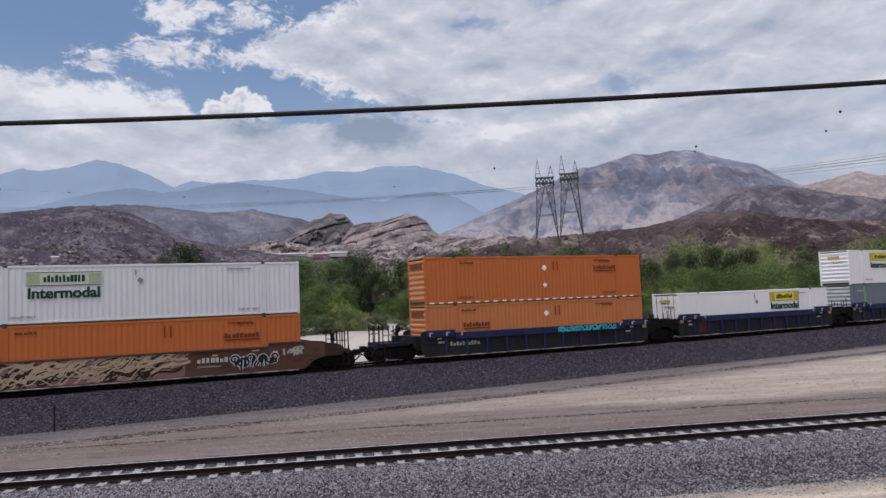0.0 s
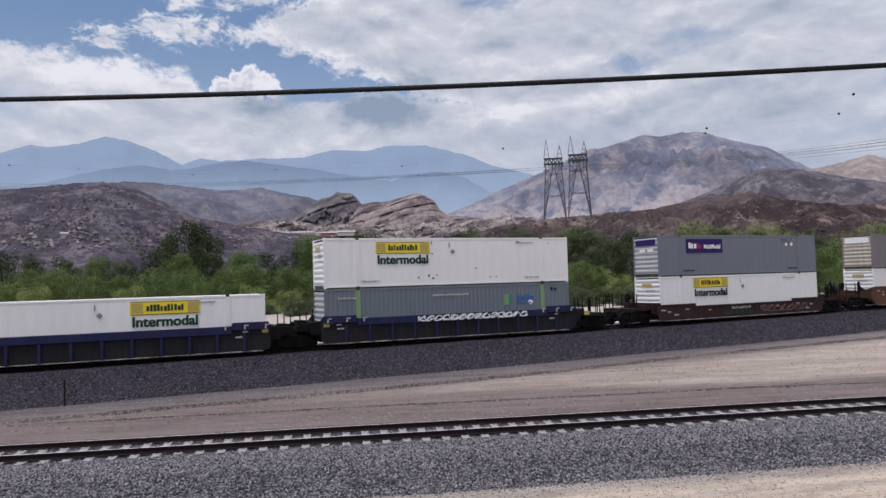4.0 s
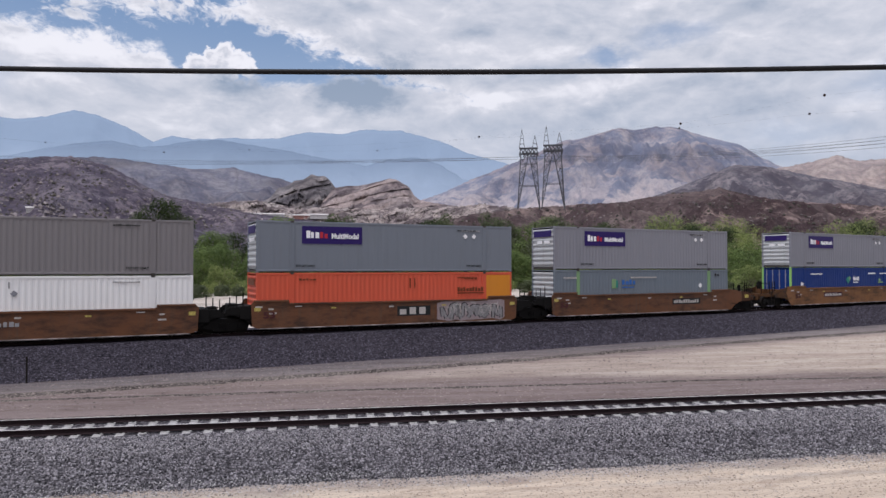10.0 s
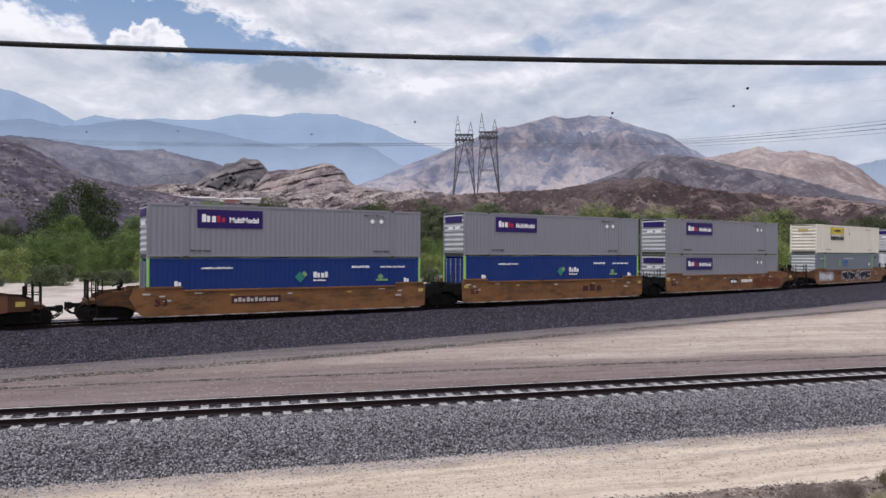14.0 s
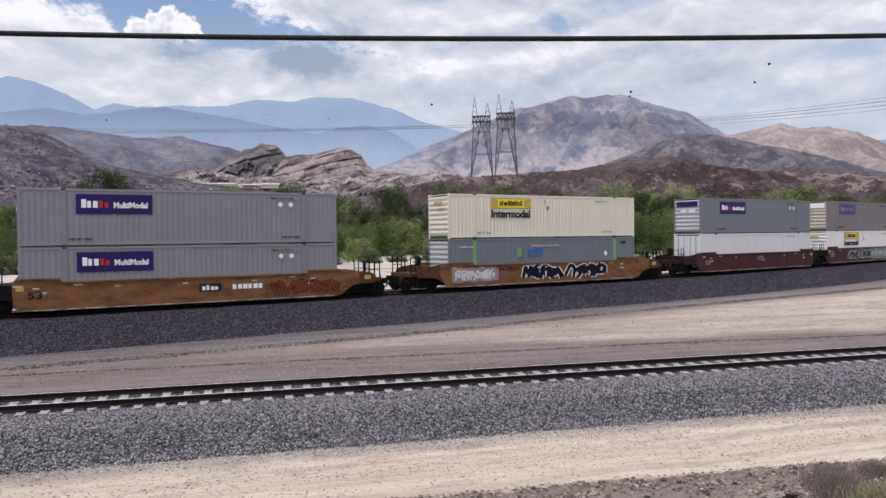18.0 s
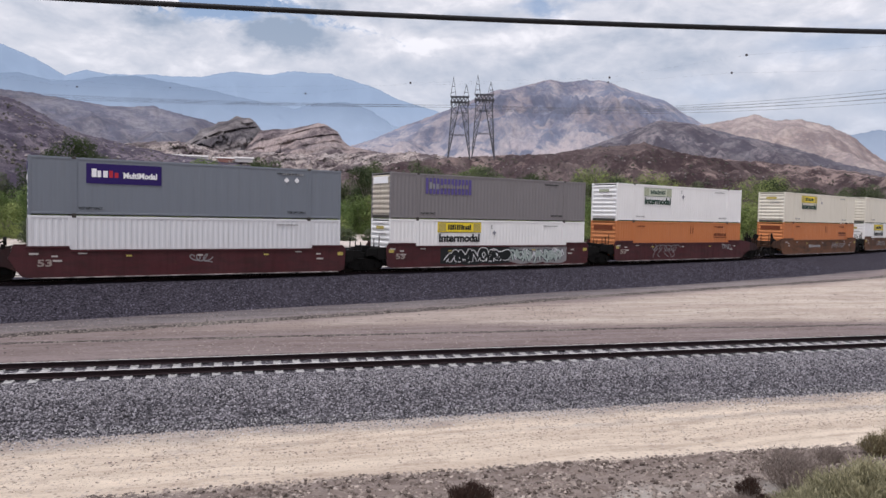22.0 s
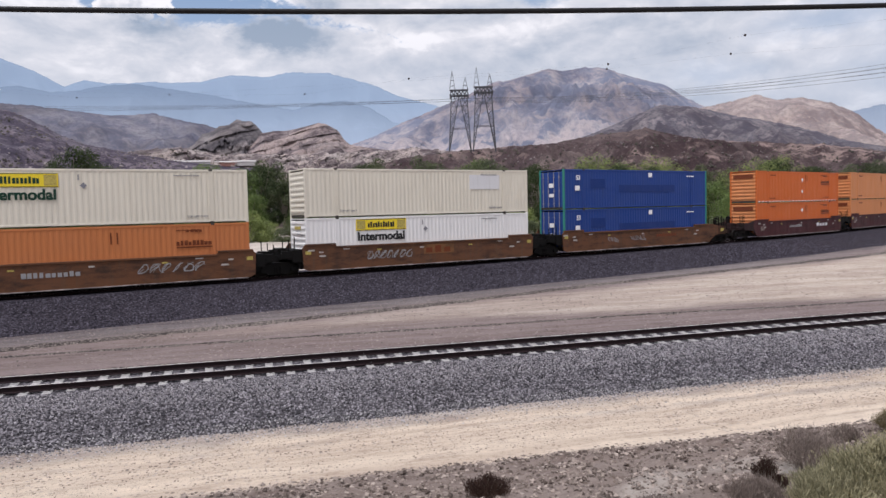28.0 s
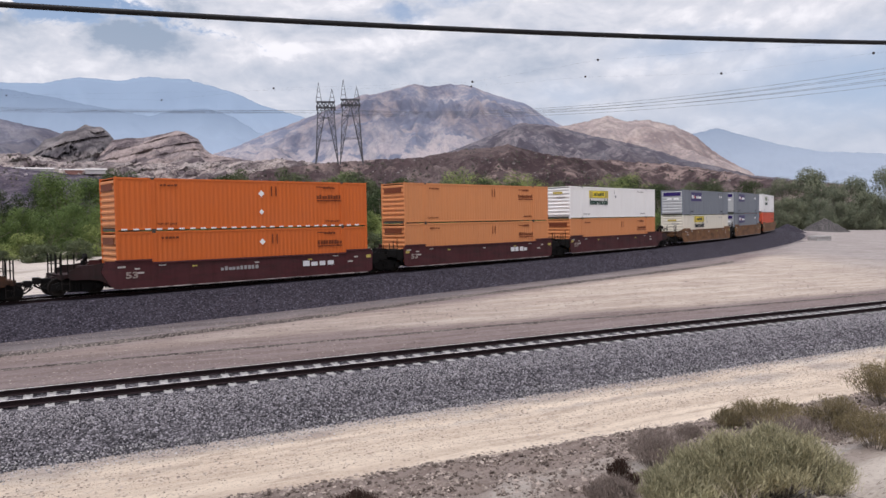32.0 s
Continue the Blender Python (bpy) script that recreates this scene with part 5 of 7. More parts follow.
def sill_outline(left, right, build):
    """Side of the well: square beside a shared truck, drawn up towards the platform at a coupler."""
    top, high, rise = {"smooth": (1.5, 1.68, 6.2), "ribbed": (1.5, 1.68, 6.2), "low": (1.06, 1.24, 4.9)}[build]

    def end(kind, sign):
        lift = [(rise + 0.15, high), (rise, top)]
        if kind == "coupler" and build != "smooth":
            return [(8.15, 0.18), (8.4, 0.3), (8.5, 0.7), (8.5, high - 0.12), (8.38, high)] + lift
        if kind == "coupler" and sign < 0:
            return [(8.0, 0.18), (8.3, 0.22), (8.5, 0.40), (8.93, 1.15), (8.7, high)] + lift
        if kind == "coupler":
            return [(8.0, 0.18), (8.3, 0.22), (8.62, 0.50), (9.0, 0.72), (9.4, 0.79), (9.4, 1.54), (8.6, high)] + lift
        return [(8.0, 0.18), (8.3, 0.30), (8.36, high - 0.18), (8.2, high)] + lift
    return end(right, 1) + [(-x, z) for x, z in end(left, -1)][::-1]


def wheel_mesh():
    bm = bmesh.new()
    prof = ((0.0, 0.05), (0.12, 0.05), (0.16, 0.02), (0.36, 0.015), (0.40, 0.06), (0.455, 0.06), (0.455, -0.06), (0.485, -0.07), (0.485, -0.10), (0.40, -0.10), (0.0, -0.08))
    n, rings = 20, []
    for r, y in prof:
        rings.append([bm.verts.new((r * math.cos(k * 2 * math.pi / n), -y, r * math.sin(k * 2 * math.pi / n))) for k in range(n)] if r else [bm.verts.new((0, -y, 0))])
    for a, b in zip(rings, rings[1:]):
        for k in range(n):
            q = [a[k % len(a)], a[(k + 1) % len(a)], b[(k + 1) % len(b)], b[k % len(b)]]
            bm.faces.new(list(dict.fromkeys(q)))
    return bm


def wheelset_mesh():
    """Two wheels pressed on one axle, which turn as one piece."""
    bm = wheel_mesh()
    bmesh.ops.translate(bm, vec=(0, -0.77, 0), verts=bm.verts)
    far = bmesh.ops.duplicate(bm, geom=bm.verts[:] + bm.edges[:] + bm.faces[:])["geom"]
    bmesh.ops.rotate(bm, matrix=Matrix.Rotation(math.pi, 3, "Z"), verts=[g for g in far if isinstance(g, bmesh.types.BMVert)])
    tube(bm, (0, -1.0, 0), (0, 1.0, 0), 0.085, sides=10)
    return bm


WHEELSETS = []
WHEEL_RADIUS = 0.46


def truck_frame():
    bm = extrude_outline([(-1.25, 0.30), (-1.25, 0.62), (-0.95, 0.70), (-0.55, 0.86), (0.55, 0.86), (0.95, 0.70), (1.25, 0.62), (1.25, 0.30), (0.85, 0.36), (0.45, 0.18), (-0.45, 0.18), (-0.85, 0.36)], -0.07, 0.07)
    for x in (-0.89, 0.89):
        tube(bm, (x, -0.17, 0.455), (x, 0.07, 0.455), 0.14, sides=12)
    for x in (-0.16, 0.0, 0.16):
        tube(bm, (x, -0.09, 0.28), (x, -0.09, 0.62), 0.065, sides=8)
    return bm


def add_truck(car, x):
    t = part("truck", shared("bolster", lambda: link_mesh("truck", boxes((-0.22, 0.22, -1.05, 1.05, 0.55, 0.85)), BLACK_STEEL)), None, car)
    t.location = (x, 0, 0)
    for side in (-1, 1):
        f = part("side_frame", shared("frame", lambda: link_mesh("side_frame", truck_frame(), BLACK_STEEL)), None, t)
        f.location, f.rotation_euler = (0, side * 1.0, 0), (0, 0, 0 if side < 0 else math.pi)
    for wx in (-0.89, 0.89):
        w = part("wheelset", shared("wheelset", lambda: link_mesh("wheelset", wheelset_mesh(), GREASY)), None, t)
        w.location = (wx, 0, 0.46)
        WHEELSETS.append(w)


def end_deck(colour, out, coupler):
    """The platform over the truck, outwards in +x."""
    rows = [(8.1, out, -0.35, 0.35, 0.62, 1.0), (8.9, out - 0.15, -1.25, 1.25, 1.0, 1.08), (8.12, 8.9, -1.36, 1.36, 0.7, 1.42)]
    if coupler:
        rows += [(out - 0.35, out - 0.15, -1.35, 1.35, 0.86, 1.12), (9.2, 10.9, -1.3, -1.2, 0.92, 1.12), (9.2, 10.9, 1.2, 1.3, 0.92, 1.12), (9.0, 9.5, -0.9, -0.2, 1.08, 1.45), (9.15, 9.4, 0.3, 1.1, 1.08, 1.3)]
    else:
        rows += [(8.5, 9.5, -1.3, -1.05, 0.95, 1.38), (8.5, 9.5, 1.05, 1.3, 0.95, 1.38), (8.9, 9.4, -0.8, 0.2, 1.08, 1.5)]
    return [boxes(row, bevel=0.015) for row in rows]


DECK_PARTS = ("centre_beam", "end_platform", "bulkhead", "end_sill", "step_beam", "step_beam", "brake_box", "valve_box")


def coupler_mesh():
    bm = boxes((10.8, 11.5, -0.12, 0.12, 0.70, 0.92), (11.45, 11.80, -0.22, 0.2, 0.64, 0.98), bevel=0.03)
    for y in (-0.4, 0.4):
        pts = [Vector((11.0 + 0.8 * k / 6, y, 0.66 - 0.26 * math.sin(math.pi * k / 6))) for k in range(7)]
        for a, b in zip(pts, pts[1:]):
            tube(bm, a, b, 0.03, sides=6)
    return bm


def rail_posts():
    """One side's guard rail on an end platform, piece by piece."""
    rows = [((x, y, 1.05), (x, y, 2.12), 0.034) for x, y in ((10.15, -1.25), (10.45, -1.25), (10.8, -1.25), (10.8, -0.5))]
    rows += [((10.15, -1.25, 1.6), (10.8, -1.25, 1.6), 0.024), ((10.8, -1.25, 1.95), (10.8, -0.5, 1.95), 0.024)]
    out = []
    for a, b, r in rows:
        bm = bmesh.new()
        tube(bm, a, b, r, sides=6)
        out.append(bm)
    return out


def air_hose(y, drop):
    """A brake hose that hangs in a loop at the coupler."""
    bm = bmesh.new()
    pts = [Vector((10.85 + 0.85 * k / 8, y * (1 - 0.5 * k / 8), 0.86 - drop * math.sin(math.pi * k / 9))) for k in range(9)]
    for a, b in zip(pts, pts[1:]):
        tube(bm, a, b, 0.032, sides=6)
    return bm


def cut_lever():
    bm = bmesh.new()
    tube(bm, (10.9, -1.25, 0.95), (10.95, -0.1, 0.9), 0.02, sides=5)
    tube(bm, (10.9, -1.25, 0.95), (10.98, -1.3, 0.62), 0.02, sides=5)
    return bm


def valve_wheel():
    bm = boxes((9.05, 9.25, -1.0, -0.8, 1.08, 1.72))
    tube(bm, (8.98, -0.9, 1.86), (9.14, -0.9, 1.86), 0.22, 0.22, 14)
    tube(bm, (9.14, -0.9, 1.86), (9.5, -0.9, 1.70), 0.04, sides=6)
    return bm


def step_ladder():
    """A hung step: two straps and two treads."""
    return boxes((-0.2, -0.16, -0.03, 0.0, 0.28, 1.3), (0.16, 0.2, -0.03, 0.0, 0.28, 1.3), (-0.2, 0.2, -0.05, 0.0, 0.28, 0.32), (-0.2, 0.2, -0.05, 0.0, 0.62, 0.66))


def joint_post(k):
    bm = bmesh.new()
    tube(bm, (0, 0, 1.05), (0, 0, (2.15, 2.0, 1.9)[k]), 0.03, sides=6)
    tube(bm, (-0.02, 0, 1.5), (0.3, 0, 1.5), 0.022, sides=5)
    return bm


def end_arm(side):
    """A curved bearing arm that carries a unit's end on the shared truck."""
    return extrude_outline([(8.3, 0.35), (8.75, 0.78), (9.3, 0.92), (9.66, 0.92), (9.66, 1.22), (9.2, 1.34), (8.3, 1.46)], side * 1.23 - 0.05, side * 1.23 + 0.05)


def mirrored(bm, flip):
    for v in bm.verts:
        v.co.y *= flip
    return bm


def brake_wheel():
    bm = boxes((10.0, 10.12, -0.75, -0.55, 1.05, 2.0))
    c = Vector((10.2, -0.65, 1.85))
    pts = [c + Vector((0, 0.28 * math.cos(k * math.pi / 8), 0.28 * math.sin(k * math.pi / 8))) for k in range(16)]
    for a, b in zip(pts, pts[1:] + pts[:1]):
        tube(bm, a, b, 0.02, sides=5)
    for k in (0, 4, 8, 12):
        tube(bm, c, pts[k], 0.015, sides=4)
    return bm


END_GRIME = {m.name: paint("grimy_" + m.name, tuple(c * 0.45 for c in tone), rough=0.7, dirt=0.4, rust=0.3, grime=(0.02, 0.017, 0.016), soot=0.9) for m, tone in ((BROWN, (0.145, 0.060, 0.026)), (TAN_BROWN, (0.225, 0.098, 0.033)), (MAROON, (0.062, 0.025, 0.027)), (SOOTY_MAROON, (0.05, 0.02, 0.025)), (DARK_BLUE, (0.014, 0.019, 0.042)), (GRAFFITI_BROWN, (0.095, 0.045, 0.032)))}


def well_car(colour, left, right, label, build="smooth", marks=()):
    """One unit of a well car. left, right: 'coupler', 'joint' (truck of its own) or 'open' (rests on the neighbour's truck)."""
    t = thing("well_car", label, "railway wagon", "well cars of the train")
    ribbed = build == "ribbed"
    key = (colour.name, build)
    for side in (-1, 1):
        y = -1.46 if side < 0 else 1.40
        s = part("side_sill", shared(("sill", key, left, right), lambda: link_mesh("side_sill", extrude_outline(sill_outline(left, right, build), 0.0, 0.06), colour)), None, t)
        s.location = (0, y, 0)
        for x0, x1, z in ((-4.95, 4.95, 1.0), (-8.2, -5.0, 1.18), (5.0, 8.2, 1.18)) if build == "low" else ((-6.25, 6.25, 1.44), (-8.2, -6.3, 1.62), (6.3, 8.2, 1.62)):
            part("top_chord", shared(("chord", x0, key), lambda: link_mesh("top_chord", boxes((x0, x1, -0.11 if ribbed else -0.05, 0.11, z - (0.30 if ribbed else 0.0), z + 0.10), bevel=0.012), BAND_BLUE if ribbed else colour)), None, s)
        part("bottom_chord", shared(("bchord", key), lambda: link_mesh("bottom_chord", boxes((-7.9, 7.9, -0.075, 0.14, 0.13, 0.19), bevel=0.012), LEDGE)), None, s, "dusty bottom flange, its sunlit edge put into the colour")
        for kind, sign in ((left, -1), (right, 1)):
            if kind == "coupler" and build == "smooth":
                part("end_skirt", shared(("skirt", key, sign), lambda: link_mesh("end_skirt", extrude_outline([(x * sign, z) for x, z in (SKIRT[sign] if sign > 0 else SKIRT[sign][::-1])], 0.004, 0.056), END_GRIME[colour.name])), None, s, "grimy end skirt over the truck")
        if ribbed:
            for i in range(11):
                r = part("rib", shared(("rib", key), lambda: link_mesh("rib", boxes((-0.07, 0.07, -0.10, 0.0, 0.2, 1.16), bevel=0.01), BAND_BLUE)), None, s)
                r.location = (-6.9 + i * 1.38, 0, 0)
            for x in (-8.0, -6.9, -5.9, 5.9, 6.9, 8.0):
                part("bracket", shared("bracket", lambda: link_mesh("bracket", boxes((0.0, 0.08, -0.13, -0.11, 1.36, 1.60), (0.0, 0.24, -0.13, -0.11, 1.54, 1.60)), STENCIL)), None, s, "worn white corner bracket").location = (x, 0, 0)
    part("floor_pan", shared("pan", lambda: link_mesh("floor_pan", boxes(*((x - 0.2, x + 0.2, -1.4, 1.4, 0.2, 0.32) for x in (-7.6, -5, -2.5, 0, 2.5, 5, 7.6)), (-8.1, 8.1, -0.15, 0.15, 0.19, 0.31)), GREASY)), None, t)
    for end, sign in ((left, -1), (right, 1)):
        out = 11.0 if end == "coupler" else 9.62
        hook, deck_paint = end == "coupler", BLACK_STEEL if end != "coupler" else END_GRIME[colour.name]
        pieces = end_deck(colour, out, hook)
        d = part("end_platform", shared(("deck", key, hook), lambda: link_mesh("end_platform", pieces[1], deck_paint)), None, t)
        for k, bm in enumerate(pieces):
            if k != 1:
                part(DECK_PARTS[k] if hook or k < 3 else "side_box", shared(("deck", key, hook, k), lambda: link_mesh("beam", bm, deck_paint)), None, d)
        d.rotation_euler = (0, 0, 0 if sign > 0 else math.pi)
        if end == "coupler":
            part("coupler", shared("coupler", lambda: link_mesh("coupler", coupler_mesh(), BLACK_STEEL)), None, d)
            for flip in (1, -1):
                for k in range(6):
                    part("rail_post" if k < 4 else "handrail", shared(("posts", flip, k), lambda: link_mesh("rail_post", mirrored(rail_posts()[k], flip), BLACK_STEEL)), None, d)
            if sign < 0 and colour is BROWN:
                for y in (-1.2, 1.2):
                    part("end_gusset", shared("gusset", lambda: link_mesh("end_gusset", extrude_outline([(9.3, 1.06), (10.3, 1.06), (10.3, 2.2), (10.12, 2.2), (9.95, 1.75), (9.3, 1.5)], -0.03, 0.03), BLACK_STEEL)), None, d).location = (0, y, 0)
            if sign < 0:
                part("valve_wheel", shared("valve_wheel", lambda: link_mesh("valve_wheel", valve_wheel(), BLACK_STEEL)), None, d)
            for y, drop in ((-0.75, 0.5), (0.7, 0.45)):
                part("hose", shared(("hose", y), lambda: link_mesh("hose", air_hose(y, drop), BLACK_STEEL)), None, d)
            part("cut_lever", shared("cut_lever", lambda: link_mesh("cut_lever", cut_lever(), BLACK_STEEL)), None, d)
            for x in (8.55, 10.6):
                part("step_ladder", shared("ladder", lambda: link_mesh("step_ladder", step_ladder(), GREASY)), None, d).location = (x, 1.42 if sign < 0 else -1.42, 0)
            if sign > 0:
                part("brake_wheel", shared("brake", lambda: link_mesh("brake_wheel", brake_wheel(), BLACK_STEEL)), None, d)
        if end == "coupler" and sign > 0 and colour in (BROWN, TAN_BROWN, DARK_BLUE):
            part("placard", shared("end_placard", lambda: link_mesh("placard", boxes((-0.2, 0.2, -0.014, -0.002, 0.0, 0.24)), DULL_YELLOW)), None, t).location = (sign * (9.3 if ribbed else 9.92), -1.47, 1.05)
        if end != "coupler":
            for k, x in enumerate((8.75, 9.1, 9.45)):
                part("rail_post", shared(("joint_post", k), lambda: link_mesh("rail_post", joint_post(k), BLACK_STEEL)), None, d).location = (x, 1.2 if sign < 0 else -1.2, 0)
            for side in (-1, 1):
                part("end_arm", shared(f"arm{side}", lambda: link_mesh("end_arm", end_arm(side), BLACK_STEEL)), None, d)
            part("placard", shared("joint_placard", lambda: link_mesh("placard", boxes((-0.17, 0.17, -0.014, -0.002, 0.0, 0.2)), DULL_YELLOW)), None, t).location = (sign * 8.02, -1.46, 1.12)
        if end != "open":
            add_truck(t, sign * (9.95 if end == "coupler" else PITCH / 2))
    rng = random.Random(len(label))
    drop = 0.45 if build == "low" else 0.0
    for i in range(5):
        part("reflector", shared(("reflector", i % 2), lambda: link_mesh("reflector", boxes((-0.14, 0.14, -0.016, -0.002, 0, 0.08)), DULL_YELLOW if i % 2 else STENCIL)), None, t).location = (-7.2 + i * 3.5 + rng.uniform(-0.3, 0.3), -1.46, 1.18 - drop)
    for x, z, kind in ((-7.9, 1.30, 0), (-7.0, 0.95, 0), (6.6, 0.9, 0), (5.4, 1.32, 2), (-5.6, 1.32, 2)):
        part("reflector", shared(("small_plate", kind), lambda: link_mesh("reflector", boxes((-0.2, 0.2, -0.014, -0.002, 0, (0.09, 0.24, 0.06)[kind])), (STENCIL, DULL_YELLOW, STENCIL)[kind])), None, t).location = (x + rng.uniform(-0.2, 0.2), -1.46, z - drop)
    for m in marks:
        m(t)
    return t


SILL = -1.462


def sill_plate(name, x0, x1, z0, z1, mat, proud=0.012):
    return plate(name, x0, x1, z0, z1, mat, y=SILL, proud=proud)


def sill_bars(x0, z0, width, height, count, mat, seed=1, backing=None):
    def put(t):
        if backing:
            part("stencil_panel", link_mesh("stencil_panel", boxes((x0 - 0.15, x0 + width + 0.1, SILL - 0.008, SILL - 0.002, z0 - 0.08, z0 + height + 0.08)), backing), None, t)
        bm = bmesh.new()
        glyphs(bm, x0, z0, width, height, count, random.Random(seed), SILL, 0.014)
        tagged(part("stencil", link_mesh("stencil", bm, mat), None, t), kind="stuff")
    return put


def size_mark(mat, x=-7.7):
    def put(t):
        me = shared(("53", mat.name), lambda: text_mesh("53", 0.34, 0.62, mat))
        part("lettering", me, None, t).location = (x, SILL - 0.012, 0.72)
    return put


def ribbon(bm, pts, wide, y):
    prev = None
    for i, p in enumerate(pts):
        q = pts[min(i + 1, len(pts) - 1)] if i < len(pts) - 1 else p
        o = pts[i - 1] if i else p
        dx, dz = q[0] - o[0], q[1] - o[1]
        ln = math.hypot(dx, dz) or 1.0
        nx, nz = -dz / ln * wide, dx / ln * wide
        pair = (bm.verts.new((p[0] + nx, y, p[1] + nz)), bm.verts.new((p[0] - nx, y, p[1] - nz)))
        if prev:
            bm.faces.new((prev[0], prev[1], pair[1], pair[0]))
        prev = pair


def smooth_line(pts):
    """Corner points rounded off by cutting corners twice."""
    for _ in range(2):
        cut = [pts[0]]
        for p, q in zip(pts, pts[1:]):
            cut += [tuple(a * 0.8 + b * 0.2 for a, b in zip(p, q)), tuple(a * 0.2 + b * 0.8 for a, b in zip(p, q))]
        pts = cut + [pts[-1]]
    return pts


def wild_tag(x0, x1, z0, z1, count, fill, edge, seed=1, thick=0.15, rim=0.05, halo=None):
    """A sprayed piece: swollen interlocking strokes with a rim in a second colour, on an uneven ground coat."""
    def put(t):
        rng = random.Random(seed)
        w, h = (x1 - x0) / count, z1 - z0
        if halo:
            bm, vs, n = bmesh.new(), [], 44
            for i in range(n):
                a = i * 2 * math.pi / n
                sq = max(abs(math.cos(a)), abs(math.sin(a)))
                k = rng.uniform(0.44, 0.56)
                vs.append(bm.verts.new(((x0 + x1) / 2 + math.cos(a) / sq * (x1 - x0 + 0.5) * (0.5 + 0.06 * (k - 0.5)), SILL - 0.003, min(1.5, max(0.22, (z0 + z1) / 2 + math.sin(a) / sq * (h + 0.1) * k)))))
            bm.faces.new(vs)
            tagged(part("sprayed_ground", link_mesh("sprayed_ground", bm, halo), None, t), kind="stuff")
        lines = []
        for k in range(count * 2):
            x, z, up = x0 + w * 0.5 * (k + rng.uniform(0.0, 0.5)), z0 + h * rng.uniform(0.0, 0.25), 1
            pts = [(x, z)]
            for _ in range(rng.choice((2, 2, 3, 4))):
                x += w * rng.uniform(-0.35, 0.75)
                z = z0 + h * (rng.uniform(0.6, 1.0) if up > 0 else rng.uniform(0.0, 0.45))
                up = -up
                pts.append((min(x1, max(x0, x)), z))
            if rng.random() < 0.45:
                cx, cz, r = pts[-1][0], z0 + h * rng.uniform(0.35, 0.65), h * rng.uniform(0.15, 0.3)
                pts += [(cx + r * 1.2 * math.cos(j * 1.1), cz + r * math.sin(j * 1.1)) for j in range(5)]
            lines.append(pts)
        for name, extra, y, mat in (("sprayed_rim", rim, 0.006, edge), ("sprayed_fill", 0.0, 0.012, fill)):
            bm = bmesh.new()
            for k, pts in enumerate(lines):
                ribbon(bm, smooth_line(pts), thick * 0.5 + extra, SILL - y - 0.0006 * (k % 6))
            for v in bm.verts:
                v.co.z = min(1.52, max(0.22, v.co.z))
            tagged(part(name, link_mesh(name, bm, mat), None, t), kind="stuff")
    return put


def swirls(x0, x1, z0, z1, mats, count, seed=1):
    """Long slanting brush-like sweeps, one colour over another, on a ground coat."""
    def put(t):
        rng = random.Random(seed)
        part("sprayed_ground", link_mesh("sprayed_ground", boxes((x0, x1, SILL - 0.004, SILL - 0.002, z0, z1)), mats[0]), None, t)
        for k, mat in enumerate(mats[1:]):
            bm = bmesh.new()
            for i in range(count):
                cx, cz = rng.uniform(x0 + 0.5, x1 - 0.5), rng.uniform(z0 + 0.2, z1 - 0.1)
                ln, bend, ph = rng.uniform(0.5, 1.3), rng.uniform(0.12, 0.3), rng.uniform(0, 6.28)
                pts = [(cx + ln * (f - 0.5) * 1.6, cz + (f - 0.5) * 0.55 * ln + bend * math.sin(ph + f * 5.0)) for f in (j / 9 for j in range(10))]
                ribbon(bm, pts, rng.uniform(0.02, 0.075), SILL - 0.006 - 0.003 * k - 0.0002 * (i % 9))
            for v in bm.verts:
                v.co.z = min(z1, max(z0, v.co.z))
            tagged(part("sprayed_line", link_mesh("sprayed_line", bm, mat), None, t), kind="stuff")
    return put


def scrawl(x0, x1, z0, z1, mat, loops, seed=1, wide=0.022):
    """A thin sprayed scrawl: a looping line with curled tails below it and a ring at its start."""
    def put(t):
        rng = random.Random(seed)
        bm = bmesh.new()
        w, h = (x1 - x0) / (loops + 1), z1 - z0
        tails = h > 0.7
        mid, reach = (z0 + 0.68 * h, 0.27 * h) if tails else (z0 + 0.5 * h, 0.4 * h)
        size = [rng.uniform(0.6, 1.1) for _ in range(loops + 2)]
        path = []
        for j in range(loops * 16 + 1):
            f = j / 16
            k = size[int(f)] * (1 - f % 1) + size[int(f) + 1] * (f % 1)
            path.append((x0 + w * (f + 0.5) + 0.55 * w * math.cos(6.283 * f + 0.6 * math.sin(2.1 * f)), mid + reach * k * math.sin(6.283 * f + seed)))
        ribbon(bm, path, wide, SILL - 0.008)
        if tails:
            r = 0.22 * h
            ribbon(bm, [(x0 + r + r * math.cos(0.393 * j), z1 - r + r * math.sin(0.393 * j)) for j in range(17)], wide, SILL - 0.0082)
            for i in range(loops):
                cx, bend, lean = x0 + w * (i + rng.uniform(0.2, 1.0)), rng.uniform(0.10, 0.22), rng.uniform(-0.15, 0.3)
                ribbon(bm, [(cx + lean * f + bend * math.sin(5.6 * f + i), z1 - 0.35 * h - (0.62 * h) * f) for f in (j / 8 for j in range(9))], wide, SILL - 0.0084 - 0.0002 * i)
        else:
            ribbon(bm, [(x1 - 0.35 * (x1 - x0), z0 + 0.1 * h), (x1 - 0.1 * (x1 - x0), z0 + 0.04 * h), (x1, z0 - 0.06 * h)], wide, SILL - 0.0082)
        tagged(part("sprayed_line", link_mesh("sprayed_line", bm, mat), None, t), kind="stuff")
    return put


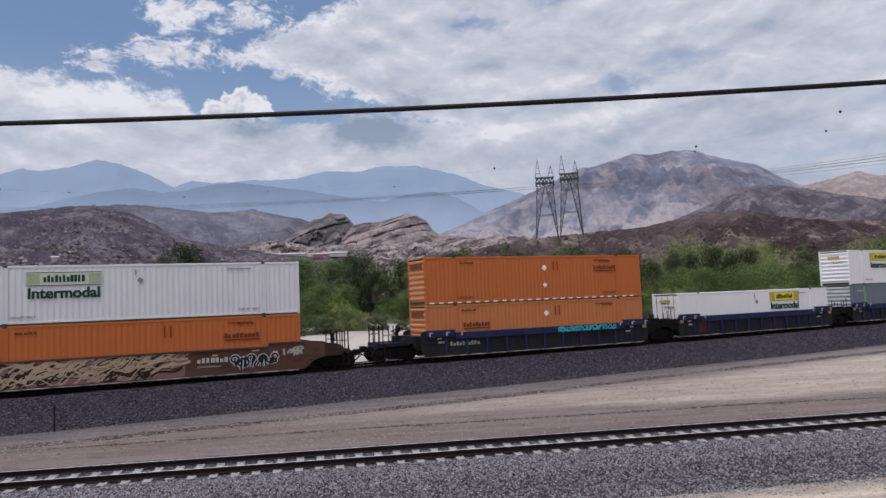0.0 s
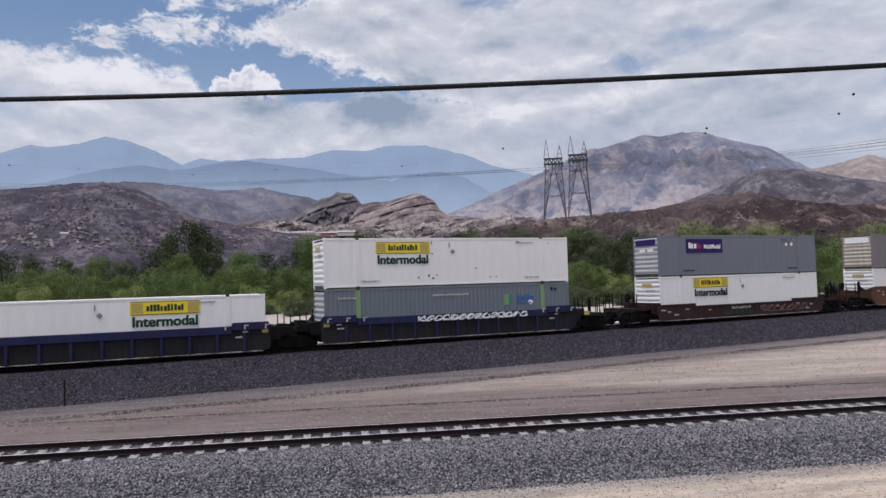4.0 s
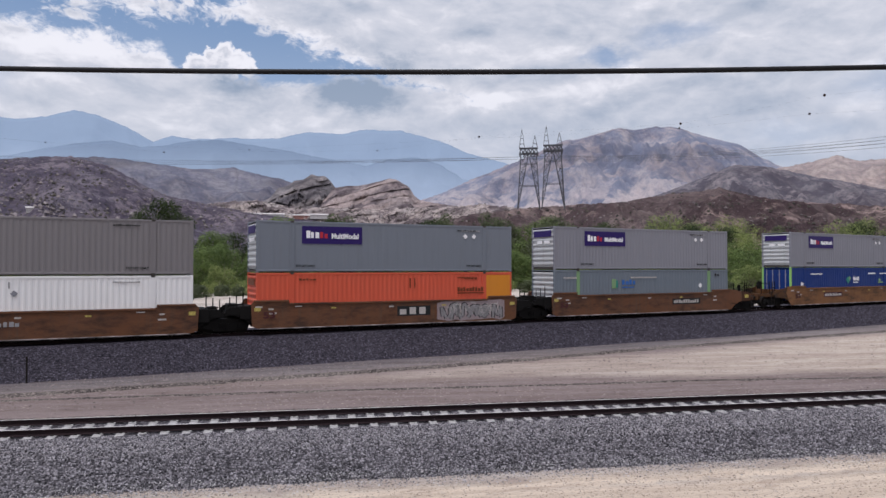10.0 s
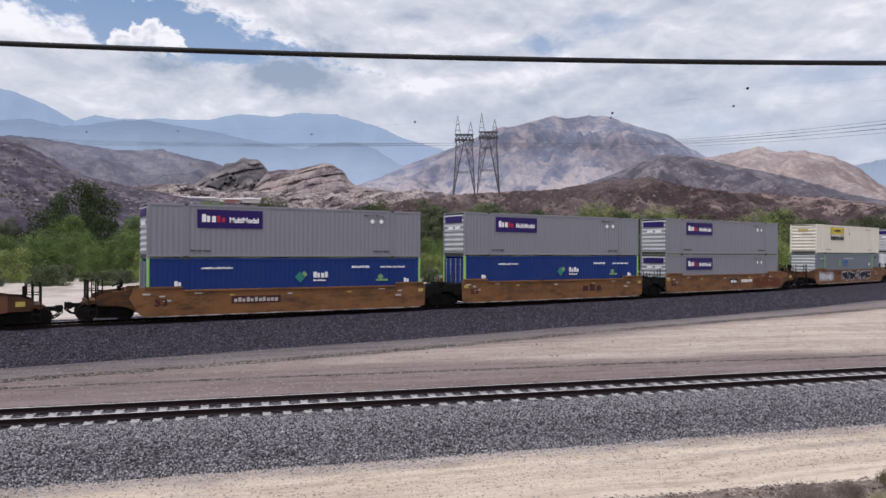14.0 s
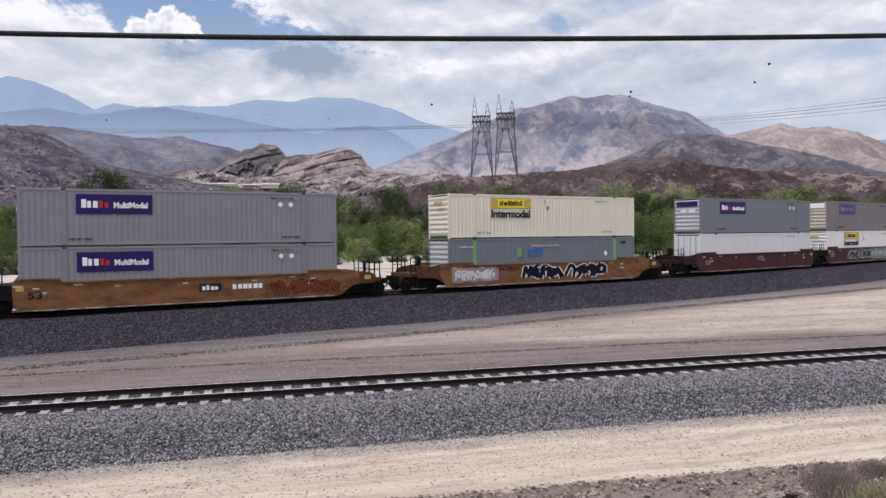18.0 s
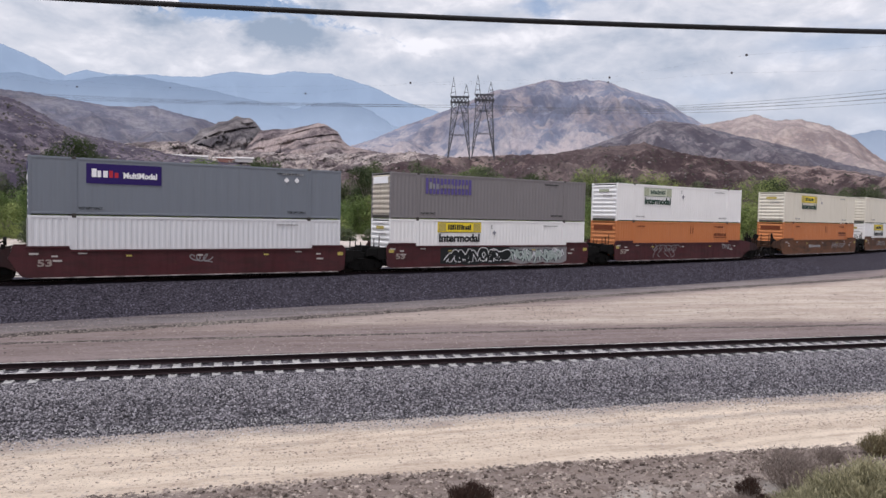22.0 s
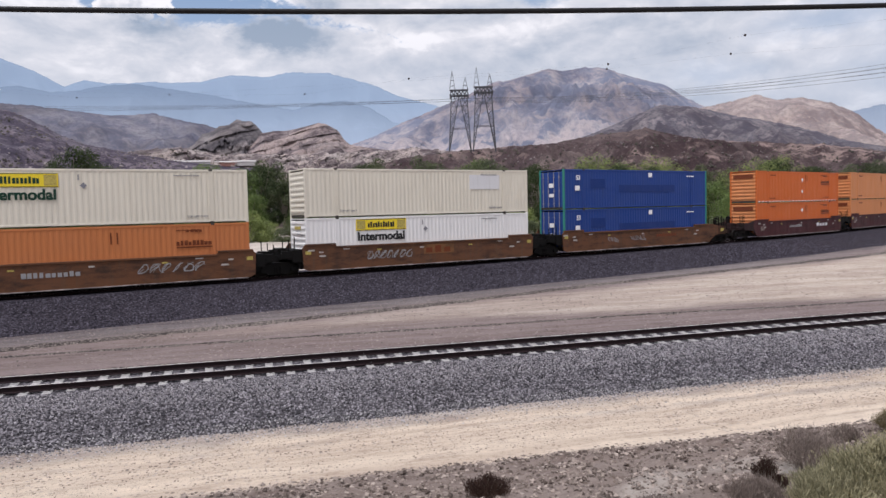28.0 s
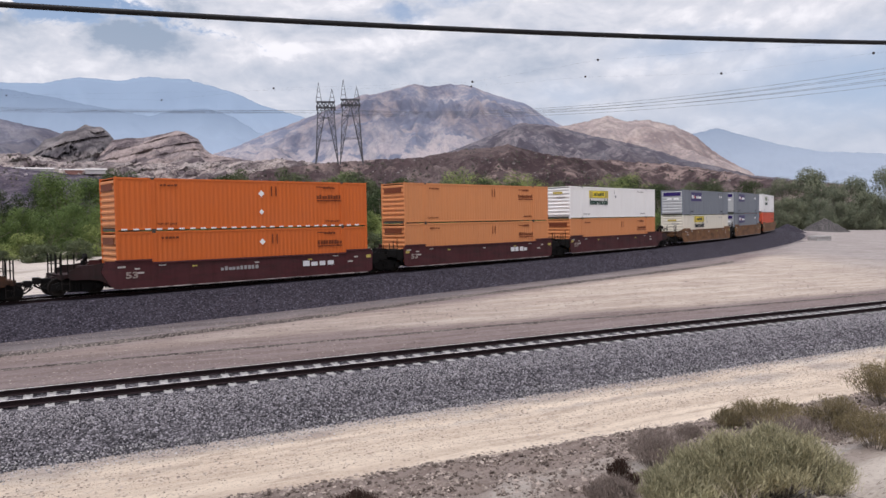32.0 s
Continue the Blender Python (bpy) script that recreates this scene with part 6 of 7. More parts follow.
def sprayed(x0, x1, z0, z1, fill, line, letters, seed=1, wide=0.045, filled=True):
    """Sprayed tags: dark swollen shapes with pale loops on them."""
    def put(t):
        rng = random.Random(seed)
        w = (x1 - x0) / letters
        if filled:
            for layer, swell, mat in ((0, 1.13, line), (1, 0.96, fill)):
                wob = random.Random(seed + 5)
                bm = bmesh.new()
                for k in range(letters):
                    cx, n = x0 + w * (k + 0.5), 18
                    lean = wob.uniform(-0.25, 0.25) * w
                    vs = []
                    for i in range(n):
                        a = i * 2 * math.pi / n
                        sq = max(abs(math.cos(a)), abs(math.sin(a)))
                        rx, rz = wob.choice((0.30, 0.50, 0.60)) + (swell - 1) * 0.5, wob.choice((0.30, 0.46, 0.54)) + (swell - 1) * 0.4
                        zz = math.sin(a) / sq * (z1 - z0) * rz
                        vs.append(bm.verts.new((cx + math.cos(a) / sq * w * rx + lean * zz, SILL - 0.004 - 0.0004 * k - 0.0045 * layer, min(z1 + 0.08, max(z0 - 0.06, (z0 + z1) / 2 + zz)))))
                    bm.faces.new(vs)
                tagged(part("sprayed_fill", link_mesh("sprayed_fill", bm, mat), None, t), kind="stuff")
        bm = bmesh.new()
        for k in range(letters):
            cx = x0 + w * (k + 0.5)
            for stroke in range(1 if filled else 3):
                ph, tw = rng.uniform(0, 6), rng.uniform(0.7, 1.6)
                pts = [(cx + w * 0.46 * math.cos(ph + tw * i * 0.35) * rng.uniform(0.85, 1.1), (z0 + z1) / 2 + (z1 - z0) * 0.46 * math.sin(ph * 1.7 + i * 0.35 * rng.choice((1, 1, 1.1)))) for i in range(13)]
                ribbon(bm, pts, wide * rng.uniform(0.35, 0.6) if filled else wide * rng.uniform(0.6, 1.1), SILL - 0.018 - 0.0007 * stroke - 0.0002 * k)
        tagged(part("sprayed_line", link_mesh("sprayed_line", bm, line), None, t), kind="stuff")
    return put


def raised(put_mark):
    """The same mark on the chord that stands out from the side."""
    def put(t):
        old = set(t.children)
        put_mark(t)
        for ob in set(t.children) - old:
            ob.location.y -= 0.112
    return put


for az, el, length, wall, top, look_of in ((-12.6, 3.75, 40, HAZE_WHITE, HAZE_WHITE, "long low white shed below the rocks"), (-10.2, 3.7, 34, HAZE_RED, HAZE_WHITE, "long low red shed with pale roof below the rocks"),
                                          (-8.7, 3.75, 22, HAZE_WHITE, HAZE_WHITE, "small white building below the rocks"), (-28.7, 3.75, 4.5, HAZE_WHITE, HAZE_WHITE, "small pale house on the hillside"), (-16.9, 3.75, 4.5, HAZE_WHITE, HAZE_WHITE, "small white house on the slope")):
    far_shed(az, el, length, 8.0 if length > 15 else 5.0, 3.6 if length > 15 else 2.4, wall, top, look_of)

# order of the train: (car, upper box, lower box)
TRAIN = []


def unit(car, upper, lower):
    TRAIN.append((car, upper, lower))


unit(well_car(GRAFFITI_BROWN, "coupler", "coupler", "rusty brown single well car covered with spray tags", marks=[swirls(-8.0, 2.0, 0.24, 1.46, (TAG_MAUVE, TAG_BROWN, TAG_BEIGE, TAG_PINK, TAG_BROWN, TAG_BEIGE), 34, 3), sill_bars(2.6, 0.85, 1.6, 0.26, 7, STENCIL, 8), sill_bars(2.6, 0.62, 1.2, 0.08, 9, FADED_MARK, 9), wild_tag(4.5, 6.6, 0.4, 1.3, 4, SIGN_BLACK, CHALK, 8, 0.10, 0.035), wild_tag(7.1, 8.1, 0.95, 1.5, 3, STENCIL, FADED_MARK, 9, 0.05, 0.03)]),
     white_box(CHALK, -5.25, 2.55, SIGN_GREEN, SIGN_GREENBLACK, "white ribbed container with a pale sign board and dark lettering", seed=11),
     orange_box(ORANGE, 4.0, 1.75, "orange ribbed container with dark company marks", False, seed=2))
unit(well_car(DARK_BLUE, "coupler", "joint", "dark blue well car with ribbed sides", "ribbed", [sill_bars(-6.6, 0.75, 2.0, 0.24, 10, SIGN_GREY, 3), raised(sprayed(1.0, 5.6, 1.18, 1.50, SIGN_CYAN, SIGN_CYAN, 12, 5, 0.035, False))]),
     orange_box(ORANGE, 4.2, 1.95, "orange ribbed container with white placards and reflector stripes", True, True, 3),
     orange_box(DULL_ORANGE, -5.6, 1.5, "faded orange ribbed container in the well", True, False, 4))
unit(well_car(DARK_BLUE, "open", "joint", "dark blue well car with ribbed sides", "ribbed", [sill_plate("rust_patch", -6.4, -5.4, 0.4, 1.3, MAROON, 0.004)]), None,
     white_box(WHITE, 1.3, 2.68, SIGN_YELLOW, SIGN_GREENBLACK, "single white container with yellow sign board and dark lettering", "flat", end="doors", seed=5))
unit(well_car(DARK_BLUE, "open", "coupler", "dark blue well car with ribbed sides", "ribbed", [raised(sprayed(-2.6, 4.8, 1.18, 1.50, SIGN_WHITE, SIGN_WHITE, 14, 9, 0.035, False))]),
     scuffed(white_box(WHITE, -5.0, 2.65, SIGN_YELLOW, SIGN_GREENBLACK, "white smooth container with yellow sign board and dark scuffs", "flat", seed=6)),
     leasing_box(SLATE, "grey ribbed container with lime green posts", 3.2, 3))
unit(well_car(SOOTY_MAROON, "coupler", "coupler", "sooty rust-streaked maroon single well car with low sides", "low", marks=[sill_bars(-1.5, 0.74, 2.0, 0.2, 9, SIGN_GREY, 6), sprayed(1.4, 6.6, 0.4, 0.9, SIGN_GREENBLACK, TAG_MAUVE, 7, 12, 0.025, False), wild_tag(-2.4, 0.6, 0.32, 0.72, 4, SIGN_GREENBLACK, TAG_BROWN, 14, 0.10, 0.03)]),
     grey_box(GREY, "smooth grey container with purple and red sign board", "flat", seed=2),
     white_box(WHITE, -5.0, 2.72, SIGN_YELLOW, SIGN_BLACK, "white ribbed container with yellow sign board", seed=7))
unit(well_car(BROWN, "coupler", "joint", "rusty orange-brown well car", marks=[sill_bars(-2.4, 0.8, 2.6, 0.24, 11, SIGN_GREY, 7)]),
     grey_box(WARM_GREY, "warm grey ribbed container with a faded purple sign", faded=True, spots=False, seed=3),
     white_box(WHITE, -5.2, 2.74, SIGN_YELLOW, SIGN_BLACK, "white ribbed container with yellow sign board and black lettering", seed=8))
unit(well_car(BROWN, "open", "joint", "orange-brown well car with a spray-tagged panel", marks=[size_mark(MAROON), sill_bars(0.3, 0.72, 1.9, 0.42, 3, STENCIL, 8, SIGN_BLACK), wild_tag(3.0, 7.2, 0.32, 1.42, 6, TAG_ASH, SIGN_BLACK, 21, 0.17, 0.055, TAG_LILAC), wild_tag(3.2, 7.0, 0.5, 1.45, 9, STENCIL, STENCIL, 22, 0.03, 0.0)]),
     grey_box(GREY, "smooth grey container with purple and red sign board", "flat", seed=4),
     amber_end(orange_box(RED_ORANGE, 4.2, 1.7, "red-orange ribbed container with an amber end panel in the well", False, seed=6)))
unit(well_car(BROWN, "open", "coupler", "rusty orange-brown well car", marks=[size_mark(MAROON), sill_bars(2.4, 0.80, 2.5, 0.24, 11, STENCIL, 9, SIGN_BLACK)]),
     grey_box(LIGHT_GREY, "light grey ribbed container with purple sign board", seed=5),
     leasing_box(SLATE, "slate grey ribbed container with lime green posts", -3.3, 4))
unit(well_car(TAN_BROWN, "coupler", "joint", "yellow-brown well car with dark stencil panel", marks=[size_mark(MAROON), sill_bars(-3.6, 0.82, 2.5, 0.24, 11, STENCIL, 10, MAROON)]),
     grey_box(LIGHT_GREY, "light grey ribbed container with purple and red sign board", seed=6), blue_leasing_box("deep blue container with lime green corner posts", 2))
unit(well_car(TAN_BROWN, "open", "joint", "yellow-brown well car with dark stencil", marks=[size_mark(MAROON), sill_bars(2.2, 0.7, 2.0, 0.5, 3, MAROON, 11)]),
     grey_box(LIGHT_GREY, "light grey ribbed container with purple sign board", seed=7), blue_leasing_box("deep blue container with lime green corner posts", 3))
unit(well_car(TAN_BROWN, "open", "coupler", "yellow-brown well car with a dark sprayed tag", marks=[size_mark(SIGN_BLACK), sill_bars(0.4, 0.8, 0.9, 0.26, 4, SIGN_WHITE, 12, SIGN_BLACK), sill_bars(2.0, 0.8, 1.7, 0.26, 6, SIGN_WHITE, 13), wild_tag(4.2, 7.9, 0.34, 1.22, 5, SIGN_DARKORANGE, TAG_RED, 25, 0.12, 0.07)]),
     grey_box(LIGHT_GREY, "light grey ribbed container with purple and red sign board", seed=8), grey_box(LIGHT_GREY, "light grey ribbed container with purple sign board in the well", seed=9))
unit(well_car(TAN_BROWN, "coupler", "coupler", "orange-brown single well car with large black and white spray tags", marks=[wild_tag(-7.7, -4.6, 0.5, 1.3, 7, CHALK, TAG_ASH, 31, 0.10, 0.03, TAG_LILAC), sill_bars(-4.3, 1.1, 1.6, 0.2, 6, TAG_RED, 5), wild_tag(-2.5, 5.0, 0.36, 1.44, 7, TAG_NAVY, SIGN_WHITE, 33, 0.26, 0.07)]),
     white_box(CREAM, -4.9, 2.65, SIGN_YELLOW, SIGN_BLACK, "cream ribbed container with yellow sign board and black lettering", seed=12), leasing_box(SLATE, "slate grey ribbed container with lime green posts", -2.8, 5))
unit(well_car(MAROON, "coupler", "joint", "dark maroon well car", marks=[size_mark(FADED_MARK), scrawl(-0.7, 0.6, 0.85, 1.32, TAG_ASH, 3, 63, 0.03)]),
     grey_box(GREY, "smooth grey container with purple and red sign board", "flat", seed=10), plain_box(CHALK, "plain chalky white ribbed container", "doors", seed=3))
unit(well_car(MAROON, "open", "joint", "maroon well car with black and white spray tags", marks=[size_mark(FADED_MARK), wild_tag(-4.2, 0.9, 0.36, 1.42, 6, SIGN_BLACK, SIGN_WHITE, 41, 0.17, 0.05, SIGN_BLACK), wild_tag(1.3, 6.0, 0.36, 1.42, 6, TAG_SAGE, TAG_NAVY, 43, 0.15, 0.06, TAG_ASH), wild_tag(1.5, 5.9, 0.5, 1.4, 6, CHALK, CHALK, 45, 0.05, 0.0)]),
     grey_box(WARM_GREY, "warm grey ribbed container with a faded purple sign", faded=True, spots=False, seed=11), white_box(WHITE, -4.6, 2.74, SIGN_YELLOW, SIGN_BLACK, "white ribbed container with yellow sign board", seed=13))
unit(well_car(MAROON, "open", "coupler", "maroon well car with chalky line tags", marks=[size_mark(FADED_MARK), scrawl(-4.0, -0.4, 0.35, 1.48, TAG_ASH, 5, 47, 0.026), scrawl(5.2, 6.5, 0.95, 1.4, TAG_ASH, 4, 48, 0.028)]),
     white_box(WHITE, -5.0, 2.65, SIGN_GREEN, SIGN_GREENBLACK, "white ribbed container with a pale sign board and dark lettering", seed=14), orange_box(DULL_ORANGE, 4.2, 1.75, "dull orange ribbed container with dark company marks", False, seed=8))
unit(well_car(BROWN, "coupler", "joint", "rusty brown well car with faint tags", marks=[sill_bars(-3.0, 0.8, 2.6, 0.26, 10, SIGN_GREY, 15), sprayed(2.2, 5.6, 0.7, 1.2, SIGN_GREY, SIGN_GREY, 6, 51, 0.02, False)]),
     white_box(CREAM, -4.6, 2.65, SIGN_YELLOW, SIGN_GREENBLACK, "cream ribbed container with yellow sign board and dark lettering", seed=15), orange_box(DULL_ORANGE, 4.2, 1.75, "dull orange ribbed container with dark company marks", False, seed=9))
unit(well_car(BROWN, "open", "joint", "orange-brown well car with scrawled tags", marks=[sprayed(-4.3, -1.2, 0.65, 1.15, SIGN_GREY, SIGN_GREY, 7, 55, 0.02, False), sill_bars(-0.2, 0.85, 2.0, 0.44, 3, SIGN_DARKORANGE, 16, TAN_BROWN)]),
     patched(plain_box(CREAM, "ivory ribbed container with a pale painted-out patch", seed=5)), white_box(WHITE, -4.9, 2.74, SIGN_YELLOW, SIGN_BLACK, "white ribbed container with yellow sign board and black lettering", seed=16))
unit(well_car(BROWN, "open", "coupler", "rusty orange-brown well car with chalky tags", marks=[scrawl(-3.9, -2.7, 0.7, 1.1, TAG_ASH, 3, 61, 0.03), scrawl(-1.5, 0.4, 0.72, 1.12, TAG_ASH, 6, 62, 0.024), sill_bars(1.6, 0.9, 2.4, 0.24, 10, SIGN_DARKORANGE, 17)]),
     ocean_box("ocean blue ribbed container with teal corner posts", 2), ocean_box("ocean blue ribbed container with teal corner posts", 3))
unit(well_car(MAROON, "coupler", "joint", "dark maroon well car with pale emblem", marks=[size_mark(FADED_MARK), sill_bars(-2.4, 0.85, 2.4, 0.22, 10, SIGN_GREY, 18), sill_bars(3.0, 0.8, 2.4, 0.34, 4, CHALK, 19)]),
     orange_box(BRIGHT_ORANGE, 4.2, 1.8, "bright orange ribbed container with white placards and reflector stripes", True, True, 12), orange_box(BRIGHT_ORANGE, 4.2, 1.8, "bright orange ribbed container in the well", True, False, 13))
unit(well_car(MAROON, "open", "joint", "dark maroon well car with pale emblem", marks=[size_mark(FADED_MARK), sill_bars(3.0, 0.8, 2.2, 0.34, 4, CHALK, 20)]),
     orange_box(SUN_ORANGE, 4.2, 1.9, "faded orange ribbed container", False, seed=14), orange_box(SUN_ORANGE, 4.2, 1.7, "faded orange ribbed container in the well", False, seed=15))
unit(well_car(MAROON, "open", "coupler", "dark maroon well car", marks=[size_mark(FADED_MARK)]),
     white_box(WHITE, -4.9, 2.55, SIGN_YELLOW, SIGN_GREENBLACK, "white ribbed container with yellow sign board", seed=17), orange_box(SUN_ORANGE, 4.2, 1.75, "faded orange ribbed container in the well", False, seed=16))
unit(well_car(TAN_BROWN, "coupler", "joint", "dusty yellow-brown well car"), grey_box(GREY, "grey container with purple sign board", "flat", seed=15), white_box(CREAM, -4.5, 2.74, SIGN_YELLOW, SIGN_BLACK, "cream ribbed container with yellow sign board", seed=18))
unit(well_car(TAN_BROWN, "open", "joint", "dusty yellow-brown well car"), grey_box(GREY, "grey container with purple sign board", "flat", seed=16), grey_box(GREY, "grey container with purple sign board in the well", "flat", seed=17))
unit(well_car(TAN_BROWN, "open", "coupler", "dusty yellow-brown well car"), white_box(WHITE, -4.9, 2.5, SIGN_GREEN, SIGN_GREENBLACK, "white container with a pale sign board", seed=19), orange_box(RED_ORANGE, 4.2, 1.75, "red-orange ribbed container in the well", False, seed=18))
LAST_UNITS = {0, 3, 4, 7, 10, 11, 14, 17, 20, 23}
# metres that the train has gone, by seconds
GONE = ((0, 1.04), (1, 12.6), (3, 34.9), (6, 69.5), (7, 80.9), (9, 103.8), (10, 115.3), (12, 137.9), (13, 149.5), (14, 160.3), (17, 194.6), (18, 205.95), (19, 217.4), (20.5, 234.5), (21.5, 245.8), (23, 262.6), (25, 285.5), (26, 296.9), (29, 331.0), (30, 342.4), (31, 353.75), (32, 365.1))


def motions():
    ts = [t for t, d in GONE]
    ds = [d for t, d in GONE]
    start = 0.0
    for i, (car, upper, lower) in enumerate(TRAIN):
        for ob, lift in ((car, 0.0), (lower, 0.33), (upper, 0.33 + BOX_HEIGHT + 0.004)):
            if ob is None:
                continue
            rows = []
            for t in range(33):
                x, y, z, a = far_at(start + HL - float(np.interp(t, ts, ds)))
                rows.append((t, pose(x, y, z + lift, 0, 0, math.degrees(a))))
            walk(ob, rows)
        start += GAP_PITCH if i in LAST_UNITS else PITCH
    # wheels roll without slipping
    turns = [(k / 30, math.degrees(float(np.interp(k / 30, ts, ds)) / WHEEL_RADIUS)) for k in range(32 * 30 + 1)]
    for side in (-0.89, 0.89):
        rows = [(t, pose(side, 0, WHEEL_RADIUS, 0, -angle, 0)) for t, angle in turns]
        for w in WHEELSETS:
            if w.location.x * side > 0:
                walk(w, rows)


# ---- pylons, lines and cables ----
def pylon(az, dist, height, foot, turn):
    t = thing("pylon", "grey lattice steel transmission pylon on the rise", "pylon", "pylons on the rise")
    x, y = dist * math.sin(radians(az)), dist * math.cos(radians(az))

    def half(z):
        return 6.0 - 1.8 * z / 30
    levels = [0, 6, 12, 18, 24, 30]
    dark = GALVANISED
    for sx in (-1, 1):
        for sy in (-1, 1):
            bm = bmesh.new()
            tube(bm, (sx * 6.0, sy * 3.2, -1.5), (sx * 4.2, sy * 1.6, 30), 0.31, 0.25, sides=4)
            part("leg", bm, dark, t)
            bm = bmesh.new()
            tube(bm, (sx * 6.0, sy * 3.2, -1.0), (0, sy * 1.6, 30), 0.25, 0.20, sides=4)
            part("inner_leg", bm, dark, t)
    for a, b in zip(levels, levels[1:]):
        bm = bmesh.new()
        wa, wb, da, db = half(a), half(b), 3.2 - 1.6 * a / 30, 3.2 - 1.6 * b / 30
        for sy in (-1, 1):
            if b in (12, 24):
                tube(bm, (-wb, sy * db, b), (wb, sy * db, b), 0.16, sides=3)
            for sx in (-1, 1):
                inner_a, inner_b = sx * 6.0 * (1 - (a + 1) / 31), sx * 6.0 * (1 - (b + 1) / 31)
                mid = (a + b) / 2
                tube(bm, (sx * half(mid), sy * (3.2 - 1.6 * mid / 30), mid), (inner_b, sy * db, b), 0.09, sides=3)
                tube(bm, (sx * half(mid), sy * (3.2 - 1.6 * mid / 30), mid), (inner_a, sy * da, a), 0.09, sides=3)
                tube(bm, (sx * wb, sy * db, b), (inner_b, sy * db, b), 0.09, sides=3)
                tube(bm, (sx * wa, sy * da, a), (sx * wb * (1 - b / 32), sy * db, b), 0.10, sides=3)
        for sx in (-1, 1):
            tube(bm, (sx * wa, -da, a), (sx * wb, db, b), 0.12, sides=3)
            tube(bm, (sx * wa, da, a), (sx * wb, -db, b), 0.12, sides=3)
        tagged(part("brace", bm, dark, t), kind="stuff")
    # the bridge and two peaks
    bm = bmesh.new()
    for z in (29.5, 32.5):
        for yy in (-1.6, 1.6):
            tube(bm, (-5.0, yy, z), (5.0, yy, z), 0.32, sides=4)
    for k in (-5, -3, -1, 1, 3):
        for yy in (-1.6, 1.6):
            tube(bm, (k, yy, 29.5), (k + 1, yy, 32.5), 0.24, sides=3)
            tube(bm, (k + 1, yy, 32.5), (k + 2, yy, 29.5), 0.24, sides=3)
    tagged(part("bridge", bm, dark, t), kind="stuff")
    # hangers and jumper loops under the bridge
    bm = bmesh.new()
    for k in (-4.6, -2.8, -1.0, 1.0, 2.8, 4.6):
        tube(bm, (k, -2.6, 30.6), (k, 2.6, 30.6), 0.12, sides=4)
        for sy in (-1, 1):
            tube(bm, (k, sy * 2.6, 30.6), (k + 0.5, sy * 3.6, 29.3), 0.22, sides=5)
            tube(bm, (k + 0.5, sy * 3.6, 29.3), (k + 0.2, 0, 27.8), 0.07, sides=3)
    tagged(part("hanger", bm, dark, t), kind="stuff")
    for px, tip in ((-3.6, 43.0), (3.4, 39.5)):
        bm = bmesh.new()
        for sx, sy in ((-1, -1), (1, -1), (1, 1), (-1, 1)):
            tube(bm, (px + sx * 1.5, sy * 1.5, 32.5), (px, 0, tip), 0.13, sides=3)
        for z, r in ((35.0, 1.0), (38.0, 0.5)):
            for (ax, ay), (bx, by) in (((-1, -1), (1, -1)), ((1, 1), (-1, 1))):
                tube(bm, (px + ax * r, ay * r, z), (px + bx * r, by * r, z), 0.10, sides=3)
        tagged(part("peak", bm, dark, t), kind="stuff")
    for ix in (-4.8, -2.6, -0.6, 1.2, 3.0, 4.8):
        bm = bmesh.new()
        for k in range(6):
            tube(bm, (ix, 0, 30.8 - 0.5 * k), (ix, 0, 30.5 - 0.5 * k), 0.34, sides=6)
        tagged(part("insulator", bm, CASTING, t), kind="stuff")
    s = height / 41.0
    t.matrix_basis = Matrix.Translation((x, y, foot)) @ Matrix.Rotation(turn, 4, "Z") @ Matrix.Diagonal((s, s, s, 1))
    return t


PYLONS = (pylon(7.75, 430, 44.5, 39.0, radians(-8)), pylon(9.65, 424, 44.5, 39.5, radians(-8)))


def strung(name, label, pts, sag, radius, mat, category="cable", group=""):
    """A wire hung from point to point."""
    line = []
    for a, b in zip(pts, pts[1:]):
        a, b = Vector(a), Vector(b)
        for k in range(0 if not line else 1, 21):
            f = k / 20
            p = a.lerp(b, f) - Vector((0, 0, sag * 4 * f * (1 - f)))
            line.append((p.x, p.y, p.z, math.atan2(b.y - a.y, b.x - a.x)))
    bm = sweep(line, [(radius * math.cos(k * math.pi * 0.4), radius * math.sin(k * math.pi * 0.4)) for k in range(5)])
    return tagged(new(name, link_mesh(name, bm, mat, True)), label, category, group)


def polar(az, dist, el):
    return Vector((dist * math.sin(radians(az)), dist * math.cos(radians(az)), CAM.z + dist * math.tan(radians(el))))


for p, dx in zip(PYLONS, (0, 1)):
    for ix in (-7.5, 0.0, 7.5):
        mid = p.matrix_basis @ Vector((ix, 0, 26.8))
        left = polar(-40 + dx + ix * 0.06, 1150, 7.1 + 0.03 * ix)
        right = polar(57 + dx, 330, 9.3 + 0.07 * ix + dx * 0.4)
        strung("power_line", "thin power line slung from the pylons", (left, mid, right), 9.0, 0.06, WIRE, "power line", "power lines")

# the cable overhead, close to the camera
PHI = radians(1.5)
pts = []
for k in range(-40, 41):
    q = k * 0.6
    pts.append((7.0 * math.sin(PHI) + q * math.cos(PHI), 7.0 * math.cos(PHI) - q * math.sin(PHI), CAM.z + 1.885 * (1 + 0.022 * (q / 4.3) ** 2)))
ring = [(0.026 * math.cos(k * math.pi / 4), 0.026 * math.sin(k * math.pi / 4)) for k in range(8)]
bm = sweep([(*p, -PHI) for p in pts], ring)
tagged(new("overhead_cable", link_mesh("overhead_cable", bm, CABLE, True)), "thick black cable slung overhead", "cable")

# marker balls on two high span wires


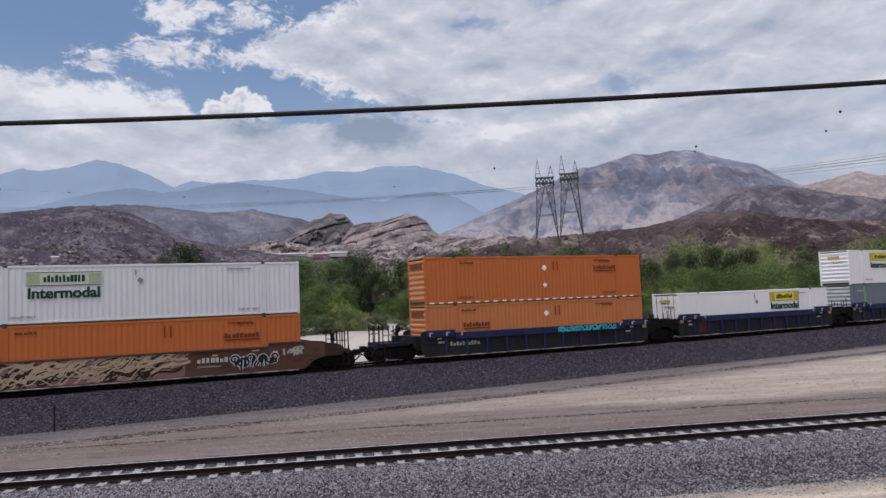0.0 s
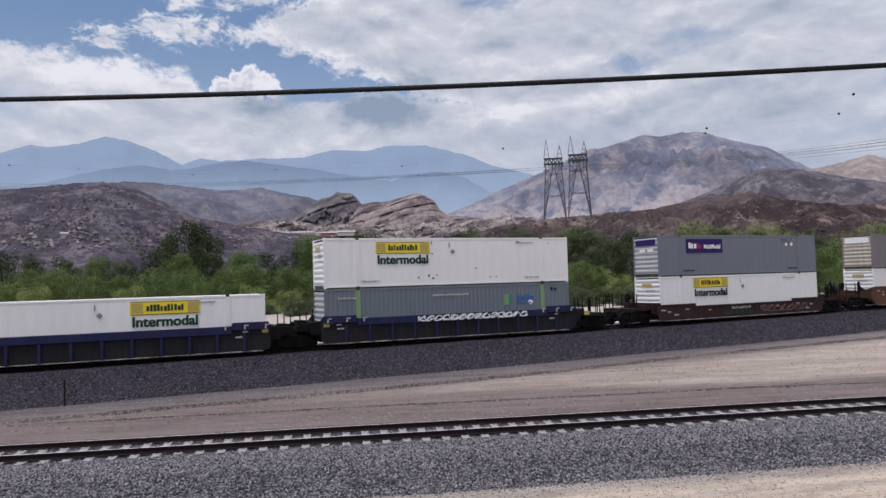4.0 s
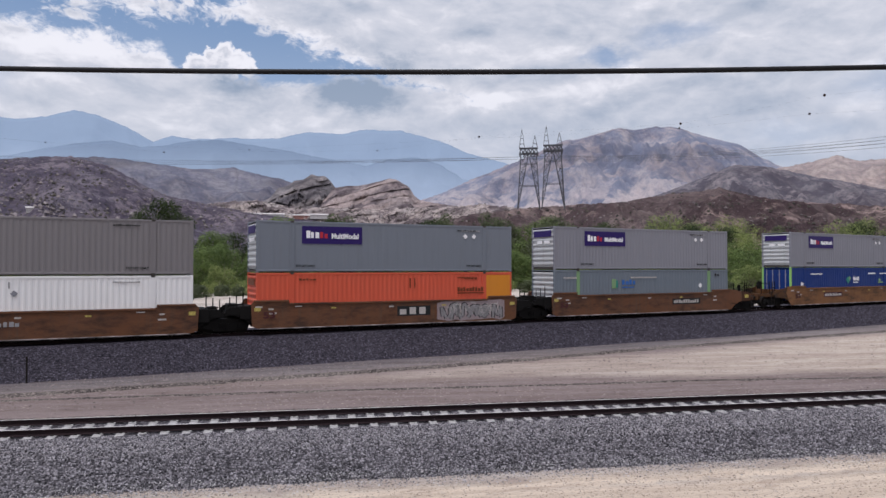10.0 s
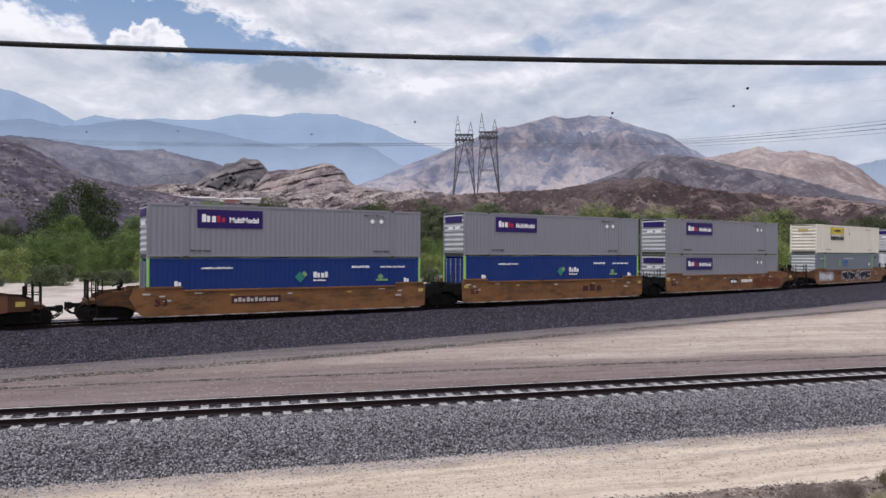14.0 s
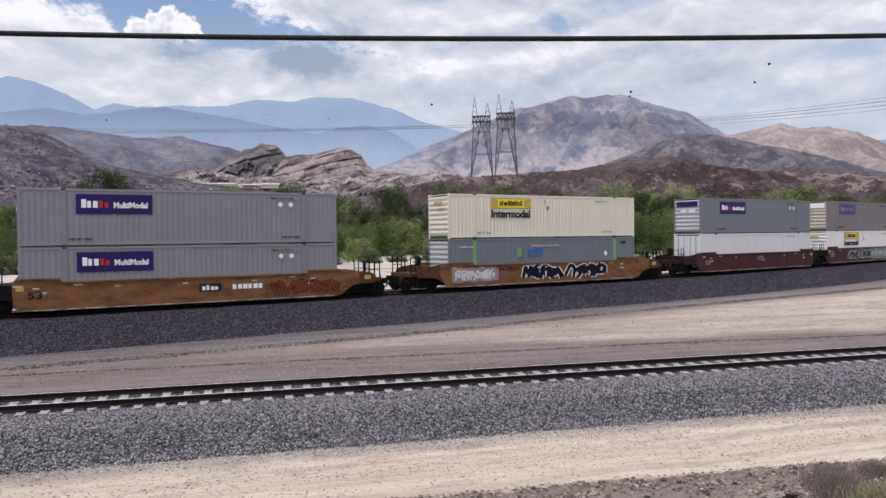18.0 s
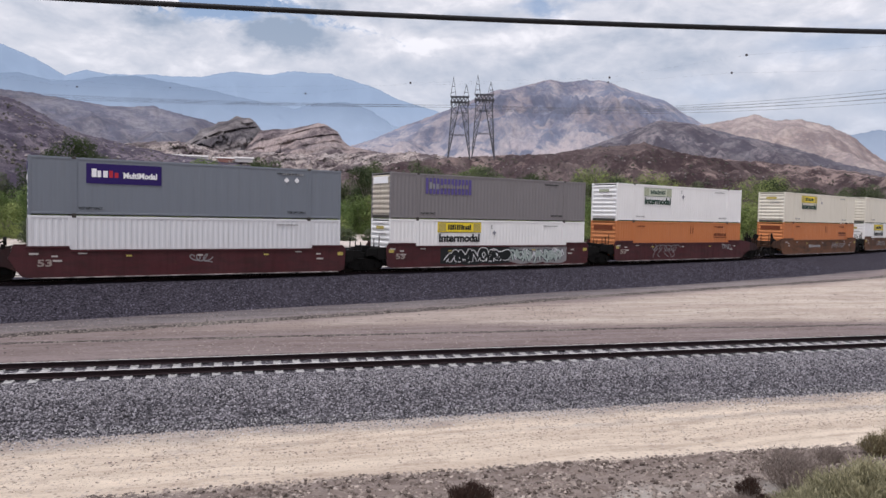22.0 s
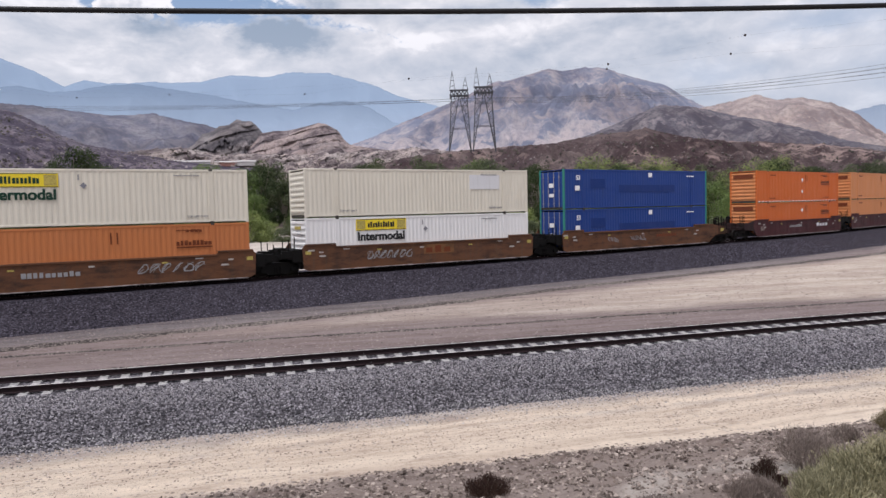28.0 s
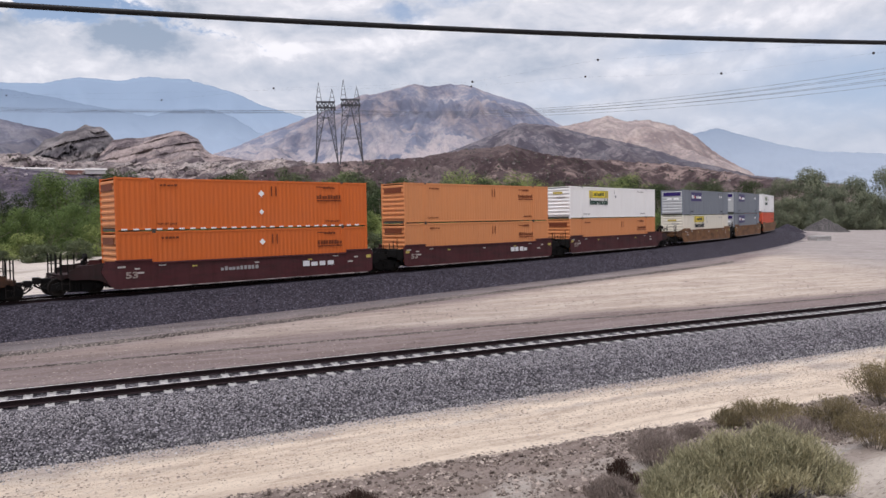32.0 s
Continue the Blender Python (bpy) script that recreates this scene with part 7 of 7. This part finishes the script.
def marker_ball(p, r):
    bm = bmesh.new()
    bmesh.ops.create_uvsphere(bm, u_segments=14, v_segments=9, radius=r)
    for v in bm.verts:
        if abs(v.co.z) < r * 0.15:
            v.co.xy *= 1.04
    ob = new("marker_ball", link_mesh("marker_ball", bm, BALL, True))
    ob.location = p
    tagged(ob, "dark round marker ball on a high span wire", "marker ball", "marker balls on the wires")


UPPER = ((-32.0, 8.6), (-20.1, 8.38), (-4.2, 9.05), (3.85, 10.16), (19.2, 10.63), (28.85, 11.85))
LOWER = ((-27.8, 8.54), (-14.0, 8.84), (19.1, 10.29), (27.9, 10.67), (37.7, 10.23), (47.3, 10.59))
for row, wide in ((UPPER, 0.30), (LOWER, 0.25)):
    spots = [polar(az, 190 + (az - 20) * (-1.2), el) for az, el in row]
    for p, (az, el) in zip(spots, row):
        marker_ball(p, wide * (0.75 if az < 0 else 1.0))
    strung("span_wire", "hair-thin span wire that carries marker balls", [polar(-45, 270, 8.4)] + spots + [polar(60, 140, 10.4)], 0.05, 0.006, WIRE, "wire", "span wires")


# ---- plants ----
def leaf_cloud(clumps, count, size, rng, flat=0.0):
    """Many small leaves on the shells of clumps (centre, radius)."""
    verts, faces = [], []
    weights = [r[1] ** 2 for r in clumps]
    for _ in range(count):
        c, r = rng.choices(clumps, weights)[0]
        d = Vector((rng.gauss(0, 1), rng.gauss(0, 1), rng.gauss(0, 1))).normalized()
        p = Vector(c) + d * r * rng.uniform(0.7, 1.08)
        a = Vector((rng.gauss(0, 1), rng.gauss(0, 1), rng.gauss(0, 1))).normalized()
        a = (a - d * a.dot(d) * 0.7).normalized()
        b = a.cross(d)
        if b.length < 0.05:
            continue
        b.normalize()
        s = size * rng.uniform(0.6, 1.3)
        n = len(verts)
        verts += [p - a * s, p + b * s * 0.45, p + a * s, p - b * s * 0.45]
        faces.append((n, n + 1, n + 2, n + 3))
    me = bpy.data.meshes.new("crown")
    me.from_pydata([tuple(v) for v in verts], [], faces)
    return me


def tree_proto(label, height, width, leaf, seed, count=2600, size=0.3, open_top=0.0):
    rng = random.Random(seed)
    t = thing("tree", label, "tree", "trees along the wash")
    clumps, bm = [], bmesh.new()
    base = height * (0.10 if open_top == 0 else 0.16)
    tube(bm, (0, 0, -0.4), (0.05 * width * rng.uniform(-1, 1), 0, base + height * 0.25), height * 0.022, height * 0.013, 7)
    for i in range(int(16 + width * 1.2)):
        a, h = rng.uniform(0, 6.283), rng.uniform(0.04 if open_top == 0 else 0.12, 0.88)
        rr = width * 0.5 * math.sqrt(max(0.08, 1 - ((h - 0.36) / 0.62) ** 2)) * rng.uniform(0.25, 0.88)
        c = (rr * math.cos(a), rr * math.sin(a), height * h)
        r = width * rng.uniform(0.10, 0.19)
        clumps.append((c, min(r, max(c[2] * 0.95, height * 0.09))))
        mid = (c[0] * 0.35, c[1] * 0.35, base + (c[2] - base) * 0.5)
        tube(bm, (0, 0, base * 0.8), mid, height * 0.010, height * 0.006, 5, False)
        tube(bm, mid, c, height * 0.006, height * 0.002, 5, False)
    for i in range(0 if open_top else 12):
        a, rr = rng.uniform(0, 6.283), width * rng.uniform(0.2, 0.46)
        clumps.append(((rr * math.cos(a), rr * math.sin(a), height * rng.uniform(0.05, 0.20)), width * rng.uniform(0.13, 0.19)))
    part("trunk", bm, BARK, t)
    me = leaf_cloud(clumps, count, size, rng)
    me.materials.append(leaf)
    part("crown", me, None, t)
    return t


PROTOS = [tree_proto("bushy green willow along the dry wash", 9, 10, LEAF_GREEN, 1, 15000, 0.14), tree_proto("broad green willow along the dry wash", 8, 12, LEAF_GREEN, 2, 16000, 0.14),
          tree_proto("dusty green cottonwood with pale trunk", 14, 9, LEAF_DULL, 3, 7000, 0.2, 1.0), tree_proto("dark leafy tree at the edge of the wash", 12, 11, LEAF_DARK, 4, 12000, 0.18),
          tree_proto("bright green tree beyond the wash", 11, 12, LEAF_BRIGHT, 5, 13000, 0.16), tree_proto("low light green willow bush", 5, 7, LEAF_BRIGHT, 6, 6000, 0.14),
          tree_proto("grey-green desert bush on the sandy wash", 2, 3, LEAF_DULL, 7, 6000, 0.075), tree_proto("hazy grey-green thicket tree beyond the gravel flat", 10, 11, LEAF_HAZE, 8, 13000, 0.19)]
USED = set()


def plant(kind, az, dist, top_el):
    x, y = dist * math.sin(radians(az)), dist * math.cos(radians(az))
    z, _ = ground_at(x, y)
    want = CAM.z + dist * math.tan(radians(top_el)) - z
    proto = PROTOS[kind]
    tall = (9, 8, 14, 12, 11, 5, 2, 10)[kind]
    s = want / tall / 0.98
    m = Matrix.Translation((x, y, z)) @ Matrix.Rotation(az * 1.7 + dist, 4, "Z")
    ob = proto if kind not in USED else copy_thing(proto, m)
    USED.add(kind)
    ob.matrix_basis = m
    ob.scale = (s * (1.0 if want > 5 else 1.2),) * 2 + (s,)
    return ob


rng = random.Random(77)
# low willows in front
az = -46.0
while az < 39:
    d = rng.uniform(150, 168)
    if not (-7.5 < az < -5 or 3 < az < 4.5 or 13 < az < 15):
        plant(rng.choice((0, 1, 0, 1, 5)), az, d, rng.uniform(0.6, 1.6))
    az += rng.uniform(1.1, 2.1)
# the taller belt behind
az = -46.0
while az < 38:
    d = rng.uniform(186, 215)
    kind = rng.choice((3, 3, 0, 3, 2)) if az < -12 else rng.choice((2, 2, 3, 0)) if az < 16 else rng.choice((3, 4, 2, 3))
    el = rng.uniform(1.9, 2.9) if az < -12 else rng.uniform(2.4, 3.8) if az < 16 else rng.uniform(2.2, 3.2)
    plant(kind, az, d, el)
    az += rng.uniform(1.3, 2.3)
# single pale willows in front of the belt
for az, d, el in ((-8.7, 138, 0.1), (-7.6, 141, -0.5), (-24.5, 142, 0.2), (-16.0, 143, 0.0), (-13.2, 140, -0.4), (-30.5, 140, 0.3), (-2.0, 143, -0.2), (5.2, 146, -0.1), (12.5, 148, 0.0), (17.0, 150, 0.2), (24.0, 152, 0.1)):
    plant(5, az, d, el)
# small bushes on the sand
az = -44.0
while az < 36:
    plant(6, az, rng.uniform(122, 150), rng.uniform(-1.6, -0.8))
    az += rng.uniform(0.8, 2.2)
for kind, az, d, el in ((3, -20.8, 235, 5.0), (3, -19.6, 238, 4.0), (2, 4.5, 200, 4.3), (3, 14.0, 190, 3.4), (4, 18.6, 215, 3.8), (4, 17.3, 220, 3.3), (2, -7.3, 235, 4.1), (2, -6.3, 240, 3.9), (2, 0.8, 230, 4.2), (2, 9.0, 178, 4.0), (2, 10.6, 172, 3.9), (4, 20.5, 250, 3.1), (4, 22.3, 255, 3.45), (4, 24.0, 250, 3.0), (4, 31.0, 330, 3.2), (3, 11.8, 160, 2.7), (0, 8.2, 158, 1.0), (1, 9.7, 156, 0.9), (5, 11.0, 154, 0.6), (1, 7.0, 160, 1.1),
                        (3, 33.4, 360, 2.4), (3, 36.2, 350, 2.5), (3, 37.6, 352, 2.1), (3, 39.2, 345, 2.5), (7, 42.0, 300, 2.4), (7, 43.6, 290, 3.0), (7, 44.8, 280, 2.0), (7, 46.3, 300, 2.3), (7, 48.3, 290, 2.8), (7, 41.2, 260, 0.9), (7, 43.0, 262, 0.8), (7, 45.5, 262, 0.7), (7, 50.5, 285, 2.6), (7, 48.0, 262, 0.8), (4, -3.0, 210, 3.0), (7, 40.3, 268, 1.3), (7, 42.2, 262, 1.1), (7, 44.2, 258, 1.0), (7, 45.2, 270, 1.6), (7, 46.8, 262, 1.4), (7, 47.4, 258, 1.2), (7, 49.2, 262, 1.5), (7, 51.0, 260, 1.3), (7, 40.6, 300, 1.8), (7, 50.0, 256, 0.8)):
    plant(kind, az, d, el)


def shrub(name, label, az, el, dist, width, height, leaf, count, size, seed, stems=True):
    """A dry-country shrub: many thin upright shoots with small leaves."""
    rng = random.Random(seed)
    x, y = dist * math.sin(radians(az)), dist * math.cos(radians(az))
    z, _ = ground_at(x, y)
    t = thing(name, label, "shrub", "shrubs on the bank")
    t.location = (x, y, z)
    bm = bmesh.new()
    tips = []
    for _ in range(60 if stems else 30):
        a, r = rng.uniform(0, 6.283), math.sqrt(rng.random())
        tip = Vector((r * width / 2 * math.cos(a), r * width / 2 * math.sin(a), height * (1 - 0.45 * r * r) * rng.uniform(0.75, 1.0)))
        tube(bm, (tip.x * 0.3, tip.y * 0.3, -0.05), tip, 0.008, 0.003, 4, False)
        tips.append(tip)
    part("stem", bm, BARK, t)
    verts, faces = [], []
    for _ in range(count):
        tip = rng.choice(tips)
        f = rng.uniform(0.15, 1.0) ** 0.6
        p = Vector((tip.x * (0.3 + 0.7 * f), tip.y * (0.3 + 0.7 * f), tip.z * f)) + Vector((rng.gauss(0, 1), rng.gauss(0, 1), rng.gauss(0, 0.6))) * width * 0.055
        d = Vector((rng.gauss(0, 0.45) + tip.x * 0.4, rng.gauss(0, 0.45) + tip.y * 0.4, 1.0)).normalized()
        b = d.cross(Vector((rng.gauss(0, 1), rng.gauss(0, 1), 0))).normalized()
        s = size * rng.uniform(0.6, 1.4)
        n = len(verts)
        verts += [p, p + d * s * 0.5 + b * s * 0.07, p + d * s, p + d * s * 0.5 - b * s * 0.07]
        faces.append((n, n + 1, n + 2, n + 3))
    me = bpy.data.meshes.new("foliage")
    me.from_pydata([tuple(v) for v in verts], [], faces)
    me.materials.append(leaf)
    part("foliage", me, None, t)


OLIVE, BROWN_SAGE = SAGE, leaf_material("brown_olive_leaves", (0.105, 0.088, 0.052), (0.37, 0.31, 0.185))
BIG = "large olive green desert shrub on the bank"
shrub("shrub", BIG, 34.6, 0, 10.2, 1.1, 0.62, OLIVE, 18000, 0.075, 1)
shrub("shrub", BIG, 38.2, 0, 10.7, 1.5, 0.95, OLIVE, 26000, 0.08, 2)
shrub("shrub", BIG, 41.6, 0, 10.9, 1.4, 0.9, OLIVE, 23000, 0.08, 3)
shrub("shrub", "olive green desert shrub on the bank", 44.6, 0, 10.9, 0.9, 0.5, OLIVE, 8000, 0.055, 16)
shrub("shrub", "brown-olive shrub beside the dirt road", 38.2, 0, 18.3, 0.75, 0.62, BROWN_SAGE, 5000, 0.07, 4)
shrub("shrub", "wide brown-olive shrub beside the dirt road", 40.8, 0, 18.1, 1.6, 0.55, BROWN_SAGE, 8000, 0.07, 5)
shrub("shrub", "brown-olive shrub beside the dirt road", 45.3, 0, 16.6, 1.2, 0.85, BROWN_SAGE, 7000, 0.07, 6)
shrub("shrub", "dark brown shrub at the edge of the road", 48.2, 0, 22.6, 2.0, 1.15, BROWN_SAGE, 9000, 0.09, 17)
shrub("shrub", "low brown-olive shrub above the bank", 47.6, 0, 14.6, 1.3, 0.6, BROWN_SAGE, 8000, 0.06, 18)
shrub("shrub", "grey dry shrub above the bank", 43.4, 0, 16.0, 1.7, 0.42, DRY_TWIG, 6000, 0.06, 19)
shrub("shrub", "grey-brown dry shrub on the bank", 33.0, 0, 13.8, 1.4, 0.70, DRY_TWIG, 8000, 0.06, 7)
shrub("shrub", "small brown dry shrub by the road's edge", 35.3, 0, 16.9, 0.7, 0.45, DRY_TWIG, 3000, 0.06, 20)
shrub("shrub", "grey leafless shrub on the bank", 29.6, 0, 10.4, 0.8, 0.52, DRY_TWIG, 9000, 0.05, 8)
shrub("tumbleweed", "round dark dry tumbleweed on the bank", 30.2, 0, 12.4, 0.42, 0.40, TUMBLE, 3500, 0.05, 9)
shrub("tumbleweed", "small round dark tumbleweed on the bank", 31.2, 0, 12.2, 0.26, 0.24, TUMBLE, 1800, 0.05, 10)
shrub("tumbleweed", "dark dry tumbleweed at the foot of the bank", 9.2, 0, 12.15, 0.8, 0.34, TUMBLE, 7000, 0.06, 11)
shrub("shrub", "low grey dry shrub on the bank", 22.7, 0, 10.35, 0.7, 0.25, DRY_TWIG, 3000, 0.06, 12)


def dead_branch(az, dist, height):
    """A leafless, forked grey branch standing before the shrub."""
    rng = random.Random(12)
    x, y = dist * math.sin(radians(az)), dist * math.cos(radians(az))
    t = thing("dead_branch", "pale forked leafless branch standing by the shrub", "branch")
    t.location = (x, y, ground_at(x, y)[0])
    side = Vector((math.cos(radians(az)), -math.sin(radians(az)), 0))
    bm = bmesh.new()
    for k in range(6):
        a = Vector((0, 0, -0.05))
        d = (side * rng.uniform(-0.5, 0.6) + Vector((rng.uniform(-0.1, 0.1), rng.uniform(-0.1, 0.1), 1.0))).normalized()
        r = 0.012
        for _ in range(5):
            b = a + d * height * rng.uniform(0.14, 0.24)
            tube(bm, a, b, r, r * 0.75, 5)
            if rng.random() < 0.7:
                tube(bm, b, b + (d + side * rng.uniform(-1.2, 1.2)).normalized() * height * 0.25, r * 0.6, r * 0.3, 4)
            a, r = b, r * 0.75
            d = (d + side * rng.uniform(-0.35, 0.35)).normalized()
    part("twigs", bm, plain("bleached_twig", (0.42, 0.36, 0.29), 0.9), t)


dead_branch(38.9, 9.55, 0.5)

# ---- small things on the ground ----
def post_marker():
    x, y = 35.3 * math.sin(radians(-28.75)), 35.3 * math.cos(radians(-28.75))
    z, _ = ground_at(x, y)
    bm = boxes((-0.035, 0.035, -0.025, 0.025, -0.3, 1.12), bevel=0.008)
    ob = new("marker_post", link_mesh("marker_post", bm, GREASY))
    ob.location = (x, y, z)
    tagged(ob, "thin dark marker post beside the far ballast", "post")


post_marker()


def gravel_pile(d, az, wide, high, mat, label):
    x, y = d * math.sin(radians(az)), d * math.cos(radians(az))
    z, _ = ground_at(x, y)
    bm = bmesh.new()
    bmesh.ops.create_grid(bm, x_segments=44, y_segments=44, size=wide)
    for v in bm.verts:
        r = v.co.xy.length
        v.co.z = max(-0.2, high - r * high / (wide * 0.87) + 0.09 * high * noise.noise(v.co * 0.6 + Vector((az, 0, 0))))
    ob = new("gravel_pile", link_mesh("gravel_pile", bm, mat, True))
    ob.location = (x, y, z)
    tagged(ob, label, "gravel pile")


gravel_pile(232, 44.4, 7.5, 3.9, PILE_ROCK, "grey heap of crushed rock on the flat")
gravel_pile(176, 42.1, 4.3, 2.0, BALLAST_OLD, "low dark heap of old ballast beside the track")


def scattered_stones(name, label, count, place, lo, hi, mat, seed):
    """Loose angular stones, joined into one bed."""
    rng = random.Random(seed)
    verts, faces = [], []
    shape = ((1, 0, 0), (-1, 0, 0), (0, 1, 0), (0, -1, 0), (0, 0, 1), (0, 0, -1))
    tris = ((0, 2, 4), (2, 1, 4), (1, 3, 4), (3, 0, 4), (2, 0, 5), (1, 2, 5), (3, 1, 5), (0, 3, 5))
    for _ in range(count):
        x, y, z = place(rng)
        r = lo * (hi / lo) ** (rng.random() ** 2)
        turn = Euler((rng.uniform(0, 6.28), rng.uniform(0, 6.28), rng.uniform(0, 6.28))).to_matrix()
        n = len(verts)
        for p in shape:
            q = turn @ (Vector(p) * r * rng.uniform(0.65, 1.2))
            verts.append((x + q.x, y + q.y, z + q.z * 0.75))
        faces += [tuple(n + i for i in f) for f in tris]
    me = bpy.data.meshes.new(name)
    me.from_pydata(verts, [], faces)
    me.materials.append(mat)
    tagged(new(name, me), label, "stones", kind="stuff")


def on_bank(rng):
    x = rng.uniform(-9, 26)
    d = rng.uniform(7.9, 13.5) + 0.52 + 0.045 * max(0.0, min(x, 16.0))
    y = NEAR_Y + NEAR_SLOPE * x - d / math.cos(NEAR_HEAD)
    return x, y, ground_at(x, y)[0]


def on_road(rng):
    x = rng.uniform(-22, 34)
    d = rng.uniform(4.7, 8.0)
    y = NEAR_Y + NEAR_SLOPE * x - d / math.cos(NEAR_HEAD)
    return x, y, ground_at(x, y)[0]


def between(rng):
    x = rng.uniform(-28, 60)
    y = NEAR_Y + NEAR_SLOPE * x + rng.uniform(4.0, 14.0 + 0.25 * max(0, x))
    return x, y, ground_at(x, y)[0]


def on_toe(rng):
    s = rng.uniform(-24, 46)
    x, y, z, a = near_at(s)
    d = 4.2 + abs(rng.gauss(0, 0.55)) + 0.35 * noise.noise((s * 0.5, 0.0, 3.0))
    return x + d * math.sin(a), y - d * math.cos(a), max(-0.82, -0.76 - (d - 4.4) * 0.3)


def on_far_strip(rng):
    s = rng.uniform(-28, 60)
    x, y, z, a = near_at(s)
    d = rng.uniform(1.5, 3.9)
    return x - d * math.sin(a), y + d * math.cos(a), float(np.interp(d, (1.5, 2.3, 3.0, 3.9), (-0.26, -0.27, -0.42, -0.66)))


scattered_stones("loose_stones", "clods and stones on the crumbling bank", 42000, on_bank, 0.013, 0.075, island("clod", (0.085, 0.066, 0.058), (0.46, 0.39, 0.345)), 1)
scattered_stones("road_pebbles", "pebbles on the sandy road", 20000, on_road, 0.008, 0.034, island("pebble", (0.15, 0.115, 0.095), (0.56, 0.48, 0.41)), 2)
scattered_stones("road_pebbles", "pebbles on the dirt between the tracks", 8000, between, 0.016, 0.065, island("brown_pebble", (0.10, 0.083, 0.08), (0.34, 0.295, 0.275)), 3)


def slope_stones(label, count, d0, d1, lo, hi, mat, seed):
    """Crushed rock heaped on the near ballast's slope, joined into one bed."""
    rs = np.random.RandomState(seed)
    along, d = rs.uniform(-26, 48, count), rs.uniform(d0, d1, count)
    up = np.interp(d, (1.35, 2.0, 4.4, 4.9), (-0.215, -0.30, -0.80, -0.92)) + rs.uniform(-0.02, 0.03, count)
    ca, sa = math.cos(NEAR_HEAD), math.sin(NEAR_HEAD)
    centre = np.stack((along * ca + d * sa, NEAR_Y + along * sa - d * ca, up), 1)
    shape = np.array(((1, 0, 0), (-1, 0, 0), (0, 1, 0), (0, -1, 0), (0, 0, 1), (0, 0, -1)), float)
    spin = np.linalg.qr(rs.normal(size=(count, 3, 3)))[0]
    radius = lo * (hi / lo) ** (rs.rand(count) ** 1.5)
    pts = np.einsum("nij,kj->nki", spin, shape) * (radius[:, None] * rs.uniform(0.65, 1.2, (count, 6)))[:, :, None]
    tris = np.array(((0, 2, 4), (2, 1, 4), (1, 3, 4), (3, 0, 4), (2, 0, 5), (1, 2, 5), (3, 1, 5), (0, 3, 5)))
    faces = (np.arange(count)[:, None, None] * 6 + tris).reshape(-1, 3)
    me = bpy.data.meshes.new("ballast_stones")
    me.vertices.add(count * 6)
    me.vertices.foreach_set("co", (centre[:, None, :] + pts).ravel())
    me.loops.add(faces.size)
    me.loops.foreach_set("vertex_index", faces.ravel().astype(np.int32))
    me.polygons.add(len(faces))
    me.polygons.foreach_set("loop_start", np.arange(0, faces.size, 3, dtype=np.int32))
    me.update()
    me.validate()
    me.materials.append(mat)
    tagged(new("ballast_stones", me), label, "stones", kind="stuff")


slope_stones("dusty crushed rock on the ballast shoulder", 30000, 1.2, 2.65, 0.018, 0.04, island("ballast_dusty", (0.23, 0.219, 0.232), (0.46, 0.437, 0.46)), 14)
slope_stones("loose crushed rock on the ballast slope", 66000, 2.0, 4.75, 0.024, 0.05, island("ballast_grey", (0.05, 0.048, 0.055), (0.39, 0.37, 0.40)), 4)
scattered_stones("ballast_stones", "spilled crushed rock at the toe of the ballast", 17000, on_toe, 0.016, 0.04, island("ballast_pale", (0.05, 0.05, 0.056), (0.56, 0.54, 0.55)), 5)
def on_old_slope(rng):
    x, y, z, a = far_at(rng.uniform(-30, 70))
    d = rng.uniform(1.7, 6.6)
    up = float(np.interp(d, (1.5, 2.3, 5.8, 7.0), (-0.16, -0.34, -1.08, -1.42)))
    return x + d * math.sin(a), y - d * math.cos(a), z + up + 0.015


scattered_stones("ballast_stones", "loose dark crushed rock on the old ballast slope", 24000, on_old_slope, 0.03, 0.065, island("old_ballast_grey", (0.022, 0.0205, 0.028), (0.165, 0.15, 0.19)), 7)
scattered_stones("gravel_stones", "loose brown gravel behind the near rail", 9000, on_far_strip, 0.02, 0.05, island("gravel_brown", (0.035, 0.028, 0.028), (0.36, 0.31, 0.29)), 6)


def slab():
    x, y = 128 * math.sin(radians(44.1)), 128 * math.cos(radians(44.1))
    bm = boxes((-1.4, 1.4, -1.0, 1.0, -0.1, 0.5), (-1.3, 1.3, -1.1, 1.1, 0.5, 0.72), bevel=0.05)
    ob = new("concrete_slab", link_mesh("concrete_slab", bm, CONCRETE))
    ob.location = (x, y, ground_at(x, y)[0])
    tagged(ob, "pale stacked concrete slabs on the gravel flat", "slab")


slab()
build_near_ties()
motions()
